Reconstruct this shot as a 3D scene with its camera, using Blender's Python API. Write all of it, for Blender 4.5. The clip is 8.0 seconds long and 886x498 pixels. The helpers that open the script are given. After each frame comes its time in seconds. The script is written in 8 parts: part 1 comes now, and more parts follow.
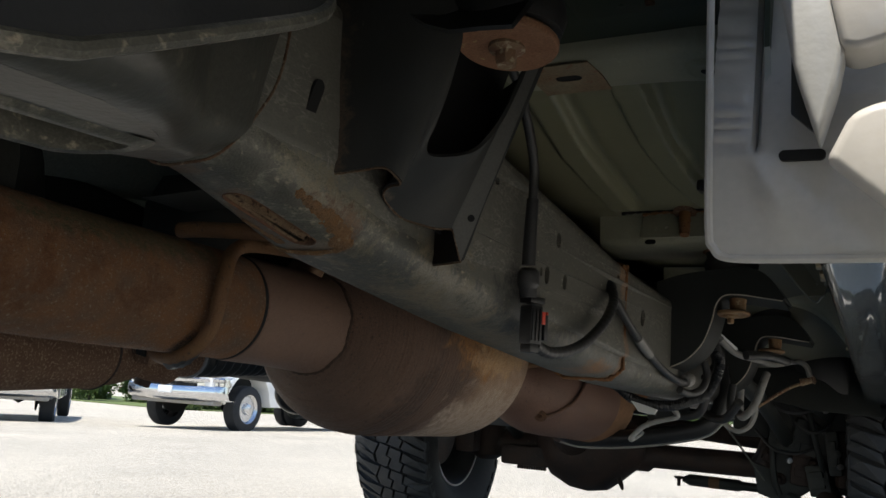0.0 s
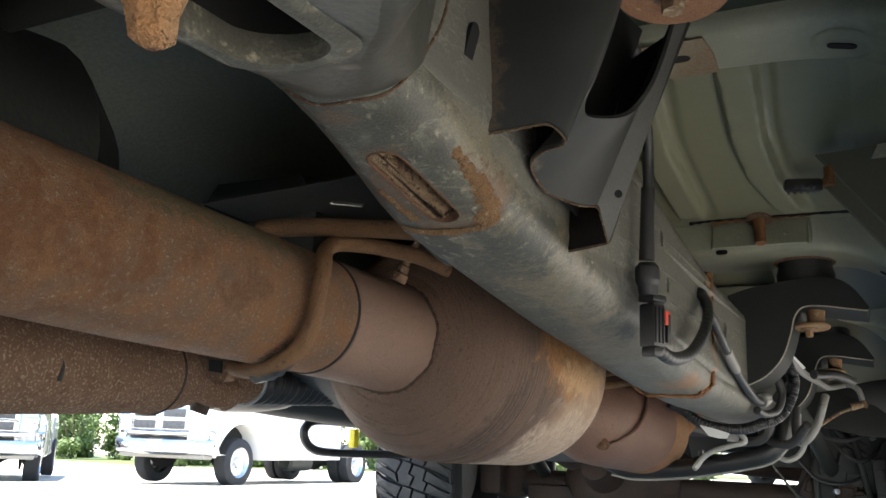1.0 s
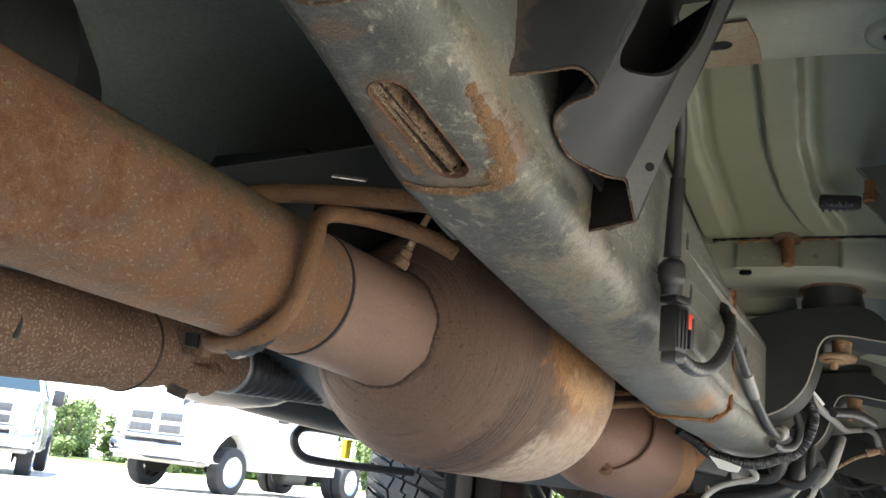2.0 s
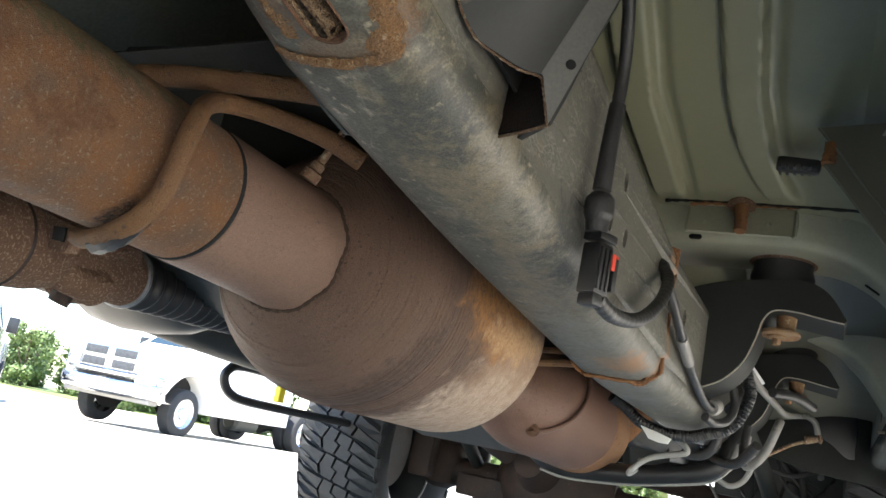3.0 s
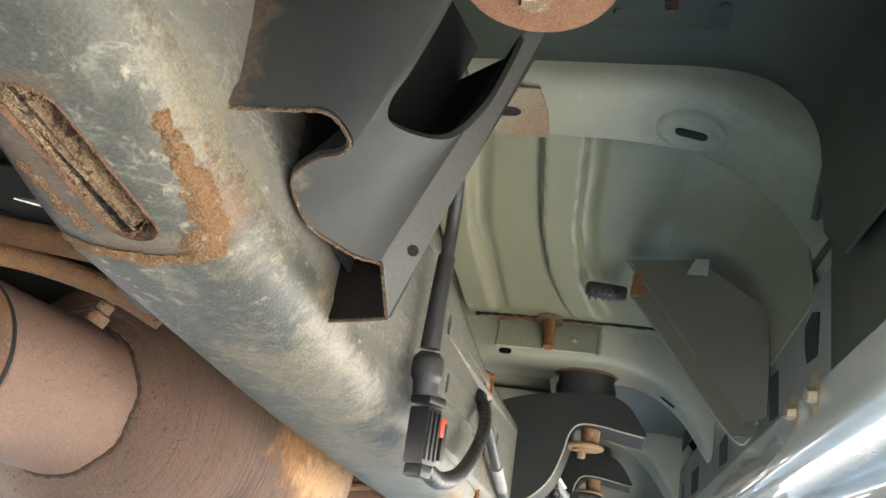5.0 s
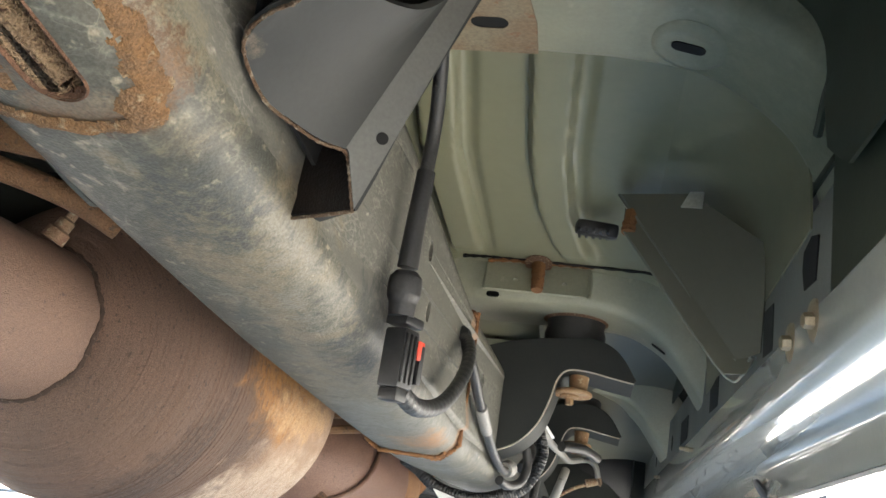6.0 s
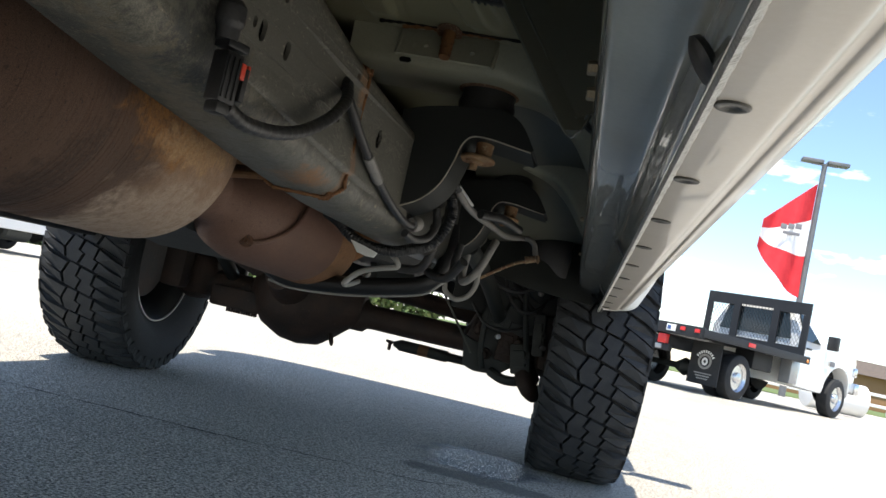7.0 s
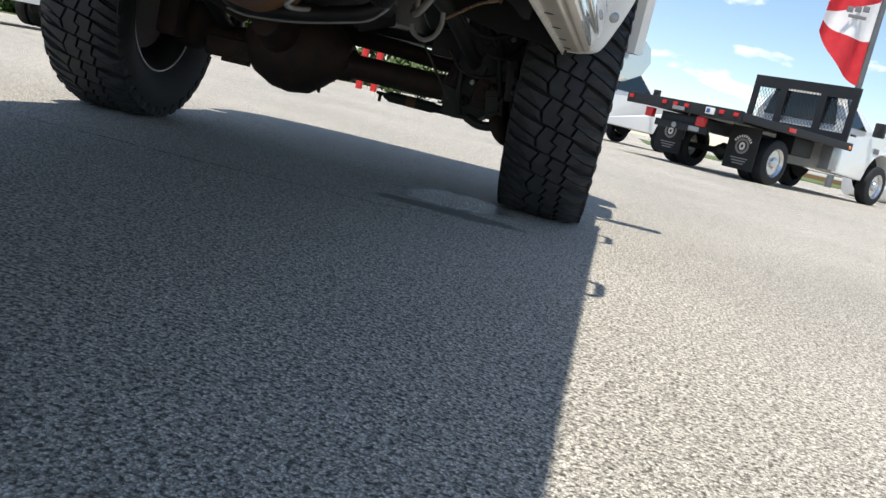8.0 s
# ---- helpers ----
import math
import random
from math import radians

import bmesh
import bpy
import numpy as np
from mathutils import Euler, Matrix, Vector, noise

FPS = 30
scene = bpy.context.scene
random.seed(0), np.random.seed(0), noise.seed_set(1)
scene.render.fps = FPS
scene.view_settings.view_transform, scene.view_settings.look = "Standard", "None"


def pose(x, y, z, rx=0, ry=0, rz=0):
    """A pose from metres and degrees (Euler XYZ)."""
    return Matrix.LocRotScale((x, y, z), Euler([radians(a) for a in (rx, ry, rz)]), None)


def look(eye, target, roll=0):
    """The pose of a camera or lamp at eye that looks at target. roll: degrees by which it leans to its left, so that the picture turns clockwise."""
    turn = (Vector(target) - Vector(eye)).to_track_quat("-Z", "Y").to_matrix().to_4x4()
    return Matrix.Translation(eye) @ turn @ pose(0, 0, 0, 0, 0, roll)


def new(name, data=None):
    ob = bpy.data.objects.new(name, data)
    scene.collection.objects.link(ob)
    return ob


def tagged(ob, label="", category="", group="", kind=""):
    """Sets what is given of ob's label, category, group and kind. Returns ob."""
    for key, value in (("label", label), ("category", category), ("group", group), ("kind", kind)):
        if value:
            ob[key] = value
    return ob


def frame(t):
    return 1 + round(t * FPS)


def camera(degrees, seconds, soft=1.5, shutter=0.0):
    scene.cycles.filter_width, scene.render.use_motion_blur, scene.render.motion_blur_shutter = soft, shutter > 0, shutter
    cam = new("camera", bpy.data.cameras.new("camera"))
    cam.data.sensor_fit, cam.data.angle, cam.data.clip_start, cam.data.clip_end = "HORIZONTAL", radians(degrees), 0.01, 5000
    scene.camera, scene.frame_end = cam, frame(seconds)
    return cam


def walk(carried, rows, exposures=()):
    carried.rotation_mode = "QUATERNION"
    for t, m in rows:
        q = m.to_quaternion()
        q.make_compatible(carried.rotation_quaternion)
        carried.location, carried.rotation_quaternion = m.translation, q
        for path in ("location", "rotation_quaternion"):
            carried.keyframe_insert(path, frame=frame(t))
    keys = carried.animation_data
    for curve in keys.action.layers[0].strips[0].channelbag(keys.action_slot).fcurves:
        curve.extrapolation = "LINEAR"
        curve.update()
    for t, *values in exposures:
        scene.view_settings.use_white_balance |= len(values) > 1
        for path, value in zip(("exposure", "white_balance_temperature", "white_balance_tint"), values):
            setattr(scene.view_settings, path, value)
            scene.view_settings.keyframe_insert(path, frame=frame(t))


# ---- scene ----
cam = camera(55.2, 8.0)
METRES, EYE, TILT, LEAN, TURN = 1.0, 0.60, 9.7, 0.0, 25.0
PATH = [
    (0, (0.784, -0.157, 0.512), (-0.132, 1.585, 0.868), 4.1),
    (0.5, (0.698, -0.138, 0.48), (-0.194, 1.6, 0.909), 2.6),
    (1, (0.618, -0.122, 0.468), (-0.259, 1.614, 0.936), 2.6),
    (1.2, (0.592, -0.108, 0.467), (-0.284, 1.629, 0.939), 3.2),
    (2.3, (0.586, -0.004, 0.44), (-0.302, 1.71, 0.964), 8.6),
    (2.5, (0.592, 0.025, 0.44), (-0.279, 1.755, 0.94), 9.7),
    (3, (0.606, 0.071, 0.433), (-0.233, 1.829, 0.886), 11.6),
    (3.5, (0.606, 0.07, 0.457), (-0.015, 1.909, 0.938), 12.1),
    (4, (0.569, 0.022, 0.496), (0.091, 1.893, 1.016), 11.1),
    (4.5, (0.558, 0.041, 0.513), (0.134, 1.882, 1.169), 9.7),
    (4.7, (0.556, 0.061, 0.524), (0.147, 1.902, 1.189), 9.2),
    (5.8, (0.555, 0.15, 0.518), (0.184, 2.006, 1.165), 8.0),
    (6, (0.563, 0.148, 0.5), (0.191, 2.02, 1.097), 9.0),
    (6.5, (0.603, 0.159, 0.47), (0.247, 2.085, 0.875), 11.2),
    (7, (0.76, 0.093, 0.452), (0.414, 2.058, 0.593), 12.4),
    (7.5, (1.0151, 0.0154, 0.4247), (0.6541, 1.9748, 0.2503), 13.27),
    (8, (1.0608, -0.0272, 0.3623), (0.7137, 1.909, 0.0007), 12.98),
]
EXPOSURES = [(0, 0.95), (0.5, 1.75), (1.0, 2.7), (2.3, 3.38), (2.5, 3.45), (3.0, 2.98), (3.5, 2.65), (4.0, 3.3), (4.5, 4.2), (4.7, 4.28), (5.8, 4.1), (6.0, 3.85), (6.5, 2.72), (7.0, 1.35), (7.5, 0.7), (8.0, 0.6)]
walk(cam, [(t, look(eye, target, roll)) for t, eye, target, roll in PATH], EXPOSURES)

# ---- light ----
SUN_TRAVEL = Vector((0.042, 0.33, -1.0))
world = bpy.data.worlds.new("sky")
scene.world = world
world.use_nodes = True
wn, wl = world.node_tree.nodes, world.node_tree.links
sky = wn.new("ShaderNodeTexSky")
sky.sky_type, sky.sun_disc = "NISHITA", False
sky.sun_elevation, sky.sun_rotation = radians(71.5), math.atan2(-SUN_TRAVEL.x, -SUN_TRAVEL.y)
sky.dust_density, sky.ozone_density = 0.15, 2.8
wcoord = wn.new("ShaderNodeTexCoord")
wmap = wn.new("ShaderNodeMapping")
wmap.inputs["Scale"].default_value = (3.0, 3.0, 9.0)
wmap.inputs["Location"].default_value = (0.35, 0.0, 0.1)
wnoise = wn.new("ShaderNodeTexNoise")
wnoise.inputs["Scale"].default_value, wnoise.inputs["Detail"].default_value = 3.4, 6
wramp = wn.new("ShaderNodeValToRGB")
wramp.color_ramp.elements[0].position, wramp.color_ramp.elements[1].position = 0.585, 0.72
wmix = wn.new("ShaderNodeMixRGB")
wmix.inputs[2].default_value = (11.0, 10.8, 10.8, 1)
wl.new(wcoord.outputs["Generated"], wmap.inputs[0])
wl.new(wmap.outputs[0], wnoise.inputs["Vector"])
wl.new(wnoise.outputs["Fac"], wramp.inputs[0])
wl.new(wramp.outputs[0], wmix.inputs[0])
wl.new(sky.outputs[0], wmix.inputs[1])
wl.new(wmix.outputs[0], wn["Background"].inputs[0])
wn["Background"].inputs[1].default_value = 0.11
sun = new("sun", bpy.data.lights.new("sun", "SUN"))
sun.data.energy, sun.data.angle, sun.data.color = 3.7, radians(0.5), (1.0, 0.955, 0.88)
sun.matrix_basis = look((0, 0, 30), Vector((0, 0, 30)) + SUN_TRAVEL)


# ---- materials ----
def mat(name, base, second=None, third=None, rough=0.6, metal=0.0, large=4.0, fine=60.0, amount=0.5, spots=0.62, bump=0.15, coat=0.0, emit=0.0, stretch=(1, 1, 1), stains=(), shine=0.5, grain=0.35, veins=None, rings=0.0):
    """A surface of a base colour, a second one in soft patches and a third one in sharper fine spots, with relief; veins: (scale, colour, share) of rubbed dust; rings: depth of lathe marks round the y axis."""
    m = bpy.data.materials.new(name)
    m.use_nodes = True
    n, l = m.node_tree.nodes, m.node_tree.links
    b = n["Principled BSDF"]
    second, third = second or base, third or second or base
    tc, mp = n.new("ShaderNodeTexCoord"), n.new("ShaderNodeMapping")
    mp.inputs["Scale"].default_value = stretch
    l.new(tc.outputs["Object"], mp.inputs[0])
    n1, n2, n3 = (n.new("ShaderNodeTexNoise") for _ in range(3))
    for node, scale, detail in ((n1, large, 6), (n2, fine, 4), (n3, fine * 5, 2)):
        node.inputs["Scale"].default_value, node.inputs["Detail"].default_value = scale, detail
        l.new(mp.outputs[0], node.inputs["Vector"])
    r1, r2 = n.new("ShaderNodeValToRGB"), n.new("ShaderNodeValToRGB")
    r1.color_ramp.elements[0].position, r1.color_ramp.elements[1].position = 0.5 - 0.35 * amount, 0.5 + 0.35 * amount
    r2.color_ramp.elements[0].position, r2.color_ramp.elements[1].position = spots, spots + 0.1
    x1, x2, x3 = (n.new("ShaderNodeMixRGB") for _ in range(3))
    x1.inputs[1].default_value, x1.inputs[2].default_value = (*base, 1), (*second, 1)
    x2.inputs[2].default_value = (*third, 1)
    l.new(n1.outputs["Fac"], r1.inputs[0])
    l.new(r1.outputs[0], x1.inputs[0])
    l.new(n2.outputs["Fac"], r2.inputs[0])
    l.new(r2.outputs[0], x2.inputs[0])
    l.new(x1.outputs[0], x2.inputs[1])
    tone = x2.outputs[0]
    if veins:
        vscale, vcolour, share = veins
        for k, (mult, low, high) in enumerate(((1.0, 0.0, 0.035), (2.7, 0.0, 0.028))):
            vn, dist, thin = n.new("ShaderNodeTexNoise"), n.new("ShaderNodeMath"), n.new("ShaderNodeMapRange")
            vn.inputs["Scale"].default_value, vn.inputs["Detail"].default_value = vscale * mult, 2.5
            vn.inputs["Roughness"].default_value, vn.inputs["Distortion"].default_value = 0.55, 0.7
            dist.operation, dist.inputs[1].default_value = "SUBTRACT", 0.5
            gap = n.new("ShaderNodeMath")
            gap.operation = "ABSOLUTE"
            thin.inputs["From Min"].default_value, thin.inputs["From Max"].default_value = high, low
            where, fade, vm = n.new("ShaderNodeMapRange"), n.new("ShaderNodeMath"), n.new("ShaderNodeMixRGB")
            where.inputs["From Min"].default_value, where.inputs["From Max"].default_value = 0.44, 0.60
            where.inputs["To Max"].default_value = share
            fade.operation = "MULTIPLY"
            l.new(mp.outputs[0], vn.inputs["Vector"])
            l.new(vn.outputs["Fac"], dist.inputs[0])
            l.new(dist.outputs[0], gap.inputs[0])
            l.new(gap.outputs[0], thin.inputs["Value"])
            l.new(n1.outputs["Fac"], where.inputs["Value"])
            l.new(thin.outputs[0], fade.inputs[0])
            l.new(where.outputs[0], fade.inputs[1])
            l.new(fade.outputs[0], vm.inputs[0])
            l.new(tone, vm.inputs[1])
            vm.inputs[2].default_value = (*vcolour, 1)
            tone = vm.outputs[0]
    for centre, radii, colour, ragged in stains:
        off, div, leng = (n.new("ShaderNodeVectorMath") for _ in range(3))
        off.operation, div.operation, leng.operation = "SUBTRACT", "DIVIDE", "LENGTH"
        off.inputs[1].default_value, div.inputs[1].default_value = centre, radii
        edge = n.new("ShaderNodeTexNoise")
        edge.inputs["Scale"].default_value, edge.inputs["Detail"].default_value = 2.2 / max(min(radii), 0.004) ** 0.8, 8
        edge.inputs["Roughness"].default_value, edge.inputs["Distortion"].default_value = 0.62, 0.5
        mad, ramp, mix = n.new("ShaderNodeMath"), n.new("ShaderNodeMapRange"), n.new("ShaderNodeMixRGB")
        mad.operation = "MULTIPLY_ADD"
        mad.inputs[1].default_value = ragged
        ramp.inputs["From Min"].default_value, ramp.inputs["From Max"].default_value = 1.0 + ragged / 2, 0.58 + ragged / 2
        l.new(tc.outputs["Object"], off.inputs[0])
        l.new(off.outputs["Vector"], div.inputs[0])
        l.new(div.outputs["Vector"], leng.inputs[0])
        l.new(tc.outputs["Object"], edge.inputs["Vector"])
        l.new(edge.outputs["Fac"], mad.inputs[0])
        l.new(leng.outputs["Value"], mad.inputs[2])
        l.new(mad.outputs[0], ramp.inputs["Value"])
        flake, flaked, both = n.new("ShaderNodeTexNoise"), n.new("ShaderNodeMapRange"), n.new("ShaderNodeMath")
        flake.inputs["Scale"].default_value, flake.inputs["Detail"].default_value = 12.0 / max(min(radii), 0.006) ** 0.8, 6
        flake.inputs["Roughness"].default_value = 0.7
        flaked.inputs["From Min"].default_value, flaked.inputs["From Max"].default_value = 0.36, 0.56
        flaked.inputs["To Min"].default_value = 0.22 if ragged >= 1.0 else 0.85
        both.operation = "MULTIPLY"
        l.new(tc.outputs["Object"], flake.inputs["Vector"])
        l.new(flake.outputs["Fac"], flaked.inputs["Value"])
        l.new(ramp.outputs[0], both.inputs[0])
        l.new(flaked.outputs[0], both.inputs[1])
        l.new(both.outputs[0], mix.inputs[0])
        l.new(tone, mix.inputs[1])
        mix.inputs[2].default_value = (*colour, 1)
        tone = mix.outputs[0]
    x3.blend_type = "OVERLAY"
    x3.inputs[0].default_value = grain
    l.new(tone, x3.inputs[1])
    l.new(n3.outputs["Fac"], x3.inputs[2])
    l.new(x3.outputs[0], b.inputs["Base Color"])
    rr = n.new("ShaderNodeMapRange")
    rr.inputs["To Min"].default_value, rr.inputs["To Max"].default_value = max(0.02, rough - 0.12), min(1, rough + 0.12)
    l.new(n1.outputs["Fac"], rr.inputs["Value"])
    l.new(rr.outputs[0], b.inputs["Roughness"])
    b.inputs["Metallic"].default_value = metal
    b.inputs["Coat Weight"].default_value = coat
    b.inputs["Specular IOR Level"].default_value = shine
    if bump:
        ad = n.new("ShaderNodeMath")
        ad.operation = "ADD"
        l.new(n2.outputs["Fac"], ad.inputs[0])
        l.new(n3.outputs["Fac"], ad.inputs[1])
        bp = n.new("ShaderNodeBump")
        bp.inputs["Strength"].default_value, bp.inputs["Distance"].default_value = bump, 0.004
        l.new(ad.outputs[0], bp.inputs["Height"])
        if rings:
            wv, am, bp2 = n.new("ShaderNodeTexNoise"), n.new("ShaderNodeMapping"), n.new("ShaderNodeBump")
            am.inputs["Scale"].default_value = (3.0, 190.0, 3.0)
            wv.inputs["Scale"].default_value, wv.inputs["Detail"].default_value = 1.0, 3
            bp2.inputs["Strength"].default_value, bp2.inputs["Distance"].default_value = rings, 0.007
            l.new(tc.outputs["Object"], am.inputs[0])
            l.new(am.outputs[0], wv.inputs["Vector"])
            l.new(wv.outputs["Fac"], bp2.inputs["Height"])
            l.new(bp2.outputs[0], bp.inputs["Normal"])
        l.new(bp.outputs[0], b.inputs["Normal"])
    if emit:
        b.inputs["Emission Color"].default_value, b.inputs["Emission Strength"].default_value = (*base, 1), emit
    return m


def plain(name, base, rough=0.5, metal=0.0, coat=0.0, alpha=1.0, transmission=0.0):
    m = bpy.data.materials.new(name)
    m.use_nodes = True
    b = m.node_tree.nodes["Principled BSDF"]
    b.inputs["Base Color"].default_value = (*base, 1)
    b.inputs["Roughness"].default_value, b.inputs["Metallic"].default_value = rough, metal
    b.inputs["Coat Weight"].default_value, b.inputs["Transmission Weight"].default_value = coat, transmission
    return m


RAIL_STAINS_LIGHT = [((0.36, 0.60, 0.635), (0.05, 0.14, 0.05), (0.175, 0.145, 0.095), 3.2), ((0.36, 0.90, 0.60), (0.05, 0.20, 0.05), (0.16, 0.132, 0.088), 3.3), ((0.365, 0.53, 0.64), (0.035, 0.07, 0.04), (0.060, 0.062, 0.055), 2.8), ((0.385, 0.78, 0.63), (0.03, 0.12, 0.04), (0.048, 0.050, 0.047), 2.8),
               # First entry here: light thrown up from the ground, painted pale.
               ((0.365, 1.15, 0.585), (0.07, 0.34, 0.05), (0.165, 0.160, 0.138), 1.6), ((0.389, 0.362, 0.680), (0.010, 0.050, 0.018), (0.165, 0.150, 0.105), 3.4), ((0.388, 0.425, 0.668), (0.010, 0.045, 0.018), (0.16, 0.145, 0.105), 3.2), ((0.386, 0.388, 0.664), (0.012, 0.050, 0.018), (0.165, 0.135, 0.085), 3.2), ((0.384, 0.412, 0.658), (0.009, 0.040, 0.016), (0.090, 0.050, 0.024), 3.2), ((0.377, 0.434, 0.650), (0.015, 0.020, 0.018), (0.115, 0.062, 0.026), 3.2), 
               ((0.345, 0.447, 0.637), (0.050, 0.011, 0.014), (0.085, 0.050, 0.027), 2.8), ((0.290, 0.40, 0.665), (0.016, 0.085, 0.030), (0.095, 0.070, 0.050), 2.4), ((0.338, 0.332, 0.660), (0.024, 0.010, 0.012), (0.12, 0.085, 0.052), 2.8), ((0.316, 0.390, 0.650), (0.015, 0.060, 0.016), (0.135, 0.085, 0.048), 2.0), ((0.345, 0.440, 0.64), (0.035, 0.013, 0.02), (0.125, 0.078, 0.045), 1.8), ((0.345, 0.436, 0.64), (0.03, 0.012, 0.02), (0.14, 0.11, 0.075), 3.0), 
               ((0.372, 1.12, 0.585), (0.045, 0.06, 0.016), (0.30, 0.15, 0.06), 1.5), ((0.39, 1.20, 0.61), (0.06, 0.016, 0.07), (0.24, 0.14, 0.08), 1.3), ((0.408, 1.19, 0.735), (0.02, 0.018, 0.05), (0.28, 0.17, 0.10), 1.3),
               ((0.335, 0.285, 0.668), (0.016, 0.012, 0.02), (0.13, 0.085, 0.05), 2.8), ((0.372, 0.345, 0.705), (0.02, 0.03, 0.02), (0.21, 0.19, 0.145), 1.9), ((0.382, 0.60, 0.64), (0.016, 0.05, 0.02), (0.17, 0.155, 0.12), 3.6), ((0.375, 0.68, 0.627), (0.022, 0.06, 0.018), (0.16, 0.148, 0.115), 3.6)]
M_RAIL = mat("chassis_paint", (0.036, 0.037, 0.031), (0.066, 0.063, 0.050), (0.20, 0.175, 0.13), grain=0.15, rough=0.36, large=9, fine=38, amount=0.6, spots=0.64, bump=0.12, stains=RAIL_STAINS_LIGHT)
M_RAILDUST = mat("dusty_chassis_paint", base=(0.046, 0.047, 0.038), second=(0.108, 0.101, 0.077), third=(0.27, 0.232, 0.168), veins=(24, (0.26, 0.242, 0.192), 0.42), grain=0.5, rough=0.46, large=30, fine=120, amount=0.75, spots=0.61, bump=0.16, stretch=(1.0, 0.8, 1.2), stains=RAIL_STAINS_LIGHT, shine=0.4)
# Scuffed rail paint, lightened to hold the ground light on the outer side.
M_WEB = mat(veins=(46, (0.30, 0.285, 0.24), 0.5), name="lightened_scuffed_chassis_paint", base=(0.132, 0.127, 0.106), second=(0.098, 0.096, 0.082), third=(0.30, 0.28, 0.23), grain=0.3, rough=0.5, large=16, fine=110, amount=0.9, spots=0.65, bump=0.10, stretch=(1, 0.6, 1.5), stains=RAIL_STAINS_LIGHT, shine=0.35)
M_BLACK = mat("black_bracket_paint", (0.018, 0.019, 0.019), (0.030, 0.030, 0.029), (0.09, 0.08, 0.07), grain=0.12, rough=0.4, large=12, fine=70, spots=0.72, bump=0.06)
M_BRACKET = mat("worn_bracket_paint", (0.022, 0.0235, 0.0225), (0.033, 0.034, 0.032), (0.15, 0.14, 0.115), grain=0.12, rough=0.55, large=14, fine=70, spots=0.73, bump=0.02, shine=0.32,
                stains=[((0.386, 0.392, 0.73), (0.016, 0.03, 0.11), (0.085, 0.062, 0.045), 2.4), ((0.398, 0.470, 0.694), (0.006, 0.028, 0.010), (0.12, 0.095, 0.068), 1.6)])
M_PIPE = mat("rusted_pipe", (0.180, 0.124, 0.090), (0.310, 0.145, 0.062), (0.33, 0.25, 0.18), grain=0.85, shine=0.2, rough=0.62, large=38, fine=330, amount=0.75, spots=0.58, bump=0.9,
             stains=[((0.10, 0.10, 0.60), (0.2, 0.28, 0.06), (0.195, 0.092, 0.045), 3.2), ((0.13, 0.42, 0.655), (0.05, 0.16, 0.02), (0.13, 0.115, 0.062), 2.4), ((0.14, 0.44, 0.60), (0.022, 0.04, 0.022), (0.185, 0.095, 0.052), 3.6), ((0.118, 0.532, 0.553), (0.034, 0.017, 0.020), (0.035, 0.030, 0.027), 1.7)])
M_CAN = mat("rusted_canister", (0.124, 0.078, 0.057), (0.170, 0.102, 0.071), (0.072, 0.048, 0.038), shine=0.3, grain=0.95, rough=0.52, large=11, fine=210, amount=0.6, spots=0.61, bump=0.7, rings=0.75, stretch=(1, 1.6, 1),
            stains=[((0.17, 1.19, 0.49), (0.20, 0.20, 0.20), (0.40, 0.258, 0.165), 0.7), ((0.18, 1.14, 0.47), (0.18, 0.17, 0.10), (0.54, 0.41, 0.31), 2.2), ((0.243, 1.05, 0.606), (0.05, 0.13, 0.065), (0.42, 0.205, 0.070), 1.6), ((0.243, 1.10, 0.585), (0.03, 0.11, 0.030), (0.56, 0.36, 0.19), 2.6), ((0.15, 0.91, 0.52), (0.12, 0.035, 0.12), (0.085, 0.055, 0.042), 1.9), ((0.03, 0.955, 0.462), (0.075, 0.035, 0.04), (0.012, 0.010, 0.009), 1.2)])
M_NECK = mat("rusted_exhaust_neck", (0.165, 0.105, 0.078), (0.20, 0.125, 0.090), (0.105, 0.070, 0.055), shine=0.3, grain=0.75, rough=0.55, large=13, fine=190, amount=0.6, spots=0.64, bump=0.45)
M_CANRUST = mat("orange_canister_rust", (0.215, 0.115, 0.066), (0.27, 0.155, 0.085), (0.16, 0.09, 0.056), shine=0.12, grain=0.6, rough=0.66, large=14, fine=90, spots=0.6, bump=0.3)
M_SHAFT = mat("heavily_rusted_steel", (0.30, 0.190, 0.130), (0.21, 0.118, 0.080), (0.47, 0.34, 0.235), shine=0.12, grain=0.8, rough=0.85, large=60, fine=330, amount=0.9, spots=0.54, bump=1.0)
M_CANDARK = mat("brown_rusted_canister", (0.145, 0.082, 0.060), (0.185, 0.108, 0.078), (0.105, 0.062, 0.046), shine=0.3, grain=0.6, rough=0.55, large=14, fine=120, amount=0.6, spots=0.62, bump=0.3)
M_WELD = mat("dark_scaled_weld", (0.055, 0.038, 0.030), (0.085, 0.056, 0.042), (0.14, 0.10, 0.075), shine=0.2, rough=0.8, large=60, fine=220, spots=0.6, bump=0.8)
M_STUD = mat("brown_rusted_stud", (0.11, 0.062, 0.042), (0.16, 0.085, 0.05), (0.07, 0.045, 0.035), shine=0.15, rough=0.8, large=60, fine=200, spots=0.58, bump=0.6)
M_MOUNTWASHER = mat("tan_rusted_washer", (0.30, 0.205, 0.12), (0.25, 0.13, 0.065), (0.42, 0.32, 0.20), shine=0.2, rough=0.6, large=40, fine=120, spots=0.62, bump=0.3)
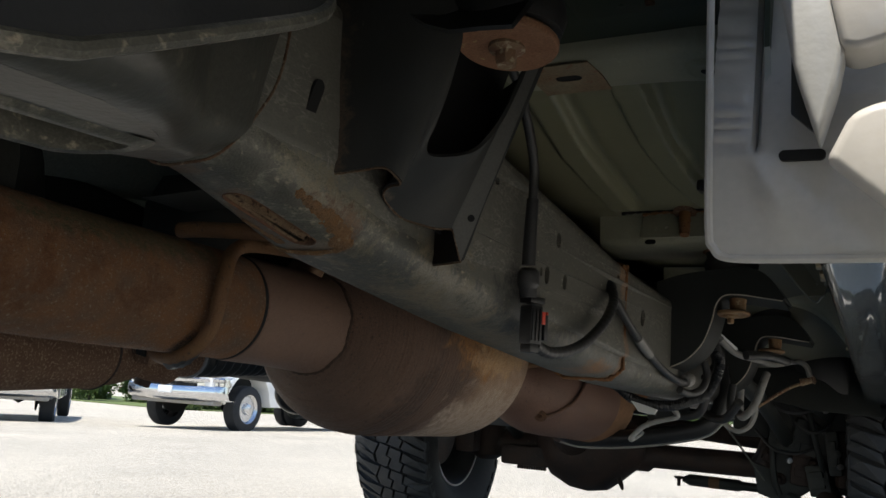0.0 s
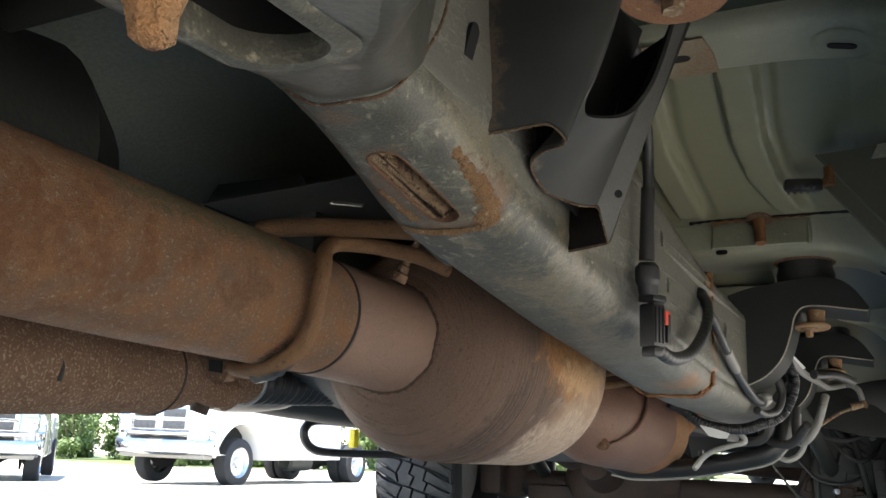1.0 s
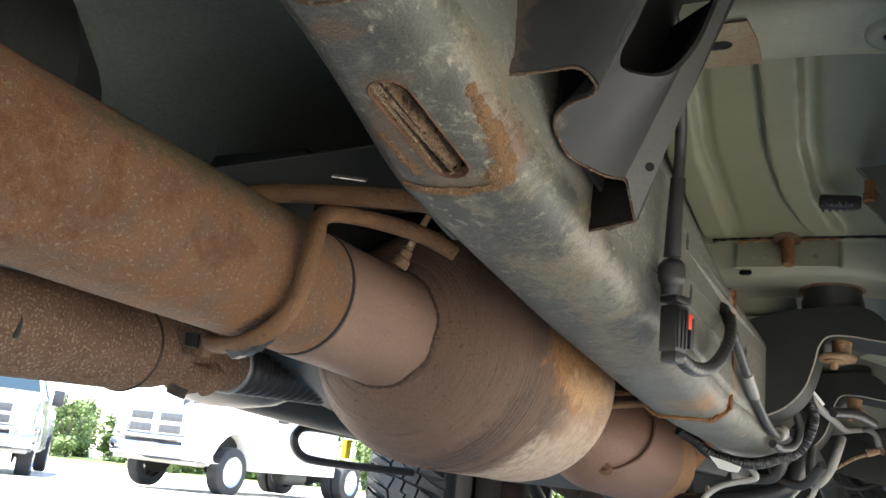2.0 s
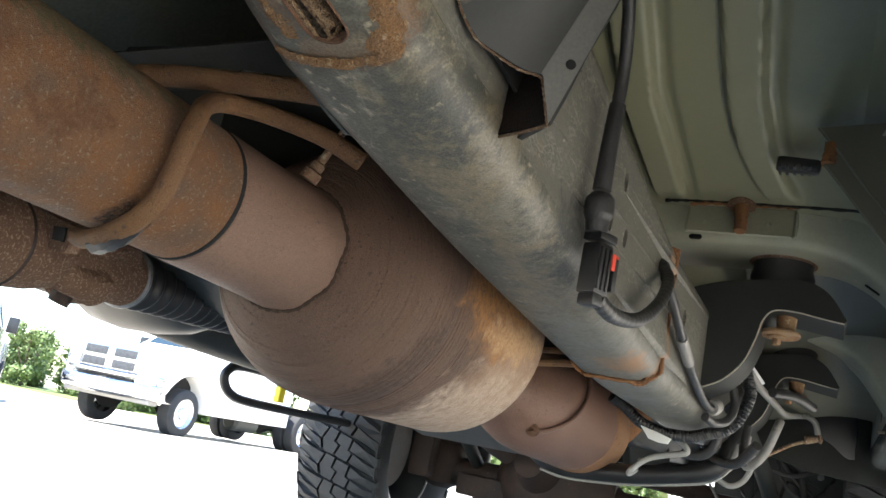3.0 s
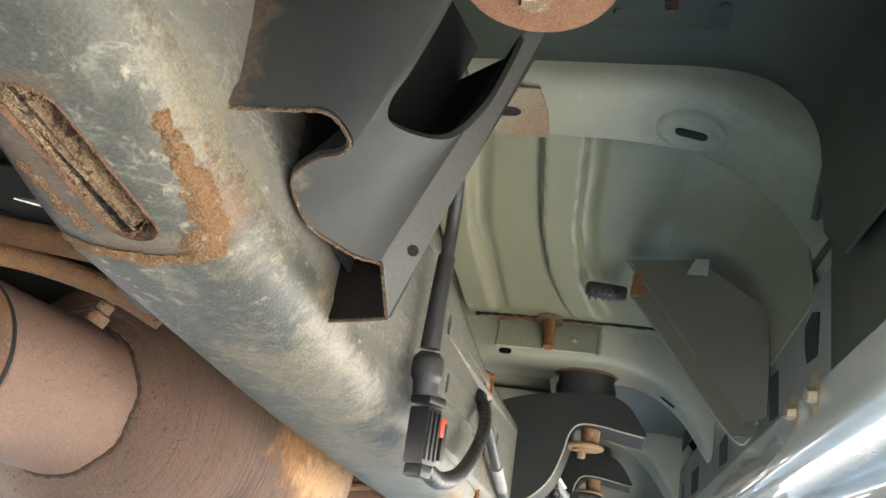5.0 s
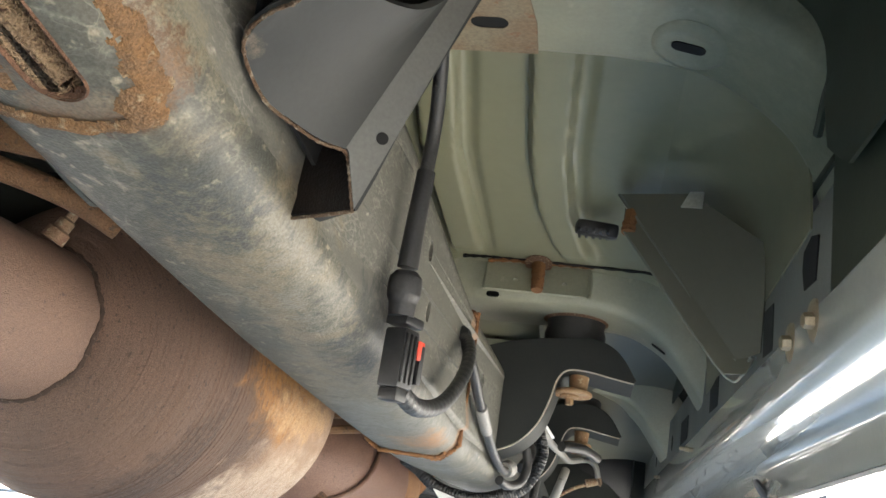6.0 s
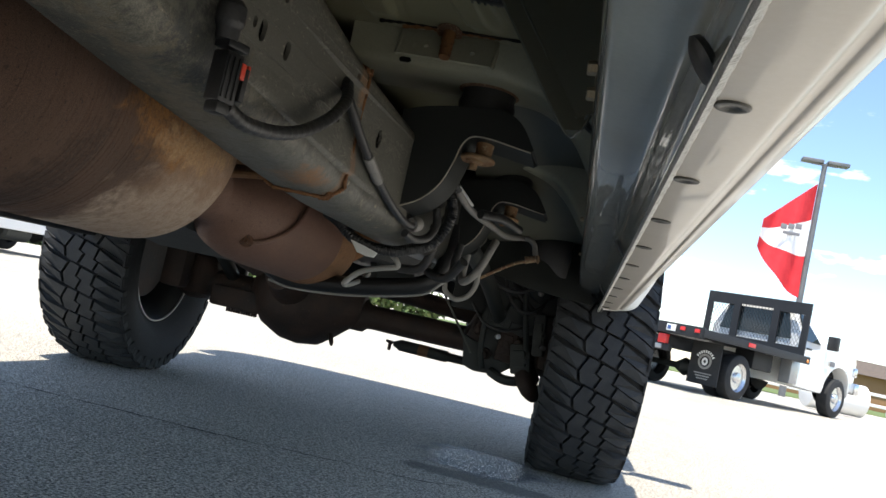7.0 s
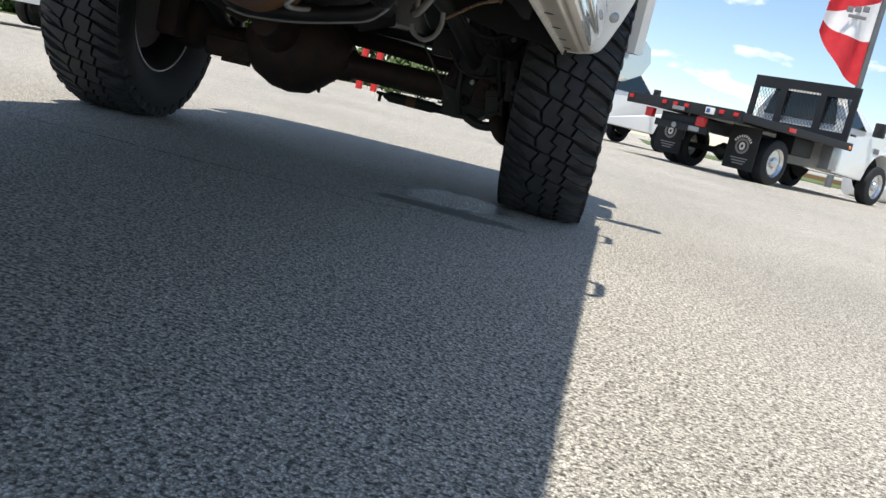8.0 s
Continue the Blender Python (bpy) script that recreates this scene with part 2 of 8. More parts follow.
M_BRACKETEDGE = mat("rust_bitten_edge", (0.17, 0.125, 0.085), (0.12, 0.068, 0.04), (0.27, 0.22, 0.16), shine=0.12, grain=0.6, rough=0.8, large=70, fine=190, spots=0.57, bump=0.8)
# Near-black, faintly brown: the dark of the bracket's hollow is put into the colour.
M_FLANGEDARK = mat("hollow_dark_brown_black", (0.006, 0.005, 0.0045), (0.012, 0.008, 0.006), (0.012, 0.011, 0.010), shine=0.2, rough=0.7, large=60, fine=140, spots=0.58, bump=0.3)
M_BRACKETBLACK = mat("satin_black_bracket_paint", (0.019, 0.021, 0.020), (0.026, 0.028, 0.026), (0.055, 0.05, 0.044), grain=0.1, rough=0.55, large=10, fine=60, spots=0.74, bump=0.04, shine=0.25)
# Same paint as the bracket's cup, made paler for the light this face catches.
M_BRACKETFACE = mat("lightened_dusty_bracket_paint", (0.098, 0.097, 0.090), (0.118, 0.116, 0.106), (0.26, 0.245, 0.21), grain=0.2, rough=0.5, large=16, fine=90, spots=0.72, bump=0.03, shine=0.3)
M_CRUST = mat("scaling_rust_crust", (0.145, 0.090, 0.052), (0.200, 0.108, 0.046), (0.27, 0.20, 0.125), shine=0.15, grain=0.6, rough=0.75, large=70, fine=150, amount=0.7, spots=0.60, bump=0.6)
M_BAREEDGE = mat("bare_sheared_edge", (0.46, 0.43, 0.36), (0.34, 0.30, 0.24), (0.25, 0.18, 0.12), rough=0.45, large=40, fine=160, spots=0.62, bump=0.2)
# Green-grey coat, darkened to carry the shade of enclosed faces.
M_DARKGREEN = mat("shade_dark_green_grey_coat", (0.042, 0.052, 0.036), (0.034, 0.043, 0.031), (0.065, 0.068, 0.047), grain=0.08, rough=0.45, large=5, fine=40, amount=0.8, spots=0.74, bump=0.02, shine=0.25)
M_ROD = mat("brown_rusted_rod", (0.125, 0.070, 0.044), (0.215, 0.118, 0.055), (0.095, 0.062, 0.043), shine=0.15, grain=0.45, rough=0.62, large=26, fine=150, amount=1.0, spots=0.60, bump=0.6)
M_RUST = mat("orange_rust", (0.20, 0.098, 0.05), (0.27, 0.135, 0.06), (0.11, 0.06, 0.038), shine=0.12, rough=0.85, large=30, fine=120, spots=0.58, bump=0.6)
M_TAN = mat("scaly_tan_rust", (0.30, 0.21, 0.13), (0.36, 0.17, 0.07), (0.16, 0.09, 0.06), shine=0.12, rough=0.9, large=28, fine=120, spots=0.56, bump=0.9)
M_SLOTRUST = mat("flaking_brown_rust", (0.21, 0.135, 0.08), (0.29, 0.20, 0.12), (0.09, 0.052, 0.035), shine=0.12, grain=0.6, rough=0.85, large=60, fine=170, spots=0.54, bump=1.0)
M_WASHER = mat("rusted_washer", (0.31, 0.165, 0.098), (0.25, 0.130, 0.078), (0.46, 0.34, 0.16), shine=0.12, grain=0.4, rough=0.75, large=45, fine=110, amount=0.8, spots=0.64, bump=0.25)
M_BOLT = mat("corroded_bolt", (0.30, 0.21, 0.12), (0.22, 0.11, 0.07), (0.46, 0.38, 0.26), rough=0.6, metal=0.3, large=50, fine=160, spots=0.55, bump=0.5)
M_ZINC = mat("zinc_plated_steel", (0.40, 0.34, 0.23), (0.33, 0.26, 0.17), (0.22, 0.15, 0.10), rough=0.4, metal=0.5, large=30, fine=120, spots=0.64, bump=0.15)
# The one stain darkens the floor towards the sill, to stand in for shade.
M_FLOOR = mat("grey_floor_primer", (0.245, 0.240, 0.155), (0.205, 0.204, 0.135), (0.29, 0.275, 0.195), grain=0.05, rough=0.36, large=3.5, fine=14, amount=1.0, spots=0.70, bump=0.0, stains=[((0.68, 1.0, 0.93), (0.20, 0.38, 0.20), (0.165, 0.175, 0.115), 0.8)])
# The stain colours the beam's sill end darker, where less light comes.
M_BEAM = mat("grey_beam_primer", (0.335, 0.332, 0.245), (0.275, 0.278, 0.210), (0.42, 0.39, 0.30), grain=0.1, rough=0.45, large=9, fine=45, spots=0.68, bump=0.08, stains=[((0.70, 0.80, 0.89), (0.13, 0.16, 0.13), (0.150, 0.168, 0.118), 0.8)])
M_BEAMRUST = mat("rust_bleeding_primer", (0.235, 0.150, 0.085), (0.27, 0.225, 0.15), (0.235, 0.10, 0.05), rough=0.6, large=22, fine=60, spots=0.6, bump=0.2)
M_TRI = mat("olive_bracket_primer", (0.118, 0.118, 0.090), (0.098, 0.100, 0.078), (0.14, 0.13, 0.10), grain=0.05, rough=0.35, large=5, fine=30, spots=0.74, bump=0.0)
M_SILL = mat("grey_sill_primer", (0.37, 0.388, 0.355), (0.31, 0.33, 0.305), (0.43, 0.41, 0.36), grain=0.05, rough=0.20, large=6, fine=40, spots=0.74, bump=0.0, coat=1.0)
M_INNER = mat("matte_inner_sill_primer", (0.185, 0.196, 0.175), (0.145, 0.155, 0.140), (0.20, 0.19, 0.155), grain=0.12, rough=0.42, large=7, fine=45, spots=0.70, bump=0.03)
M_SEAM = mat("wrinkled_seam_sealer", (0.44, 0.43, 0.40), (0.37, 0.36, 0.33), (0.27, 0.24, 0.2), rough=0.4, large=30, fine=60, spots=0.66, bump=0.5)
M_WHITE = mat("white_body_paint", (0.78, 0.775, 0.75), (0.76, 0.755, 0.735), (0.66, 0.64, 0.60), rough=0.14, large=3, fine=50, spots=0.80, bump=0.0, coat=1.0)
M_SILVER = mat("silver_body_paint", (0.33, 0.34, 0.35), (0.30, 0.31, 0.32), (0.26, 0.26, 0.26), rough=0.25, metal=0.35, large=3, fine=50, spots=0.82, bump=0.0, coat=0.6)
M_DUSTY = mat("dust_filmed_white_paint", (0.66, 0.62, 0.555), (0.60, 0.56, 0.495), (0.46, 0.42, 0.36), grain=0.06, rough=0.34, large=5, fine=38, spots=0.72, bump=0.03, coat=0.4)
M_CORNER = mat("dust_filmed_grey_paint", (0.52, 0.505, 0.465), (0.42, 0.41, 0.38), (0.34, 0.31, 0.27), grain=0.08, rough=0.42, large=7, fine=40, spots=0.70, bump=0.05, coat=0.3)
M_TYRE = mat("tyre_rubber", (0.019, 0.020, 0.021), (0.030, 0.030, 0.031), (0.060, 0.057, 0.053), rough=0.78, large=9, fine=60, spots=0.68, bump=0.15, shine=0.3)
M_TREAD = mat("dusty_tread_rubber", (0.030, 0.032, 0.035), (0.048, 0.049, 0.050), (0.085, 0.082, 0.076), rough=0.75, large=24, fine=110, spots=0.68, bump=0.15, shine=0.3)
M_PLASTIC = mat("black_plastic", (0.014, 0.014, 0.015), (0.022, 0.022, 0.022), (0.06, 0.057, 0.05), rough=0.38, large=20, fine=80, spots=0.74, bump=0.05)
M_TAPE = mat("black_loom_tape", (0.026, 0.026, 0.027), (0.045, 0.044, 0.043), (0.13, 0.12, 0.10), rough=0.42, large=40, fine=120, spots=0.66, bump=0.2)
M_GREYHOSE = mat("dusty_grey_hose", (0.20, 0.195, 0.185), (0.27, 0.26, 0.24), (0.12, 0.11, 0.10), rough=0.55, large=20, fine=90, spots=0.66, bump=0.1)
M_PALEHOSE = mat("pale_grey_hose", (0.31, 0.30, 0.28), (0.25, 0.24, 0.22), (0.22, 0.2, 0.18), rough=0.5, large=20, fine=90, spots=0.7, bump=0.1)
M_BOOT = mat("rubber_boot", (0.022, 0.022, 0.023), (0.035, 0.034, 0.033), (0.09, 0.08, 0.07), rough=0.5, large=20, fine=80, spots=0.7, bump=0.1)
M_AXLE = mat("oily_axle_iron", (0.022, 0.016, 0.014), (0.046, 0.027, 0.020), (0.085, 0.055, 0.042), grain=0.3, rough=0.6, large=14, fine=70, spots=0.66, bump=0.4, shine=0.3)
M_ALLOY = mat("cast_aluminium", (0.40, 0.40, 0.40), (0.30, 0.30, 0.30), (0.20, 0.19, 0.18), rough=0.4, metal=0.8, large=10, fine=60, spots=0.66, bump=0.2)
M_DARK = mat("dark_underbody_and_shade", (0.013, 0.015, 0.014), (0.020, 0.023, 0.020), (0.04, 0.038, 0.033), rough=0.6, large=6, fine=40, spots=0.7, bump=0.1)
M_TUNNEL = mat("green_grey_tunnel_paint", (0.145, 0.165, 0.135), (0.18, 0.185, 0.145), (0.22, 0.19, 0.14), rough=0.5, large=8, fine=40, spots=0.70, bump=0.1)
M_SHIELD = mat("heat_shield_foil", (0.62, 0.61, 0.58), (0.5, 0.49, 0.46), (0.35, 0.33, 0.3), rough=0.35, metal=0.6, large=20, fine=60, spots=0.7, bump=0.2)
M_CHROME = plain("chrome", (0.58, 0.59, 0.61), 0.12, 1.0)
M_WHEEL = plain("polished_wheel", (0.55, 0.56, 0.58), 0.22, 0.9)
M_GLASS = plain("tinted_glass", (0.012, 0.022, 0.025), 0.05, 0.0, 0.3)
M_RED = plain("red_plastic", (0.55, 0.02, 0.02), 0.3)
M_REDTAB = plain("red_locking_tab", (0.62, 0.07, 0.04), 0.4)
M_AMBER = plain("amber_lens", (0.8, 0.25, 0.03), 0.3)
M_LABEL = plain("white_paper_label", (0.72, 0.72, 0.70), 0.6)
M_INK = plain("grey_print", (0.16, 0.16, 0.17), 0.6)
M_GRILLE = mat("dark_grille_mesh", (0.045, 0.048, 0.052), (0.03, 0.03, 0.032), (0.07, 0.072, 0.076), rough=0.6, large=20, fine=60, spots=0.6, bump=0.2)
# Near-black colour stands in for the unlit inside of holes and gaps.
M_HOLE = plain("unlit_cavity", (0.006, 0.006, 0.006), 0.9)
M_YELLOW = plain("yellow_plastic", (0.75, 0.62, 0.03), 0.5)
M_BLUE = plain("blue_plastic_tank", (0.03, 0.08, 0.24), 0.4)
M_FLAGRED = mat("red_flag_cloth", (0.60, 0.025, 0.035), (0.52, 0.02, 0.03), rough=0.8, large=3, fine=40, bump=0.1)
M_FLAGWHITE = mat("white_flag_cloth", (0.80, 0.80, 0.80), (0.74, 0.74, 0.75), rough=0.8, large=3, fine=40, bump=0.1)
M_POLE = mat("galvanised_pole", (0.13, 0.135, 0.14), (0.17, 0.17, 0.17), rough=0.5, metal=0.5, large=3, fine=30, bump=0.05)
M_BED = mat("black_steel_deck", (0.014, 0.015, 0.017), (0.020, 0.021, 0.024), rough=0.55, large=3, fine=20, bump=0.03, shine=0.3)
M_LEAF = mat("foliage", (0.060, 0.105, 0.026), (0.095, 0.135, 0.035), (0.13, 0.16, 0.05), rough=0.6, large=2, fine=6, spots=0.55, bump=0.0)
M_BARK = mat("bark", (0.12, 0.09, 0.065), (0.08, 0.06, 0.045), rough=0.9, large=5, fine=40, bump=0.5)
M_GRASS = mat("grass", (0.080, 0.125, 0.030), (0.12, 0.15, 0.045), (0.16, 0.15, 0.07), rough=0.8, large=1, fine=12, bump=0.2)


def chip_ground():
    """Sun-bleached lot of pale stone chips in grey binder: chips, pits, faint stains and tyre polish."""
    m = bpy.data.materials.new("chip_sealed_lot")
    m.use_nodes = True
    n, l = m.node_tree.nodes, m.node_tree.links
    b = n["Principled BSDF"]
    tc = n.new("ShaderNodeTexCoord")
    v1, v2, edge = (n.new("ShaderNodeTexVoronoi") for _ in range(3))
    edge.feature = "DISTANCE_TO_EDGE"
    v1.inputs["Scale"].default_value = edge.inputs["Scale"].default_value = 215
    v2.inputs["Scale"].default_value = 430
    big, mid, grain = (n.new("ShaderNodeTexNoise") for _ in range(3))
    for node, s, d in ((big, 0.55, 5), (mid, 7.0, 5), (grain, 135, 5)):
        node.inputs["Scale"].default_value, node.inputs["Detail"].default_value = s, d
        l.new(tc.outputs["Object"], node.inputs["Vector"])
    for node in (v1, v2, edge):
        l.new(tc.outputs["Object"], node.inputs["Vector"])
    chips = n.new("ShaderNodeValToRGB")
    e = chips.color_ramp.elements
    e[0].position, e[0].color = 0.12, (0.17, 0.155, 0.13, 1)
    e[1].position, e[1].color = 0.9, (0.95, 0.90, 0.80, 1)
    e.new(0.34).color = (0.40, 0.372, 0.32, 1)
    e.new(0.56).color = (0.66, 0.615, 0.53, 1)
    bw, bw2, pick = n.new("ShaderNodeRGBToBW"), n.new("ShaderNodeRGBToBW"), n.new("ShaderNodeMixRGB")
    l.new(v1.outputs["Color"], bw.inputs[0])
    l.new(v2.outputs["Color"], bw2.inputs[0])
    pick.inputs[0].default_value = 0.35
    l.new(bw.outputs[0], pick.inputs[1])
    l.new(bw2.outputs[0], pick.inputs[2])
    l.new(pick.outputs[0], chips.inputs[0])
    pit = n.new("ShaderNodeValToRGB")
    pit.color_ramp.elements[0].position, pit.color_ramp.elements[1].position = 0.39, 0.50
    pit.color_ramp.elements[0].color, pit.color_ramp.elements[1].color = (0.22, 0.215, 0.20, 1), (1.15, 1.15, 1.15, 1)
    l.new(grain.outputs["Fac"], pit.inputs[0])
    gap = n.new("ShaderNodeValToRGB")
    gap.color_ramp.elements[0].position, gap.color_ramp.elements[1].position = 0.01, 0.09
    gap.color_ramp.elements[0].color, gap.color_ramp.elements[1].color = (0.42, 0.41, 0.39, 1), (1, 1, 1, 1)
    l.new(edge.outputs["Distance"], gap.inputs[0])
    mul, gaps = n.new("ShaderNodeMixRGB"), n.new("ShaderNodeMixRGB")
    gaps.blend_type, gaps.inputs[0].default_value = "MULTIPLY", 1.0
    l.new(chips.outputs[0], gaps.inputs[1])
    l.new(gap.outputs[0], gaps.inputs[2])
    mul.blend_type, mul.inputs[0].default_value = "MULTIPLY", 0.9
    l.new(gaps.outputs[0], mul.inputs[1])
    l.new(pit.outputs[0], mul.inputs[2])
    st = n.new("ShaderNodeValToRGB")
    st.color_ramp.elements[0].position, st.color_ramp.elements[1].position = 0.3, 0.7
    st.color_ramp.elements[0].color, st.color_ramp.elements[1].color = (0.80, 0.79, 0.77, 1), (1.08, 1.06, 1.03, 1)
    l.new(big.outputs["Fac"], st.inputs[0])
    mul2 = n.new("ShaderNodeMixRGB")
    mul2.blend_type, mul2.inputs[0].default_value = "MULTIPLY", 1.0
    l.new(mul.outputs[0], mul2.inputs[1])
    l.new(st.outputs[0], mul2.inputs[2])
    def blot(centre, radii, ragged):
        """Where a spill lies: 1 within it, 0 outside, with a ragged edge."""
        off, div, leng = (n.new("ShaderNodeVectorMath") for _ in range(3))
        off.operation, div.operation, leng.operation = "SUBTRACT", "DIVIDE", "LENGTH"
        off.inputs[1].default_value, div.inputs[1].default_value = centre, radii
        mad, ramp = n.new("ShaderNodeMath"), n.new("ShaderNodeMapRange")
        mad.operation, mad.inputs[1].default_value = "MULTIPLY_ADD", ragged
        ramp.inputs["From Min"].default_value, ramp.inputs["From Max"].default_value = 1.0 + ragged / 2, 0.74 + ragged / 2
        l.new(tc.outputs["Object"], off.inputs[0])
        l.new(off.outputs["Vector"], div.inputs[0])
        l.new(div.outputs["Vector"], leng.inputs[0])
        l.new(mid.outputs["Fac"], mad.inputs[0])
        l.new(leng.outputs["Value"], mad.inputs[2])
        l.new(mad.outputs[0], ramp.inputs["Value"])
        return ramp.outputs[0]
    wet, drip = blot((0.54, 2.86, 0), (0.22, 0.26, 1), 1.0), blot((0.58, 2.56, 0), (0.28, 0.09, 1), 1.2)
    tone = mul2.outputs[0]
    for where, colour, most in ((drip, (0.10, 0.095, 0.085, 1), 0.75), (wet, (0.055, 0.065, 0.085, 1), 0.85)):
        fac, mx = n.new("ShaderNodeMath"), n.new("ShaderNodeMixRGB")
        fac.operation, fac.inputs[1].default_value = "MULTIPLY", most
        l.new(where, fac.inputs[0])
        l.new(fac.outputs[0], mx.inputs[0])
        l.new(tone, mx.inputs[1])
        mx.inputs[2].default_value = colour
        tone = mx.outputs[0]
    l.new(tone, b.inputs["Base Color"])
    gloss = n.new("ShaderNodeMapRange")
    gloss.inputs["To Min"].default_value, gloss.inputs["To Max"].default_value = 0.8, 0.17
    film, damp = n.new("ShaderNodeMapRange"), n.new("ShaderNodeMath")
    film.inputs["From Min"].default_value, film.inputs["From Max"].default_value = 0.47, 0.60
    damp.operation = "MULTIPLY"
    l.new(grain.outputs["Fac"], film.inputs["Value"])
    l.new(film.outputs[0], damp.inputs[0])
    l.new(wet, damp.inputs[1])
    l.new(damp.outputs[0], gloss.inputs["Value"])
    l.new(gloss.outputs[0], b.inputs["Roughness"])
    ad = n.new("ShaderNodeMath")
    ad.operation = "ADD"
    l.new(v1.outputs["Distance"], ad.inputs[0])
    l.new(grain.outputs["Fac"], ad.inputs[1])
    bp = n.new("ShaderNodeBump")
    bp.inputs["Distance"].default_value = 0.0042
    calm = n.new("ShaderNodeMapRange")
    calm.inputs["To Min"].default_value, calm.inputs["To Max"].default_value = 1.0, 0.22
    l.new(damp.outputs[0], calm.inputs["Value"])
    l.new(calm.outputs[0], bp.inputs["Strength"])
    l.new(ad.outputs[0], bp.inputs["Height"])
    l.new(bp.outputs[0], b.inputs["Normal"])
    return m


M_GROUND = chip_ground()


# ---- mesh helpers ----
def lerp_table(table, y):
    """Linear interpolation in a short table of (y, value)."""
    ys, vs = zip(*table)
    return float(np.interp(y, ys, vs))


def smooth_path(points, n):
    """n points on a Catmull-Rom curve through the given ones."""
    p = [Vector(q) for q in points]
    p = [2 * p[0] - p[1]] + p + [2 * p[-1] - p[-2]]
    out, spans = [], len(p) - 3
    for k in range(n):
        s = k / (n - 1) * spans
        i = min(int(s), spans - 1)
        t = s - i
        a, b, c, d = p[i:i + 4]
        out.append(0.5 * ((2 * b) + (c - a) * t + (2 * a - 5 * b + 4 * c - d) * t * t + (3 * b - a - 3 * c + d) * t ** 3))
    return out


def fillet(pts, n):
    """A smooth profile in x and z."""
    q = smooth_path([(x, 0, z) for x, z in pts], n)
    return [(p.x, p.z) for p in q]


def loft(bm, rings, caps=True, closed=True):
    """Skin a list of vertex rings of one length."""
    rows = [[bm.verts.new(v) for v in ring] for ring in rings]
    k = len(rows[0])
    for a, b in zip(rows, rows[1:]):
        for i in range(k if closed else k - 1):
            bm.faces.new((a[i], a[(i + 1) % k], b[(i + 1) % k], b[i]))
    if caps and closed:
        bm.faces.new(rows[0][::-1])
        bm.faces.new(rows[-1])
    return bm


def tube(points, radius, steps=24, sides=12, ripple=0.0, waves=0, bm=None, raw=False):
    """A hose or rod along a smooth path; radius may be a list along it."""
    bm = bm or bmesh.new()
    path = [Vector(p) for p in points] if raw else smooth_path(points, steps)
    n = len(path)
    up = Vector((0.3, 0.2, 1)).normalized()
    rings = []
    for i, c in enumerate(path):
        d = (path[min(i + 1, n - 1)] - path[max(i - 1, 0)]).normalized()
        u = (up - d * up.dot(d)).normalized()
        v = d.cross(u)
        up = u
        r = radius if isinstance(radius, (int, float)) else float(np.interp(i / (n - 1), np.linspace(0, 1, len(radius)), radius))
        if waves:
            r += ripple * math.sin(2 * math.pi * waves * i / (n - 1))
        rings.append([c + (u * math.cos(a) + v * math.sin(a)) * r for a in (2 * math.pi * k / sides for k in range(sides))])
    return loft(bm, rings)


def lathe(profile, origin, axis, sides=40, bm=None, caps=True):
    """Turn a profile of (distance along the axis, radius) round the axis."""
    bm = bm or bmesh.new()
    d = Vector(axis).normalized()
    u = d.orthogonal().normalized()
    v = d.cross(u)
    o = Vector(origin)
    return loft(bm, [[o + d * s + (u * math.cos(a) + v * math.sin(a)) * max(r, 1e-4) for a in (2 * math.pi * k / sides for k in range(sides))] for s, r in profile], caps)


def box(bm, lo, hi, bevel=0.0, m=None):
    """A box between two corners, its edges rounded."""
    made = bmesh.ops.create_cube(bm, size=1.0)["verts"]
    lo, hi = Vector(lo), Vector(hi)
    for v in made:
        v.co = Vector([lo[i] + (v.co[i] + 0.5) * (hi[i] - lo[i]) for i in range(3)])
    if bevel:
        edges = list({e for v in made for e in v.link_edges})
        made = bmesh.ops.bevel(bm, geom=edges, offset=bevel, segments=2, affect="EDGES", profile=0.6)["verts"]
    if m is not None:
        bmesh.ops.transform(bm, matrix=m, verts=list({v for v in made if v.is_valid}))
    return bm


def sheet(rows, thick, bm=None):
    """A pressed sheet through rows of points (all rows of one length), with thickness."""
    bm = bm or bmesh.new()
    pts = [[Vector(p) for p in r] for r in rows]
    nr, nc = len(pts), len(pts[0])
    normal = [[None] * nc for _ in range(nr)]
    for i in range(nr):
        for j in range(nc):
            a = pts[min(i + 1, nr - 1)][j] - pts[max(i - 1, 0)][j]
            b = pts[i][min(j + 1, nc - 1)] - pts[i][max(j - 1, 0)]
            normal[i][j] = a.cross(b).normalized() if a.cross(b).length > 1e-12 else Vector((0, 0, 1))
    f = [[bm.verts.new(pts[i][j] + normal[i][j] * thick / 2) for j in range(nc)] for i in range(nr)]
    g = [[bm.verts.new(pts[i][j] - normal[i][j] * thick / 2) for j in range(nc)] for i in range(nr)]
    for i in range(nr - 1):
        for j in range(nc - 1):
            bm.faces.new((f[i][j], f[i + 1][j], f[i + 1][j + 1], f[i][j + 1]))
            bm.faces.new((g[i][j], g[i][j + 1], g[i + 1][j + 1], g[i + 1][j]))
    for i in range(nr - 1):
        bm.faces.new((f[i][0], g[i][0], g[i + 1][0], f[i + 1][0]))
        bm.faces.new((f[i][-1], f[i + 1][-1], g[i + 1][-1], g[i][-1]))
    for j in range(nc - 1):
        bm.faces.new((f[0][j], f[0][j + 1], g[0][j + 1], g[0][j]))
        bm.faces.new((f[-1][j], g[-1][j], g[-1][j + 1], f[-1][j + 1]))
    return bm


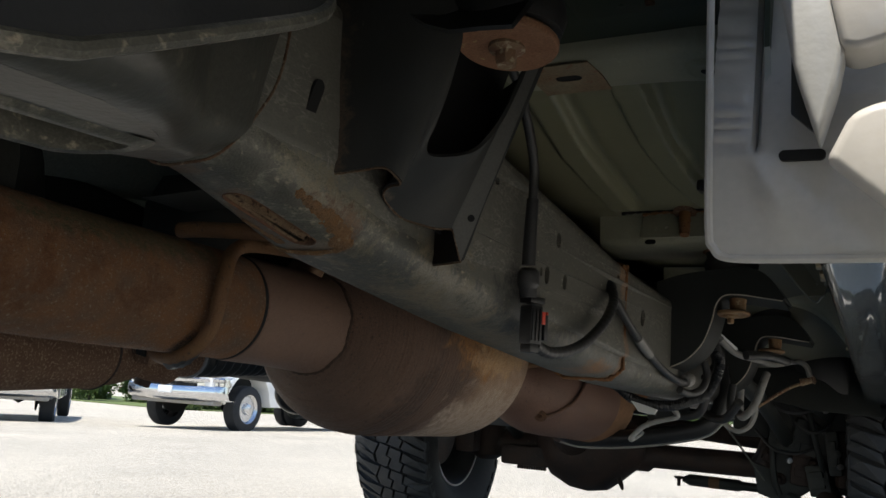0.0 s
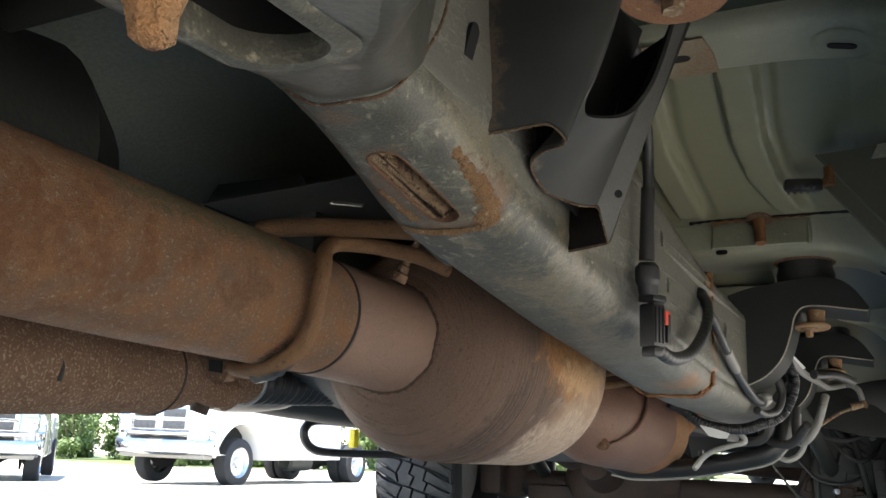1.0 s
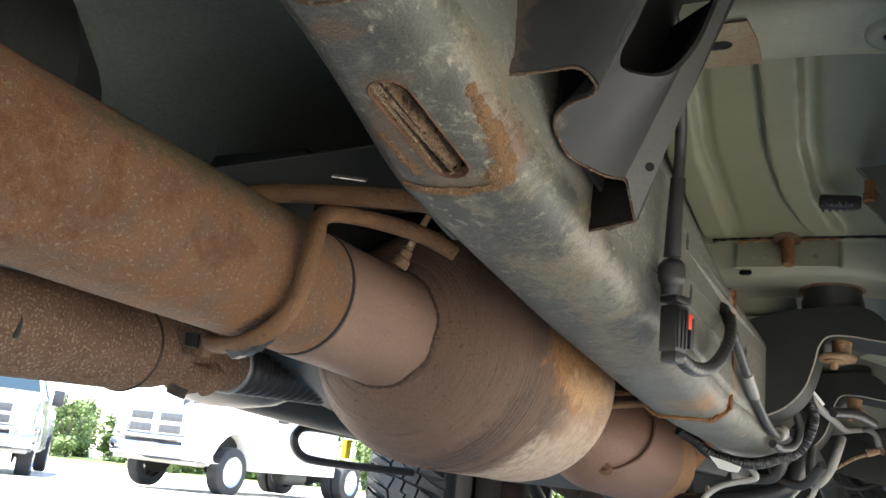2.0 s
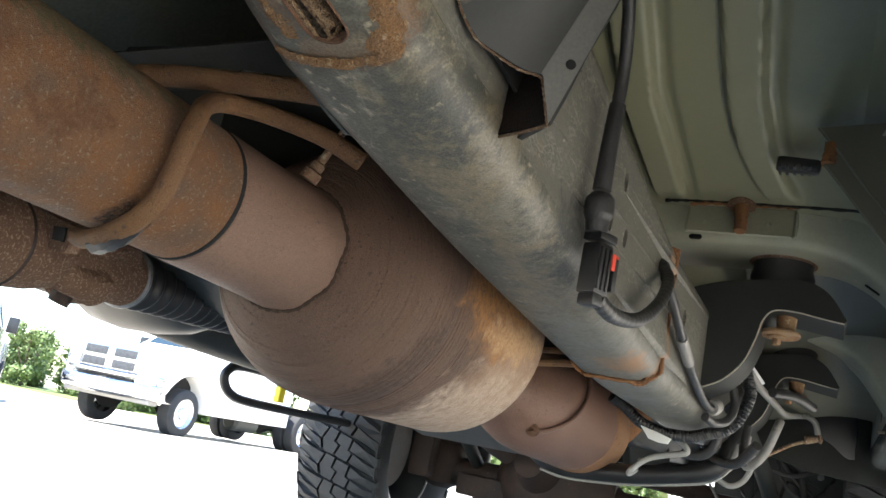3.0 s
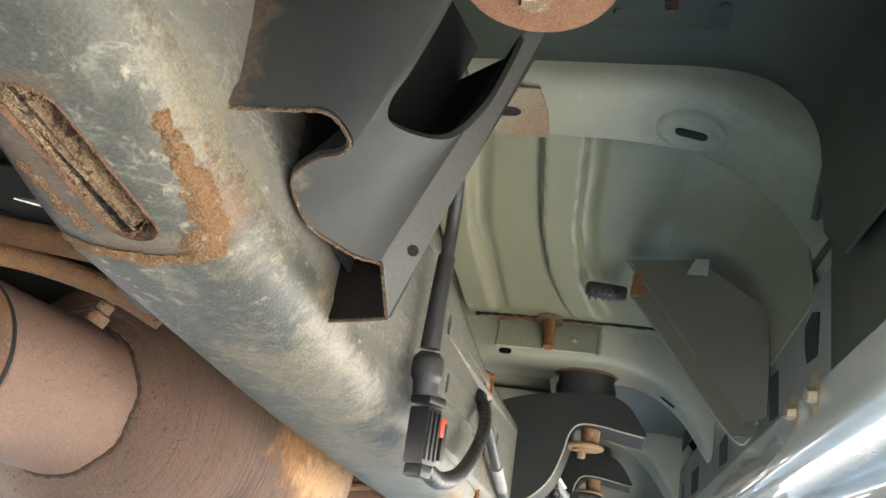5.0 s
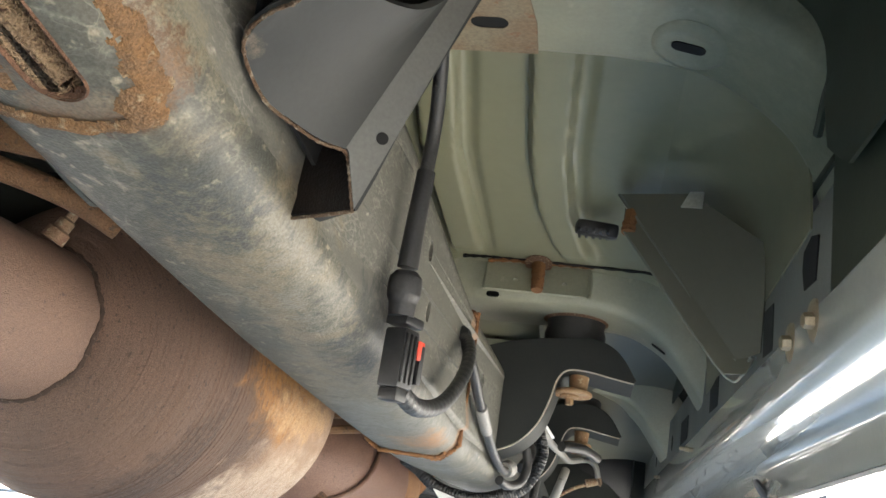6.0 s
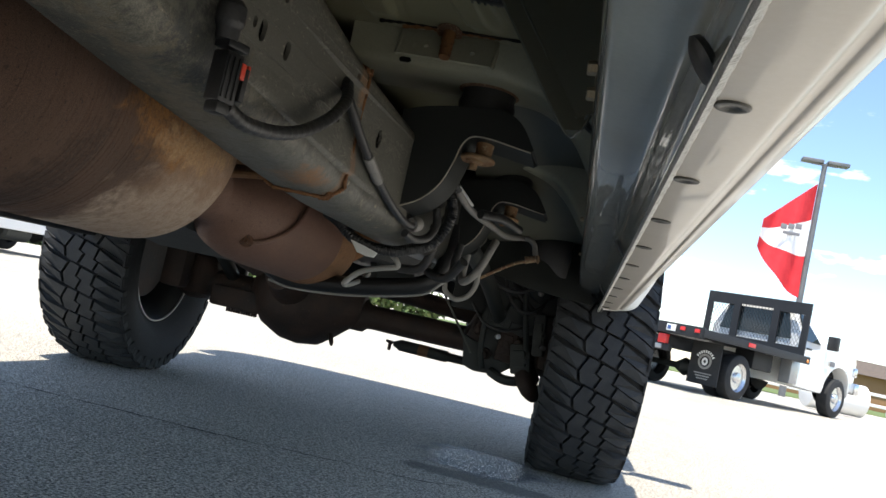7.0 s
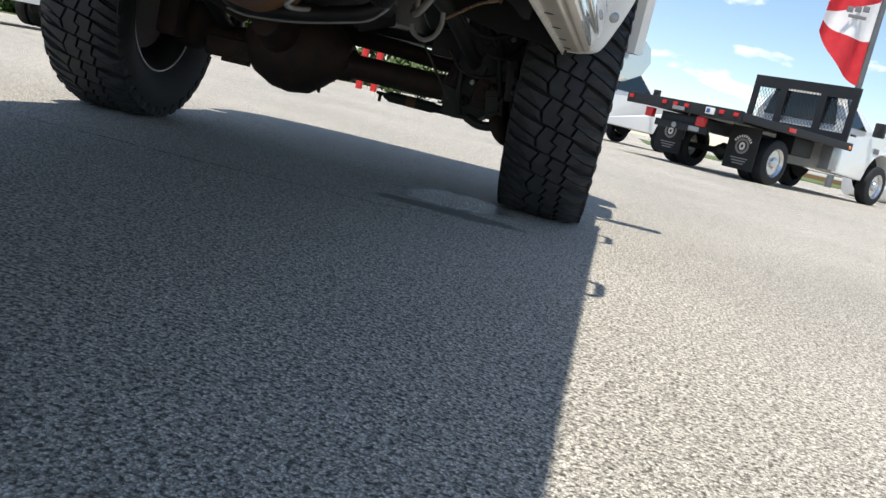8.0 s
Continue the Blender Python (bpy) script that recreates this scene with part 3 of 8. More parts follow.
def ruled(lower, upper, thick, n=24, m=8, bulge=(0, 0, 0)):
    """A sheet between two edge curves."""
    a, b = smooth_path(lower, n), smooth_path(upper, n)
    w = Vector(bulge)
    return sheet([[a[i].lerp(b[i], j / m) + w * math.sin(math.pi * j / m) for i in range(n)] for j in range(m + 1)], thick)


def oval(cx, cy, rx, ry, n=20, turn=0.0):
    c, s = math.cos(turn), math.sin(turn)
    return [(cx + rx * math.cos(a) * c - ry * math.sin(a) * s, cy + rx * math.cos(a) * s + ry * math.sin(a) * c) for a in (2 * math.pi * k / n for k in range(n))]


def slot(cx, cy, length, width, n=16, turn=0.0):
    r, h = width / 2, (length - width) / 2
    pts = [(h + r * math.cos(a), r * math.sin(a)) for a in np.linspace(-math.pi / 2, math.pi / 2, n // 2)]
    pts += [(-h + r * math.cos(a), r * math.sin(a)) for a in np.linspace(math.pi / 2, 1.5 * math.pi, n // 2)]
    c, s = math.cos(turn), math.sin(turn)
    return [(cx + x * c - y * s, cy + x * s + y * c) for x, y in pts]


def plate(outline, holes, thick, m, bevel=0.0):
    """A flat plate with holes through it, in the x-y plane of the pose m."""
    cu = bpy.data.curves.new("plate", "CURVE")
    cu.dimensions, cu.fill_mode, cu.extrude, cu.bevel_depth, cu.bevel_resolution = "2D", "BOTH", max(thick / 2 - bevel, 0.0002), bevel, 1
    for ring in [outline, *holes]:
        sp = cu.splines.new("POLY")
        sp.points.add(len(ring) - 1)
        for p, (x, y) in zip(sp.points, ring):
            p.co = (x, y, 0, 1)
        sp.use_cyclic_u = True
    ob = bpy.data.objects.new("plate", cu)
    me = bpy.data.meshes.new_from_object(ob)
    bm = bmesh.new()
    bm.from_mesh(me)
    bpy.data.objects.remove(ob)
    bpy.data.curves.remove(cu)
    bpy.data.meshes.remove(me)
    bmesh.ops.transform(bm, matrix=m, verts=bm.verts)
    return bm


def rounded(x0, x1, z0, z1, rb, rt, n=5):
    """A rounded rectangle, from the lower left corner round; rb and rt: radii below and above."""
    pts = []
    for cx, cz, r, a0 in ((x1 - rb, z0 + rb, rb, -90), (x1 - rt, z1 - rt, rt, 0), (x0 + rt, z1 - rt, rt, 90), (x0 + rb, z0 + rb, rb, 180)):
        pts += [(cx + r * math.cos(radians(a0 + 90 * k / n)), cz + r * math.sin(radians(a0 + 90 * k / n))) for k in range(n + 1)]
    return pts


def hexbolt(origin, axis, size, height, flange=0.0, bm=None):
    """A hexagon head, with a flange under it where given."""
    bm = bm or bmesh.new()
    if flange:
        lathe([(0, flange), (height * 0.2, flange), (height * 0.35, size * 0.6)], origin, axis, 24, bm)
    o = Vector(origin) + Vector(axis).normalized() * height * 0.1
    lathe([(0, size * 0.58), (height * 0.8, size * 0.58), (height * 0.95, size * 0.5)], o, axis, 6, bm)
    return bm


def basis(origin, xaxis, yaxis):
    """A pose with its x along xaxis and its y near yaxis."""
    x = Vector(xaxis).normalized()
    z = x.cross(Vector(yaxis)).normalized()
    y = z.cross(x)
    m = Matrix((x, y, z)).transposed().to_4x4()
    m.translation = Vector(origin)
    return m


OWN_AXES = set()  # things whose parts are built in the thing's own axes


def thing(name, base, label, category, group="", kind=""):
    ob = new(name)
    ob.empty_display_size = 0.1
    ob.location = base
    return tagged(ob, label, category, group, kind)


def world_base(ob):
    p = Vector((0, 0, 0))
    while ob is not None:
        p += ob.location
        ob = ob.parent
    return p


def part(name, bm, material, parent, label="", smooth=40):
    """One mesh part, its vertices given in the thing's own coordinates (world ones for a thing that stands once)."""
    me = bpy.data.meshes.new(name)
    bmesh.ops.recalc_face_normals(bm, faces=bm.faces)
    bm.to_mesh(me)
    bm.free()
    for mm in material if isinstance(material, (list, tuple)) else (material,):
        me.materials.append(mm)
    if smooth:
        me.polygons.foreach_set("use_smooth", [True] * len(me.polygons))
        me.set_sharp_from_angle(angle=radians(smooth))
    ob = new(name, me)
    ob.parent = parent
    if parent is not None:
        root = parent
        while root.parent is not None:
            root = root.parent
        if root.name not in OWN_AXES:
            ob.location = -world_base(parent)
    return tagged(ob, label) if label else ob


def single(name, bm, material, label, category, group="", kind="", smooth=40):
    """A thing or a piece of the setting that is one mesh, in world coordinates."""
    return tagged(part(name, bm, material, None, "", smooth), label, category, group, kind)


# ---- ground ----
def ground_z(x, y):
    """The lot falls away gently on the side of the far row of trucks."""
    return -0.03 * max(0.0, -x - 2.0) if x > -40 else -1.14


def build_ground():
    bm = bmesh.new()
    xs = [-3000, -400, -120, -60, -40, -30, -20, -14, -10, -6, -4, -2, -1, 0, 1, 2, 4, 8, 16, 40, 120, 400, 3000]
    ys = [-3000, -400, -60, -20, -8, -4, -2, 0, 1, 2, 3, 4, 6, 9, 14, 20, 30, 45, 60, 120, 400, 3000]
    grid = [[bm.verts.new((x, y, ground_z(x, y))) for x in xs] for y in ys]
    for j in range(len(ys) - 1):
        for i in range(len(xs) - 1):
            bm.faces.new((grid[j][i], grid[j][i + 1], grid[j + 1][i + 1], grid[j + 1][i]))
    single("ground", bm, M_GROUND, "sun-bleached chip-sealed parking lot of pale stone chips", "ground", kind="structure")


build_ground()


def crack(name, pts, width, seed):
    """A hairline crack in the lot: a narrow ragged strip."""
    bm = bmesh.new()
    rnd = random.Random(seed)
    path = smooth_path(pts, 60)
    rows = []
    for p in path:
        j, w = rnd.uniform(-0.008, 0.008), width * rnd.uniform(0.3, 1.3)
        rows.append((bm.verts.new((p.x, p.y + j - w / 2, 0.003)), bm.verts.new((p.x, p.y + j + w / 2, 0.003))))
    for (a, b), (c, d) in zip(rows, rows[1:]):
        bm.faces.new((a, c, d, b))
    return single(name, bm, M_HOLE, "fine dark crack running across the shaded lot", "crack", kind="structure", smooth=0)


crack("pavement_crack", [(-1.6, 2.25, 0), (-0.74, 2.24, 0), (-0.38, 2.25, 0), (-0.04, 2.27, 0), (0.20, 2.31, 0), (0.40, 2.33, 0), (0.56, 2.40, 0)], 0.008, 2)

# ---- the truck overhead ----
truck = thing("pickup_truck", (0, 1.2, 0), "white lifted pickup truck with rusty exhaust and knobbly tyres", "truck")

RAIL_X = [(-3, 0.385), (0.45, 0.388), (0.77, 0.400), (1.2, 0.410), (1.5, 0.432), (2.2, 0.45), (4.2, 0.45)]
RAIL_B = [(-3, 0.70), (0.28, 0.668), (0.36, 0.655), (0.45, 0.635), (0.75, 0.602), (1.03, 0.580), (1.3, 0.562), (1.6, 0.555), (2.05, 0.555), (2.6, 0.66), (3.2, 0.70), (4.2, 0.62)]
RAIL_T = [(-3, 0.87), (0.4, 0.838), (0.75, 0.802), (1.2, 0.757), (1.6, 0.73), (2.05, 0.72), (2.6, 0.81), (3.2, 0.85), (4.2, 0.77)]
RAIL_W = [(-3, 0.08), (0.22, 0.082), (0.32, 0.095), (0.45, 0.112), (0.75, 0.118), (4.2, 0.118)]


def rail_ring(y, grow=0.0, side=1):
    x1, z0, z1 = lerp_table(RAIL_X, y) + grow, lerp_table(RAIL_B, y) - grow, lerp_table(RAIL_T, y) + grow
    return [Vector((side * x, y, z)) for x, z in rounded(x1 - lerp_table(RAIL_W, y) - 2 * grow, x1, z0, z1, 0.034, 0.016)]


def rail_skin(ys, side=1, grow=0.0, web=True):
    """The box rail; web=False leaves its flat outer side open, for the web plate with its holes."""
    bm = bmesh.new()
    rows = [[bm.verts.new(v) for v in rail_ring(y, grow, side)] for y in ys]
    k = len(rows[0])
    for a, b in zip(rows, rows[1:]):
        for i in range(k):
            if not web and i == 5:
                for p, q, f in ((5, 6, 0.02), (6, 5, 0.02)):
                    c, d = (bm.verts.new(r[p].co.lerp(r[q].co, f)) for r in (a, b))
                    bm.faces.new((a[p], c, d, b[p]) if p == 5 else (c, a[p], b[p], d))
                continue
            bm.faces.new((a[i], a[(i + 1) % k], b[(i + 1) % k], b[i]))
    return bm


def rail_web(y0, y1, holes):
    """The flat outer web of the rail between two stations, with punched holes."""
    top = [(y, lerp_table(RAIL_T, y) - 0.016) for y in np.linspace(y0, y1, 15)]
    low = [(y, lerp_table(RAIL_B, y) + 0.034) for y in np.linspace(y1, y0, 15)]
    bm = plate(low + top, holes, 0.005, Matrix.Identity(4))
    for v in bm.verts:
        y, z, d = v.co.x, v.co.y, v.co.z
        v.co = Vector((lerp_table(RAIL_X, y) - 0.0025 + d, y, z))
    return bm


RAIL_HOLES = [slot(0.898, 0.736, 0.021, 0.015, turn=1.5), slot(0.862, 0.683, 0.024, 0.015, turn=1.4), slot(0.927, 0.684, 0.022, 0.014, turn=1.3), slot(0.842, 0.684, 0.012, 0.008, turn=1.5),
              slot(1.128, 0.708, 0.022, 0.016, turn=1.2), slot(1.167, 0.732, 0.014, 0.011), slot(1.125, 0.662, 0.010, 0.008), slot(0.70, 0.765, 0.012, 0.009), slot(1.30, 0.680, 0.03, 0.02, turn=1.2)]
web_ys = list(np.linspace(0.62, 1.52, 13))
SLOT_A, SLOT_B, SLOT_R = Vector((0.337, 0.345, 0.0)), Vector((0.3415, 0.419, 0.0)), 0.0135


def slot_core(p):
    """The nearest point of the slot's middle line, in plan."""
    d = SLOT_B - SLOT_A
    q = Vector((p.x, p.y, 0))
    return SLOT_A + d * min(1.0, max(0.0, (q - SLOT_A).dot(d) / d.length_squared))


def punch_slot(bm):
    """Cuts the long slot through the flat underside of the rail."""
    bm.normal_update()
    flat = [f for f in bm.faces if abs(f.normal.z) > 0.97 and 0.29 < f.calc_center_median().y < 0.46 and f.calc_center_median().z < 0.70]
    bmesh.ops.subdivide_edges(bm, edges=list({e for f in flat for e in f.edges}), cuts=28, use_grid_fill=True)
    gap = lambda p: (Vector((p.x, p.y, 0)) - slot_core(p)).length
    gone = [f for f in bm.faces if f.calc_center_median().z < 0.70 and gap(f.calc_center_median()) < SLOT_R]
    bmesh.ops.delete(bm, geom=gone, context="FACES")
    for v in bm.verts:
        if v.is_boundary and v.co.z < 0.70 and gap(v.co) < SLOT_R + 0.004:
            c = slot_core(v.co)
            w = (Vector((v.co.x, v.co.y, 0)) - c).normalized() * SLOT_R
            v.co.x, v.co.y = c.x + w.x, c.y + w.y
    return bm


rail = part("frame_rail", punch_slot(rail_skin(list(np.linspace(0.22, 0.62, 11)) + web_ys[1:], web=True if not RAIL_HOLES else False)), M_RAILDUST, truck, "dark grey box-section frame rail, dusty and rust-streaked")
part("web", rail_web(0.22, 1.52, RAIL_HOLES), M_WEB, rail, "flat side of the rail with punched holes")
# Black sheet behind the web's holes paints in the dark inside of the rail.
part("rail_dark_sheet", sheet([[(lerp_table(RAIL_X, y) - 0.009, y, z) for z in np.linspace(lerp_table(RAIL_B, y) + 0.036, lerp_table(RAIL_T, y) - 0.018, 4)] for y in np.linspace(0.23, 1.51, 14)], 0.002), M_HOLE, rail)
part("front_section", rail_skin(list(np.linspace(1.52, 4.1, 30))), M_RAIL, rail)
# Far rail, coloured darker than the near one to carry its shade.
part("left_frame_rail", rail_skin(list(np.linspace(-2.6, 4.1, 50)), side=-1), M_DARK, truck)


def weld_bead(y, grow, start, stop):
    """A rusty bead round part of the rail."""
    ring = rail_ring(y, grow)
    pts = [ring[i % len(ring)] + Vector((0, 0.006 * math.sin(2.1 * i), 0)) for i in range(start, stop)]
    return tube(pts, 0.0026, 60, 6, 0.0008, 23)


part("inner_flange", sheet([[(0.284, 0.43, 0.672), (0.284, 0.456, 0.661), (0.284, 0.486, 0.650), (0.284, 0.522, 0.643), (0.284, 0.546, 0.640), (0.285, 0.565, 0.644)], [(0.287, 0.43, 0.660), (0.287, 0.456, 0.651), (0.287, 0.486, 0.642), (0.287, 0.522, 0.635), (0.287, 0.546, 0.632), (0.288, 0.565, 0.638)]], 0.0025), M_RAIL, rail, "thin flange along the rail's inner edge")
part("weld_bead", weld_bead(1.205, 0.002, 0, 12), M_RUST, rail)
part("weld_bead", weld_bead(1.195, 0.002, -6, 3), M_RUST, rail)

# rust heaped in the slot, behind its bare rim
def rail_slot(levels, fill):
    """Rings in the slot: its thickness, or the rust that lies along one side of it."""
    bm = bmesh.new()
    rnd = random.Random(6)
    d = (SLOT_B - SLOT_A).normalized()
    side = Vector((d.y, -d.x, 0))
    rim = slot(0, 0, (SLOT_B - SLOT_A).length + 2 * SLOT_R, 2 * SLOT_R, 48)
    mid = SLOT_A.lerp(SLOT_B, 0.5)
    rings = []
    for f, lift, shift in levels:
        ring = []
        for u, v in rim:
            j = rnd.uniform(-0.0020, 0.0020) if fill else 0.0
            q = mid + d * (u + math.copysign(SLOT_R * (f - 1), u) + j) + side * (v * f + shift + j)
            ring.append(Vector((q.x, q.y, lerp_table(RAIL_B, q.y) + lift + j)))
        rings.append(ring)
    loft(bm, rings, caps=False)
    if fill:
        bm.faces.new([v for v in bm.verts][-len(rim):])
    return bm


def rail_crust():
    """Scales of rust heaved up along the slot's outer side and round its front end, ragged at their edges."""
    strokes = [((0.029, 0.362), (0.027, 0.405), 0.0045), ((0.027, 0.405), (0.024, 0.432), 0.0075), ((0.022, 0.437), (0.016, 0.442), 0.0110), ((0.014, 0.447), (-0.024, 0.450), 0.0048), ((-0.024, 0.450), (-0.056, 0.441), 0.0045), ((-0.038, 0.425), (-0.044, 0.385), 0.0040)]
    cols, ys = 96, np.linspace(0.335, 0.468, 118)
    bm = bmesh.new()
    grid = []
    for y in ys:
        ring, out = rail_ring(y), rail_ring(y, 0.001)
        line = [ring[-3], ring[-2], ring[-1]] + ring[:6]
        arc = [0.0]
        for a, b in zip(line, line[1:]):
            arc.append(arc[-1] + (b - a).length)
        arc = [v - arc[3] for v in arc]
        up = [(b - a) for a, b in zip(line, [out[-3], out[-2], out[-1]] + out[:6])]
        row = []
        for c in range(cols):
            f = c / (cols - 1) * (len(line) - 1.001)
            i = int(f)
            p, n = line[i].lerp(line[i + 1], f - i), up[i].lerp(up[i + 1], f - i).normalized()
            best = 0.0
            for a, b, w in strokes:
                a, b, q = Vector(a), Vector(b), Vector((arc[i] + (arc[i + 1] - arc[i]) * (f - i), p.y))
                t = min(1.0, max(0.0, (q - a).dot(b - a) / (b - a).length_squared))
                best = max(best, 1.15 - (q - a.lerp(b, t)).length / w)
            ragged = noise.fractal(p * 130, 0.7, 2.1, 4) * 0.75 + noise.noise(p * 420) * 0.22
            row.append((p, n, 0.0026 * (best - 0.22 + ragged) if best > 0 else -1, noise.noise(p * 900)))
        grid.append(row)
    verts = {}

    def at(j, c):
        if (j, c) not in verts:
            p, n, h, g = grid[j][c]
            verts[j, c] = bm.verts.new(p + n * (0.0001 + min(0.0017, max(0.0, h)) + (0.0003 * g if h > 0.0003 else 0.0)))
        return verts[j, c]
    for j in range(len(ys) - 1):
        for c in range(cols - 1):
            if sum(grid[a][b][2] > 0 for a, b in ((j, c), (j + 1, c), (j + 1, c + 1), (j, c + 1))) >= 2:
                bm.faces.new((at(j, c), at(j, c + 1), at(j + 1, c + 1), at(j + 1, c)))
    return bm


part("rust_scale", rail_crust(), M_CRUST, rail, "scaling brown and orange rust crust")
part("slot_rim", rail_slot(((1.07, 0.0002, 0), (1.04, -0.0005, 0), (1.00, -0.0007, 0), (0.97, -0.0002, 0), (0.96, 0.007, 0)), False), M_STUD, rail, "rust-brown rim of the slot")
part("slot_hollow", rail_slot(((1.0, 0.0066, 0), (1.3, 0.012, 0), (1.2, 0.022, 0), (0.5, 0.026, 0)), True), M_DARKGREEN, rail)
part("rusted_slot", rail_slot(((0.66, 0.013, -0.0060), (0.56, 0.0050, -0.0064), (0.42, 0.0028, -0.0064), (0.30, 0.0036, -0.0066), (0.18, 0.0026, -0.0068), (0.08, 0.0032, -0.0068)), True), M_SLOTRUST, rail, "elongated slot half choked with flaking tan rust")


# rear rail section: a larger sleeve over the rail's end, with a long oval opening below
SLEEVE = [(0.262, 0.335, 0.396, 0.668, 0.838), (0.245, 0.333, 0.404, 0.658, 0.842), (0.20, 0.334, 0.430, 0.650, 0.848), (0.15, 0.336, 0.475, 0.641, 0.858), (0.10, 0.338, 0.505, 0.634, 0.866), (0.02, 0.342, 0.512, 0.627, 0.87), (-0.3, 0.345, 0.515, 0.622, 0.88), (-2.6, 0.345, 0.515, 0.70, 0.90)]


def sleeve_at(y):
    return [float(np.interp(-y, [-q[0] for q in SLEEVE], [q[i] for q in SLEEVE])) for i in (1, 2, 3, 4)]


def sleeve_slant(v):
    """The sleeve's front end is cut aslant: its top reaches further forward."""
    if v.y > 0.2:
        v.y += 0.05 * min(1.0, max(0.0, (v.z - 0.665) / 0.07)) * min(1.0, (v.y - 0.2) / 0.04)
    return v


def sleeve():
    ys = list(np.linspace(0.262, 0.20, 7)) + list(np.linspace(0.19, -0.18, 16)) + [-0.3, -1.2, -2.6]
    bm = bmesh.new()
    rows = []
    for y in ys:
        x0, x1, z0, z1 = sleeve_at(y)
        rows.append([bm.verts.new(sleeve_slant(Vector((x, y, z)))) for x, z in rounded(x0, x1, z0, z1, min(0.028, (x1 - x0) * 0.4), 0.02, 6)])
    k = len(rows[0])
    for j, (a, b) in enumerate(zip(rows, rows[1:])):
        for i in range(k):
            if i == k - 1 and -0.17 < ys[j] <= 0.195:
                continue
            bm.faces.new((a[i], a[(i + 1) % k], b[(i + 1) % k], b[i]))
    return bm


OVAL = slot(0.396, 0.040, 0.268, 0.052, 40, turn=math.pi / 2 + 0.02)


def sleeve_floor():
    """The flat underside of the sleeve with its long oval opening."""
    left = [(sleeve_at(y)[0] + 0.027, y) for y in np.linspace(-0.18, 0.192, 12)]
    right = [(sleeve_at(y)[1] - 0.027, y) for y in np.linspace(0.192, -0.18, 12)]
    bm = plate(left + right, [OVAL], 0.004, Matrix.Identity(4))
    for v in bm.verts:
        v.co.z += sleeve_at(v.co.y)[2] + 0.002
    return bm


part("rear_rail_sleeve", sleeve(), M_RAIL, rail, "wider rear rail section with a long oval opening")
part("sleeve_floor", sleeve_floor(), M_RAIL, rail)


def sleeve_lip(levels, cap):
    """Rings round the oval opening: its rolled rim, or the dark hollow within."""
    bm = bmesh.new()
    rings = []
    for f, lift in levels:
        rings.append([(0.396 + (x - 0.396) * f, 0.040 + (y - 0.040) * (1 + (f - 1) * 0.2), sleeve_at(y)[2] + lift) for x, y in OVAL])
    loft(bm, rings, caps=False)
    if cap:
        bm.faces.new([v for v in bm.verts][-len(OVAL):])
    return bm


part("opening_rim", sleeve_lip(((1.42, 0.0005), (1.22, -0.0030), (1.06, -0.0042), (0.96, -0.0030), (0.94, 0.003), (0.94, 0.012)), False), M_RAILDUST, rail, "rolled rim of the oval opening, dusty")
# Black lining stands in for the unlit inside of the sleeve.
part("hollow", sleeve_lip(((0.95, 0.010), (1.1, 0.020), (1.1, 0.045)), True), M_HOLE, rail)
part("side_lip", tube([(0.520, -0.05, 0.607), (0.521, 0.028, 0.627), (0.521, 0.052, 0.637), (0.521, 0.112, 0.669), (0.519, 0.176, 0.705), (0.513, 0.20, 0.725), (0.50, 0.21, 0.745)], 0.0045, 40, 8), M_RAILDUST, rail)
part("lip_web", sheet([[(0.520, -0.05, 0.608), (0.521, 0.052, 0.638), (0.521, 0.112, 0.670), (0.519, 0.176, 0.706), (0.513, 0.20, 0.726)], [(0.518, -0.05, 0.80), (0.518, 0.05, 0.80), (0.518, 0.11, 0.80), (0.518, 0.17, 0.80), (0.512, 0.21, 0.80)]], 0.003), M_BLACK, rail)
part("sleeve_weld", tube([(0.322, 0.246, 0.672), (0.343, 0.250, 0.660), (0.368, 0.252, 0.659), (0.386, 0.264, 0.668), (0.395, 0.285, 0.700), (0.398, 0.305, 0.745), (0.398, 0.312, 0.83)], 0.0011, 120, 7, 0.0002, 45), M_BRACKETEDGE, rail, "tan rusted weld bead")
part("side_slot", plate(slot(0, 0, 0.045, 0.012), [], 0.003, basis((0.3895, 0.355, 0.735), (0.1, 0.25, 1), (0, 1, -0.2))), M_HOLE, rail)
part("drain_stub", lathe([(0, 0.013), (0.022, 0.0125), (0.030, 0.009), (0.040, 0.0075), (0.043, 0.003)], (0.424, 0.048, 0.629), (0.05, 0.1, -1), 7), M_TAN, rail, "scaly tan pointed stub below the rail")


# ---- body mount brackets ----
BRACKET_LOW = [(0.379, 0.392, 0.689), (0.41, 0.401, 0.694), (0.429, 0.406, 0.6965), (0.4385, 0.413, 0.6885), (0.434, 0.424, 0.687), (0.418, 0.437, 0.690), (0.402, 0.452, 0.690), (0.395, 0.466, 0.686), (0.398, 0.490, 0.676), (0.407, 0.510, 0.6735), (0.416, 0.526, 0.6725), (0.4255, 0.5385, 0.6740)]


def mount_bracket_rear():
    up = [(0.376, 0.385, 0.87), (0.43, 0.392, 0.87), (0.468, 0.408, 0.85), (0.480, 0.425, 0.82), (0.468, 0.438, 0.785), (0.452, 0.446, 0.748), (0.441, 0.452, 0.726), (0.444, 0.465, 0.722), (0.462, 0.500, 0.736), (0.476, 0.520, 0.766), (0.485, 0.537, 0.806), (0.490, 0.550, 0.839)]
    return ruled(BRACKET_LOW, up, 0.0036, 72, 10)


bracket = part("body_mount_bracket", mount_bracket_rear(), M_BRACKET, truck, "folded black steel body mount bracket, edges rusting")
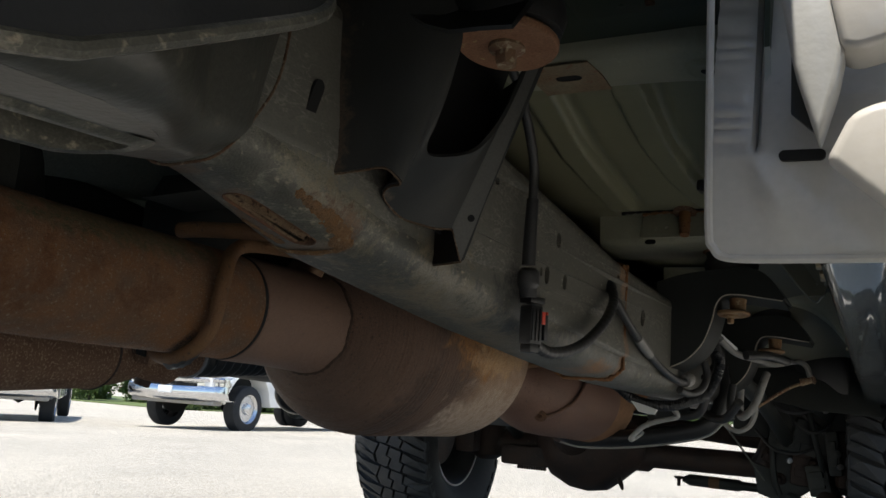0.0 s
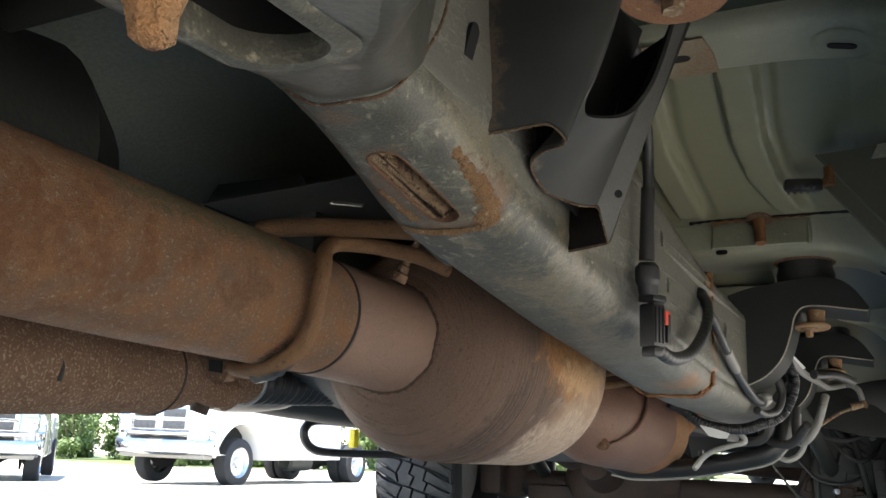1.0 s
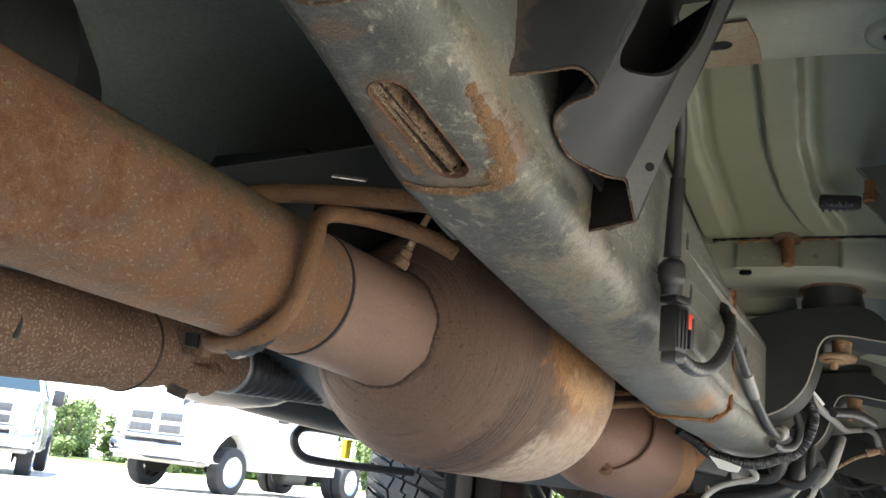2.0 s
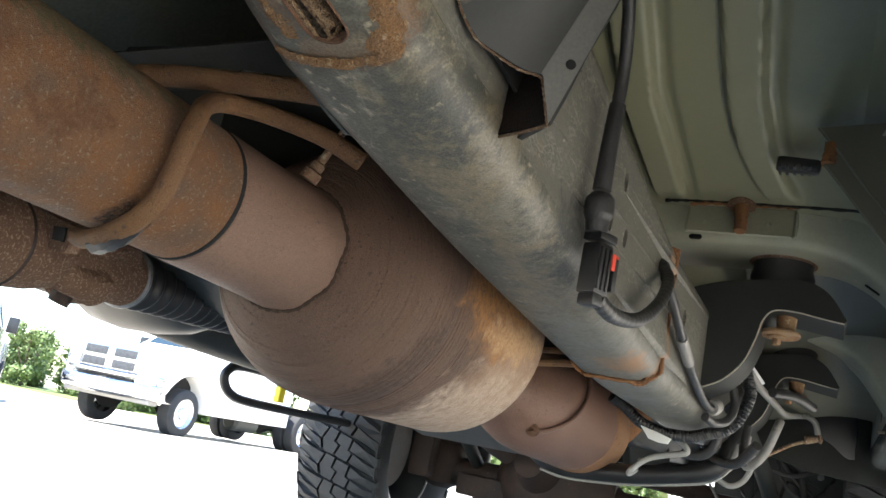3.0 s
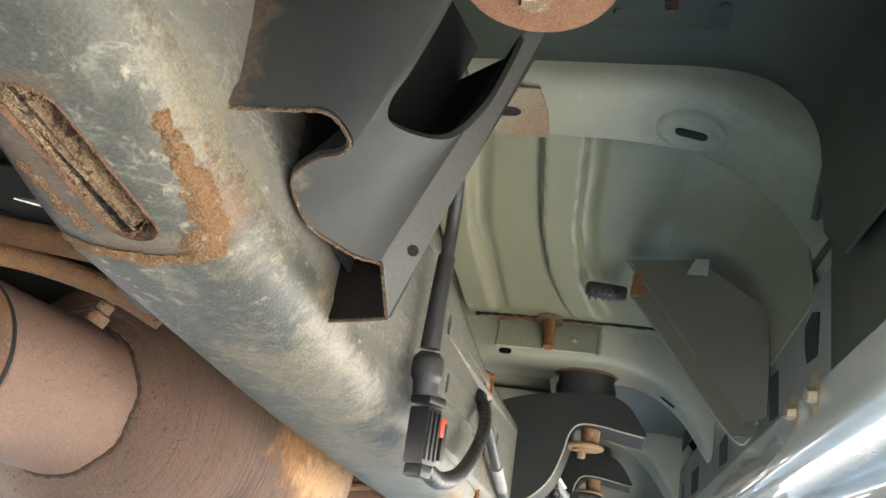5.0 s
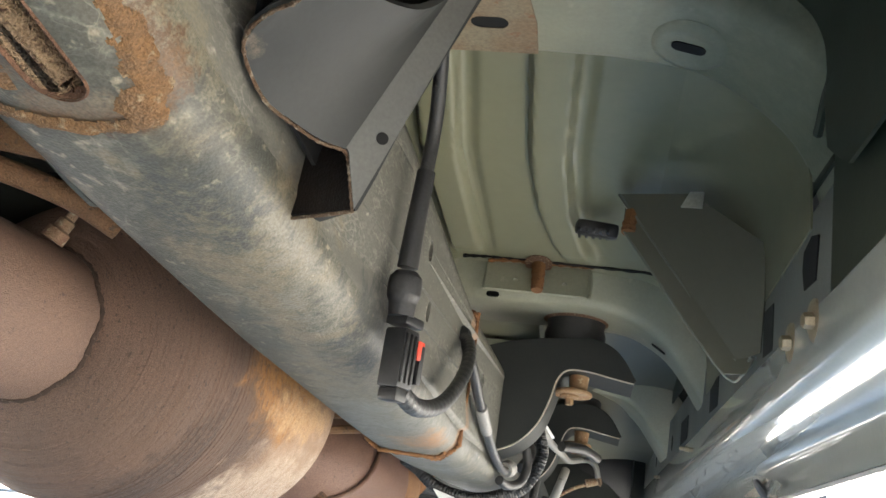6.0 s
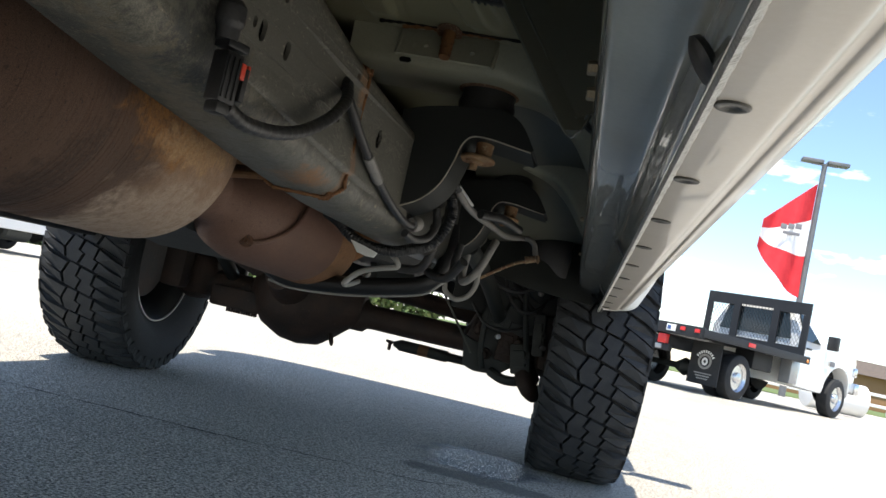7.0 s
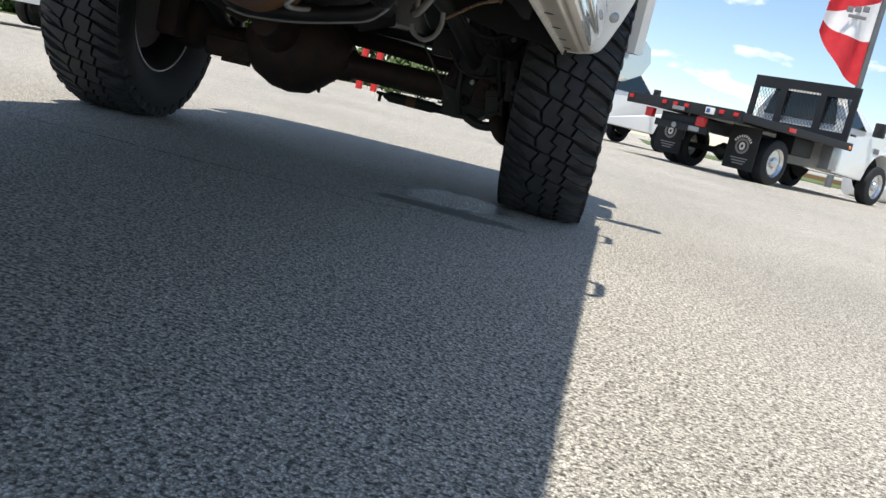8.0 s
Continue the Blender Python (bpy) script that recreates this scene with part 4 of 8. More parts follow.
part("edge_rust", tube([(x, y, z - 0.0015) for x, y, z in BRACKET_LOW + [(0.4285, 0.5415, 0.666), (0.4305, 0.5445, 0.656), (0.433, 0.548, 0.644)]], 0.0010, 90, 6, 0.0003, 37), M_BRACKETEDGE, bracket, "tan rust along the cut edge")
part("return_flange", sheet([[(0.4325, 0.5495, 0.6445), (0.387, 0.574, 0.646)], [(0.4320, 0.5530, 0.676), (0.394, 0.568, 0.690)], [(0.441, 0.553, 0.70), (0.396, 0.566, 0.705)]], 0.003), M_FLANGEDARK, bracket, "near-black inner face, shade in its colour")
part("flange_edge", tube([(0.4325, 0.5490, 0.6435), (0.41, 0.562, 0.6440), (0.387, 0.575, 0.6450)], 0.0011, 12, 6), M_BRACKETEDGE, bracket)
part("bracket_front", sheet([[(0.4325, 0.551, 0.646), (0.4385, 0.553, 0.665), (0.4470, 0.558, 0.70), (0.4650, 0.561, 0.75), (0.5000, 0.563, 0.84)], [(0.400, 0.588, 0.650), (0.402, 0.592, 0.68), (0.404, 0.60, 0.71), (0.42, 0.605, 0.76), (0.44, 0.60, 0.83)]], 0.004), M_BRACKET, bracket)
part("top_flange", sheet([[(0.381, 0.40, 0.839), (0.41, 0.40, 0.834), (0.439, 0.40, 0.825), (0.462, 0.40, 0.810), (0.483, 0.40, 0.802), (0.51, 0.40, 0.801), (0.535, 0.405, 0.801), (0.543, 0.41, 0.816)], [(0.385, 0.43, 0.89), (0.41, 0.43, 0.885), (0.44, 0.43, 0.88), (0.465, 0.44, 0.87), (0.485, 0.45, 0.865), (0.51, 0.45, 0.865), (0.54, 0.45, 0.865), (0.55, 0.45, 0.87)]], 0.004), M_BLACK, bracket)
# Black sheet added inside the bracket so that its hollow reads dark.
part("hollow_dark_sheet", sheet([[(0.395, 0.470, 0.69), (0.402, 0.585, 0.67)], [(0.40, 0.455, 0.78), (0.42, 0.60, 0.77)], [(0.42, 0.45, 0.86), (0.45, 0.60, 0.86)]], 0.003), M_HOLE, bracket)
part("bracket_face", ruled([(0.4238, 0.5375, 0.6747), (0.4268, 0.5390, 0.6732), (0.4282, 0.5410, 0.6670), (0.4305, 0.5445, 0.656), (0.433, 0.548, 0.644)], [(0.4885, 0.5490, 0.8390), (0.4905, 0.5497, 0.8392), (0.4925, 0.5515, 0.8405), (0.4970, 0.5550, 0.8435), (0.502, 0.558, 0.846)], 0.0036, 20, 8), M_BRACKETFACE, bracket, "dusty outer face, coloured paler for the light on it")
part("bolt_hole", lathe([(0, 0.0034), (0.0004, 0.0034)], (0.4424, 0.5448, 0.6843), (0.50, -0.85, -0.13), 20), M_HOLE, bracket)


def body_mount(c, washer, bolt, parent, material):
    """A rubber body mount with its washer and bolt, hanging below a floor beam."""
    x, y, z = c
    mount = part("rubber_mount", lathe([(0, 0.046), (0.012, 0.05), (0.04, 0.045), (0.06, 0.05), (0.075, 0.047)], (x, y, z + 0.012), (0, 0, 1), 32), M_BOOT, parent)
    part("washer", lathe([(0, washer * 0.97), (0.002, washer), (0.006, washer), (0.008, washer * 0.96)], (x, y, z), (0.02, 0.1, 1), 40), material, mount, "rusted round mount washer")
    part("bolt_head", hexbolt((x, y, z + 0.001), (0.02, -0.06, -1), bolt, bolt * 1.05, bolt * 0.95), M_BOLT, mount, "corroded hexagon bolt head")
    return mount


body_mount((0.506, 0.462, 0.812), 0.044, 0.0165, truck, M_WASHER)


def mount_bracket(y, shift, lift):
    """The black gusseted bracket that carries a front body mount off the rail: an upright plate with an arched cut edge and a floor behind it."""
    low = [(0.405, 0.600), (0.433, 0.611), (0.462, 0.627), (0.488, 0.657), (0.503, 0.696), (0.5115, 0.729), (0.5265, 0.7455), (0.557, 0.7465), (0.593, 0.741), (0.627, 0.736)]
    up = [(0.400, 0.768), (0.420, 0.775), (0.440, 0.781), (0.465, 0.786), (0.500, 0.791), (0.530, 0.795), (0.558, 0.797), (0.586, 0.789), (0.607, 0.772), (0.629, 0.739)]
    low = [(x + shift, y + 0.03 * (0.50 - x) * (x < 0.5), z + lift) for x, z in low]
    up = [(x + shift, y, z + lift) for x, z in up]
    b = part("front_mount_bracket", ruled(low, up, 0.004, 50, 6), M_BRACKETBLACK, truck, "black steel body mount bracket with a bright bare edge")
    part("bare_edge", tube([Vector(p) + Vector((0, -0.002, -0.0012)) for p in low], 0.0014, 60, 6), M_BAREEDGE, b)
    part("bracket_floor", ruled(low, [(x + 0.002, yy + 0.10, z - 0.004) for x, yy, z in low], 0.004, 50, 3), M_BRACKETBLACK, b)
    part("bracket_top", ruled(up, [(x, yy + 0.13, z + 0.004) for x, yy, z in up], 0.004, 40, 3), M_BRACKETBLACK, b)
    part("far_gusset", ruled([(x, yy + 0.10, z) for x, yy, z in low], [(x, yy + 0.13, z) for x, yy, z in up], 0.004, 40, 3), M_BRACKETBLACK, b)
    return b


mount_bracket(1.47, 0.0, 0.0)
mount_bracket(2.00, 0.006, -0.024)


def front_mount(x, y, z, parent):
    """A rubber mount between bracket and beam, with washer, sleeve and bolt in the arch below."""
    m1 = part("rubber_mount", lathe([(0, 0.048), (0.016, 0.050), (0.030, 0.046), (0.045, 0.049)], (x, y, z + 0.090), (0, 0, 1), 32), M_BOOT, parent)
    part("rubber_lip", lathe([(0, 0.050), (0.003, 0.055), (0.009, 0.056), (0.012, 0.052)], (x, y, z + 0.128), (0, 0, 1), 32), M_SHAFT, m1, "rust-edged mount lip")
    part("lower_washer", lathe([(0, 0.029), (0.002, 0.031), (0.005, 0.031), (0.007, 0.029)], (x + 0.006, y - 0.018, z + 0.006), (0, 0.06, 1), 32), M_MOUNTWASHER, m1, "tan rusted mount washer")
    part("bolt_head", hexbolt((x + 0.002, y - 0.018, z + 0.006), (0, -0.06, -1), 0.012, 0.014, 0.015), M_MOUNTWASHER, m1)
    part("sleeve", lathe([(0, 0.014), (0.026, 0.016)], (x + 0.014, y - 0.012, z + 0.014), (0, 0, 1), 24), M_MOUNTWASHER, m1)


front_mount(0.530, 1.522, 0.705, truck)
front_mount(0.540, 2.055, 0.680, truck)

# ---- cab floor, beams and sill ----
FLOOR_Z = [(-0.2, 0.99), (0.72, 0.985), (0.77, 0.942), (1.0, 0.925), (1.36, 0.897), (1.39, 0.892), (1.75, 0.892), (2.6, 0.90)]


RIBS = (((0.82, 0.502), (1.06, 0.490), (1.20, 0.496), (1.30, 0.512), (1.40, 0.540)), ((0.82, 0.385), (1.06, 0.360), (1.40, 0.360)), ((0.82, 0.64), (1.40, 0.66)))


def floor_pan():
    """The cab floor: a shallow curved pressing with long flat-topped ribs that hang from it."""
    ys = list(np.linspace(0.3, 0.72, 6)) + [0.76, 0.80, 0.84] + list(np.linspace(0.86, 1.385, 44)) + list(np.linspace(1.41, 2.65, 14))
    xs = list(np.linspace(-0.76, 0.29, 30)) + list(np.linspace(0.30, 0.76, 170))
    rows = []
    for y in ys:
        row = []
        for x in xs:
            z = lerp_table(FLOOR_Z, y)
            if abs(x) < 0.3:
                z += 0.12 * (0.5 + 0.5 * math.cos(math.pi * x / 0.3))
            for rib in RIBS[:2]:
                d = x - lerp_table(rib, y)
                fade = min(1.0, max(0.0, (1.385 - y) / 0.05)) if y > 0.8 else 0.0
                z -= fade * 0.014 * min(1.0, max(0.0, (0.024 - abs(d)) / 0.006))
                z += fade * 0.004 * min(1.0, max(0.0, (0.012 - abs(d - 0.034)) / 0.008))
            row.append((x, y, z))
        rows.append(row)
    return sheet(rows, 0.004)


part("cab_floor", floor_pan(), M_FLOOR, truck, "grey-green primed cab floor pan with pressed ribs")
part("tunnel_lining", sheet([[(x, y, 0.93 - 0.25 * (x / 0.4) ** 2 + 0.02 * math.sin(9 * y)) for x in np.linspace(-0.30, 0.31, 12)] for y in np.linspace(0.2, 2.6, 24)], 0.004), M_TUNNEL, truck)


def hat_beam(path, y0, y1, depth, skew=0.0, skew0=None, narrow=0.0):
    """A floor beam: a flat-bottomed channel that follows path in x-z and is y0 to y1 wide below, wider above."""
    pts = smooth_path([(x, 0, z) for x, z in path], 48)
    rings = []
    for i, p in enumerate(pts):
        d = (pts[min(i + 1, 47)] - pts[max(i - 1, 0)]).normalized()
        n = Vector((-d.z, 0, d.x))
        out = max(0.0, p.x - 0.55)
        s1, s0 = skew * out - narrow * out, (skew if skew0 is None else skew0) * out
        def at(y, h, s):
            return Vector((p.x, y + s, p.z)) + n * h
        rings.append([at(y0 - 0.020, depth, s0), at(y0 - 0.014, 0.014, s0), at(y0 - 0.009, 0.004, s0), at(y0 - 0.003, 0.001, s0), at(y0 + 0.004, 0, s0), at(y1 - 0.004, 0, s1), at(y1 + 0.002, 0.001, s1), at(y1 + 0.007, 0.004, s1), at(y1 + 0.010, 0.012, s1), at(y1 + 0.014, depth, s1)])
    return loft(bmesh.new(), rings)


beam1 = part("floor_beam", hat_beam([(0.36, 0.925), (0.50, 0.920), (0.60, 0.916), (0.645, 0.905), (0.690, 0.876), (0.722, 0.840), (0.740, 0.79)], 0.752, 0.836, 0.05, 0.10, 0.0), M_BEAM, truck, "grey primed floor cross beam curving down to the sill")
part("rust_bleed", plate([(0.40, 0.748), (0.482, 0.748), (0.487, 0.79), (0.486, 0.838), (0.40, 0.838)], [slot(0.445, 0.79, 0.034, 0.018)], 0.0016, Matrix.Translation((0, 0, 0.9185))), M_BEAMRUST, beam1, "rust bleeding over the beam")
part("bleed_hole", plate(slot(0.445, 0.79, 0.036, 0.020), [], 0.001, Matrix.Translation((0, 0, 0.9190))), M_HOLE, beam1)
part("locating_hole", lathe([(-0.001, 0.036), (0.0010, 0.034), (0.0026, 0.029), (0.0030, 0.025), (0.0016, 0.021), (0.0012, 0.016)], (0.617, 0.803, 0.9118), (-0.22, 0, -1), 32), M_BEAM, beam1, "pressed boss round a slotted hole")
part("hole", plate(slot(0, 0, 0.030, 0.013), [], 0.001, basis((0.617, 0.803, 0.9098), (1, 0.02, -0.22), (0, 1, 0))), M_HOLE, beam1)


def rear_floor():
    """The dark floor pressing behind the beam: flat, then rolled down to the sill."""
    prof = fillet([(0.34, 0.030), (0.45, 0.030), (0.56, 0.029), (0.62, 0.028), (0.665, 0.018), (0.695, -0.006), (0.710, -0.036), (0.716, -0.08), (0.720, -0.15)], 40)
    rows = []
    for y in np.linspace(0.30, 0.758, 18):
        f = min(1.0, max(0.0, (0.758 - y) / 0.05))
        rows.append([(x, y, 0.920 + z * (0.75 + 0.25 * f) - 0.004) for x, z in prof])
    return sheet(rows, 0.003)


# The shade behind the beam is put into this panel's dark colour.
rear_pan = part("rear_floor_panel", rear_floor(), M_DARKGREEN, truck, "green-grey coated floor pressing behind the beam, darkened for shade")
part("floor_fold", tube([(0.715, 0.30, 0.86), (0.7165, 0.50, 0.86), (0.717, 0.72, 0.855), (0.722, 0.80, 0.835)], 0.004, 20, 8), M_DARKGREEN, rear_pan)
plate1 = part("reinforcing_plate", box(bmesh.new(), (0.49, 0.56, 0.9410), (0.660, 0.689, 0.9490), 0.0025), M_DARKGREEN, rear_pan)
for wx, wy in ((0.545, 0.665), (0.625, 0.655), (0.560, 0.62)):
    part("spot_weld", lathe([(0, 0.004), (0.0008, 0.003)], (wx, wy, 0.9398), (0, 0, -1), 12), M_DARKGREEN, plate1)
part("stud", tube([(0.583, 0.622, 0.942), (0.5835, 0.627, 0.930), (0.584, 0.632, 0.918)], [0.0056, 0.0052, 0.0048], 40, 10, 0.0005, 9), M_STUD, plate1, "rusted threaded stud")
part("nut", hexbolt((0.583, 0.621, 0.9415), (0.02, 0.3, -1), 0.011, 0.009, 0.014), M_STUD, plate1)

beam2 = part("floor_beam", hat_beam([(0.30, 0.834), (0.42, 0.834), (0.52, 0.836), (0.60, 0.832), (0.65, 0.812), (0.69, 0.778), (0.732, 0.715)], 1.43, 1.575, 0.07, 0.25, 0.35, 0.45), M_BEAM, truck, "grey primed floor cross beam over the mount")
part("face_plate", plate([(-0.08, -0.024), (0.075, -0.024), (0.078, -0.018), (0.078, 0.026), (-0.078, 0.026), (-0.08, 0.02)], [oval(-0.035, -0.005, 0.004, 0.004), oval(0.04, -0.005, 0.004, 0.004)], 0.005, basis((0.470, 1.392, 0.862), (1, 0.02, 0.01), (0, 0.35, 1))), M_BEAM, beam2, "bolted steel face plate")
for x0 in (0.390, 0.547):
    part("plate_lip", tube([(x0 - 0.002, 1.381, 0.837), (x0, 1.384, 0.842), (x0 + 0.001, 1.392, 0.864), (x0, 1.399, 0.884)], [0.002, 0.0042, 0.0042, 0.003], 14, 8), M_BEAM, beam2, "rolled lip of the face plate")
part("plate_rust", tube([(0.39, 1.386, 0.884), (0.43, 1.387, 0.888), (0.47, 1.387, 0.886), (0.51, 1.388, 0.889), (0.55, 1.389, 0.889)], 0.003, 30, 6, 0.001, 9), M_RUST, beam2)
part("stud", tube([(0.468, 1.385, 0.885), (0.470, 1.375, 0.855), (0.4705, 1.371, 0.840)], [0.011, 0.0095, 0.009], 14, 10, 0.0008, 5), M_RUST, beam2, "rusted threaded stud")
part("nut", hexbolt((0.4675, 1.386, 0.887), (0, -0.35, -1), 0.016, 0.012, 0.021), M_SHAFT, beam2)
part("beam_slot", plate(slot(0, 0, 0.026, 0.011), [], 0.002, basis((0.662, 1.505, 0.802), (0.75, 0.0, -0.5), (0, 1, 0.1))), M_HOLE, beam2)
part("beam_hole", plate(slot(0, 0, 0.02, 0.010), [], 0.002, basis((0.402, 1.40, 0.835), (1, 0, 0), (0, 0.5, 1))), M_HOLE, beam2)
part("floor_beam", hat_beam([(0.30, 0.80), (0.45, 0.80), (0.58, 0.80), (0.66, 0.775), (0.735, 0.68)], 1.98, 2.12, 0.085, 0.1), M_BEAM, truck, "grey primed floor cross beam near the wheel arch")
part("seam_sealer", tube([(0.35, 1.387, 0.888), (0.40, 1.386, 0.891), (0.48, 1.386, 0.8905), (0.56, 1.386, 0.890), (0.66, 1.388, 0.889)], 0.003, 50, 6, 0.0008, 13), M_HOLE, truck)

def floor_fillet():
    """The floor's rolled side between the two beams."""
    rows = []
    for y in np.linspace(0.85, 1.44, 14):
        z = lerp_table(FLOOR_Z, y) - 0.003
        prof = fillet([(0.590, z + 0.006), (0.620, z + 0.0025), (0.650, z - 0.004), (0.688, z - 0.022), (0.715, z - 0.055), (0.728, z - 0.10), (0.731, z - 0.16)], 18)
        rows.append([(x, y, zz) for x, zz in prof])
    return sheet(rows, 0.002)


part("floor_side", floor_fillet(), M_FLOOR, truck, "floor pan rolled down to the sill")

# triangular sill bracket
tri = part("sill_bracket", sheet([[(0.576, 1.112, 0.898), (0.655, 1.070, 0.888), (0.728, 1.030, 0.822)], [(0.642, 1.09, 0.800), (0.680, 1.068, 0.80), (0.730, 1.030, 0.765)], [(0.708, 1.068, 0.703), (0.718, 1.06, 0.703), (0.731, 1.045, 0.708)]], 0.003), M_TRI, truck, "grey primed three-sided sill bracket")
part("side", sheet([[(0.574, 1.112, 0.898), (0.708, 1.068, 0.702)], [(0.585, 1.150, 0.898), (0.734, 1.151, 0.703)]], 0.003), M_TRI, tri)
part("folded_flange", sheet([[(0.583, 1.108, 0.850), (0.622, 1.092, 0.793), (0.697, 1.068, 0.686), (0.718, 1.055, 0.686)], [(0.583, 1.110, 0.880), (0.648, 1.087, 0.795), (0.711, 1.066, 0.703), (0.726, 1.046, 0.703)]], 0.003), M_TRI, tri)
# Pale foil plate stands in for light showing through a gap.
part("gap_light_plate", plate([(-0.012, -0.010), (0.013, -0.008), (0.008, 0.012), (-0.008, 0.010)], [], 0.002, basis((0.655, 1.05, 0.872), (1, -0.6, -0.3), (0.3, 0, 1))), M_SHIELD, tri)
part("edge_flange", tube([(0.576, 1.111, 0.897), (0.642, 1.088, 0.799), (0.709, 1.066, 0.702), (0.722, 1.044, 0.702)], 0.0016, 30, 6), M_INNER, tri)
part("flange_lip", tube([(0.583, 1.107, 0.850), (0.622, 1.091, 0.793), (0.697, 1.067, 0.686), (0.718, 1.054, 0.686)], 0.0014, 30, 6), M_INNER, tri)
part("bracket_stud", tube([(0.592, 1.112, 0.876), (0.59, 1.108, 0.858), (0.589, 1.106, 0.848)], 0.009, 8, 8, 0.0008, 3), M_RUST, tri)
clip = part("harness_clip", box(bmesh.new(), (-0.028, -0.013, 0.0), (0.028, 0.013, 0.020), 0.007, basis((0.552, 1.20, 0.893), (1, 0.1, -0.05), (0.1, -1, -0.2))), M_PLASTIC, truck, "black plastic harness clip")
for k in range(5):
    part("clip_rib", box(bmesh.new(), (-0.022 + 0.009 * k, -0.016, 0), (-0.018 + 0.009 * k, 0.016, 0.004), 0.0008, Matrix.Translation((0.5495, 1.198, 0.8735))), M_PLASTIC, clip)


# sill: inner wall, sloping underside, pinch seam, white outer skin
def sill_drop(y):
    return -0.026 * (y - 0.8)


def sill_sheet(profile, y0, y1, thick, n=40, wob=0.0, seed=0):
    rnd = random.Random(seed)
    rows = []
    for y in np.linspace(y0, y1, n):
        rows.append([(x + wob * rnd.uniform(-1, 1), y, z + sill_drop(y) * (1 if z < 0.8 else 0.4) + wob * rnd.uniform(-1, 1)) for x, z in profile])
    return sheet(rows, thick)


sill = part("rocker_panel", sill_sheet(fillet([(0.812, 0.6095), (0.828, 0.609), (0.846, 0.6095), (0.855, 0.6105), (0.8605, 0.615), (0.8665, 0.617), (0.873, 0.6165), (0.885, 0.624)], 40), 0.30, 2.655, 0.003), M_DUSTY, truck, "white painted rocker panel with round drain plugs below")
# One wall: its upper and rear parts are coloured darker for shade.
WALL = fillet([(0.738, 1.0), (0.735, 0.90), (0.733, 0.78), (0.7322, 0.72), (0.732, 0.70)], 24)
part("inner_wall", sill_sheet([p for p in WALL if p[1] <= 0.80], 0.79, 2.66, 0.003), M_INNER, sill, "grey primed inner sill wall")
part("upper_inner_wall", sill_sheet([p for p in WALL if p[1] >= 0.795], 0.79, 2.66, 0.003), M_DARKGREEN, sill, "green-grey coated inner sill wall, darkened for shade")
part("rear_inner_wall", sill_sheet(WALL, 0.30, 0.789, 0.003, 12), M_DARKGREEN, sill, "green-grey coated inner sill wall, darkened for shade")
# Paler base than the wall above, for the bright band along the roll.
part("sill_roll", sill_sheet(fillet([(0.732, 0.70), (0.7335, 0.672), (0.737, 0.660), (0.744, 0.6535), (0.755, 0.6510), (0.768, 0.6490), (0.780, 0.6470), (0.790, 0.6430), (0.797, 0.6350), (0.801, 0.622), (0.8025, 0.606), (0.8035, 0.597)], 70), 0.30, 2.66, 0.003), M_SILL, sill, "glossy rolled lower edge of the sill")
part("outer_skin", sill_sheet(fillet([(0.885, 0.624), (0.892, 0.636), (0.896, 0.655), (0.906, 0.664), (0.909, 0.700), (0.906, 0.735), (0.912, 0.748), (0.924, 0.78), (0.940, 0.864), (0.947, 0.95), (0.949, 1.06), (0.945, 1.16), (0.955, 1.30)], 70), 0.30, 2.64, 0.003), M_WHITE, sill, "glossy white door and rocker skin")
part("door_gap", tube([(0.907, 0.31, 0.743), (0.907, 1.3, 0.730), (0.907, 2.63, 0.695)], 0.003, 20, 6), M_HOLE, sill)


def pinch_seam():
    """The crimped flange below the sill, its sealer puckered all along."""
    rows = []
    rnd = random.Random(4)
    for k, y in enumerate(np.linspace(0.30, 2.66, 420)):
        w = 0.0007 * math.sin(1.15 * k + 2.0 * math.sin(0.21 * k)) + 0.0005 * rnd.uniform(-1, 1)
        z = sill_drop(y)
        rows.append([(0.8040, y, 0.5968 + z), (0.8055, y, 0.5942 + z + 0.4 * w), (0.8080 + w, y, 0.5960 + z), (0.8095 - w, y, 0.6005 + z), (0.8105 + w, y, 0.6055 + z), (0.8135, y, 0.6095 + z)])
    return sheet(rows, 0.0022)


part("pinch_seam", pinch_seam(), M_SEAM, sill, "puckered silver seam sealer along the pinch flange")
for y in (0.39, 0.605, 0.82, 1.035, 1.258, 1.48, 1.70, 1.92, 2.14, 2.36, 2.56):
    part("drain_plug", lathe([(0, 0.0112), (0.0012, 0.0118), (0.0022, 0.0110), (0.0026, 0.007), (0.0012, 0.004)], (0.8240, y + 0.018, 0.6080 + sill_drop(y)), (0, 0, -1), 24), M_RAIL, sill, "round grey drain plug")
# Black discs stand in for the dark of open notches.
for y in (0.565, 1.36, 2.1):
    part("drain_notch", lathe([(0, 0.016), (0.004, 0.017), (0.006, 0.013)], (0.800, y, 0.612 + sill_drop(y)), (-0.8, 0, -0.6), 16), M_BLACK, sill)
for y, z in ((0.835, 0.690), (0.912, 0.689)):
    part("sill_bolt", hexbolt((0.733, y, z), (-1, -0.1, -0.1), 0.0115, 0.011, 0.0180), M_ZINC, sill, "plated flange bolt")
for y, z in ((1.62, 0.665), (1.70, 0.675), (2.2, 0.66)):
    part("sill_bolt", hexbolt((0.735, y, z), (-1, 0, 0), 0.0065, 0.011, 0.010), M_ZINC, sill)
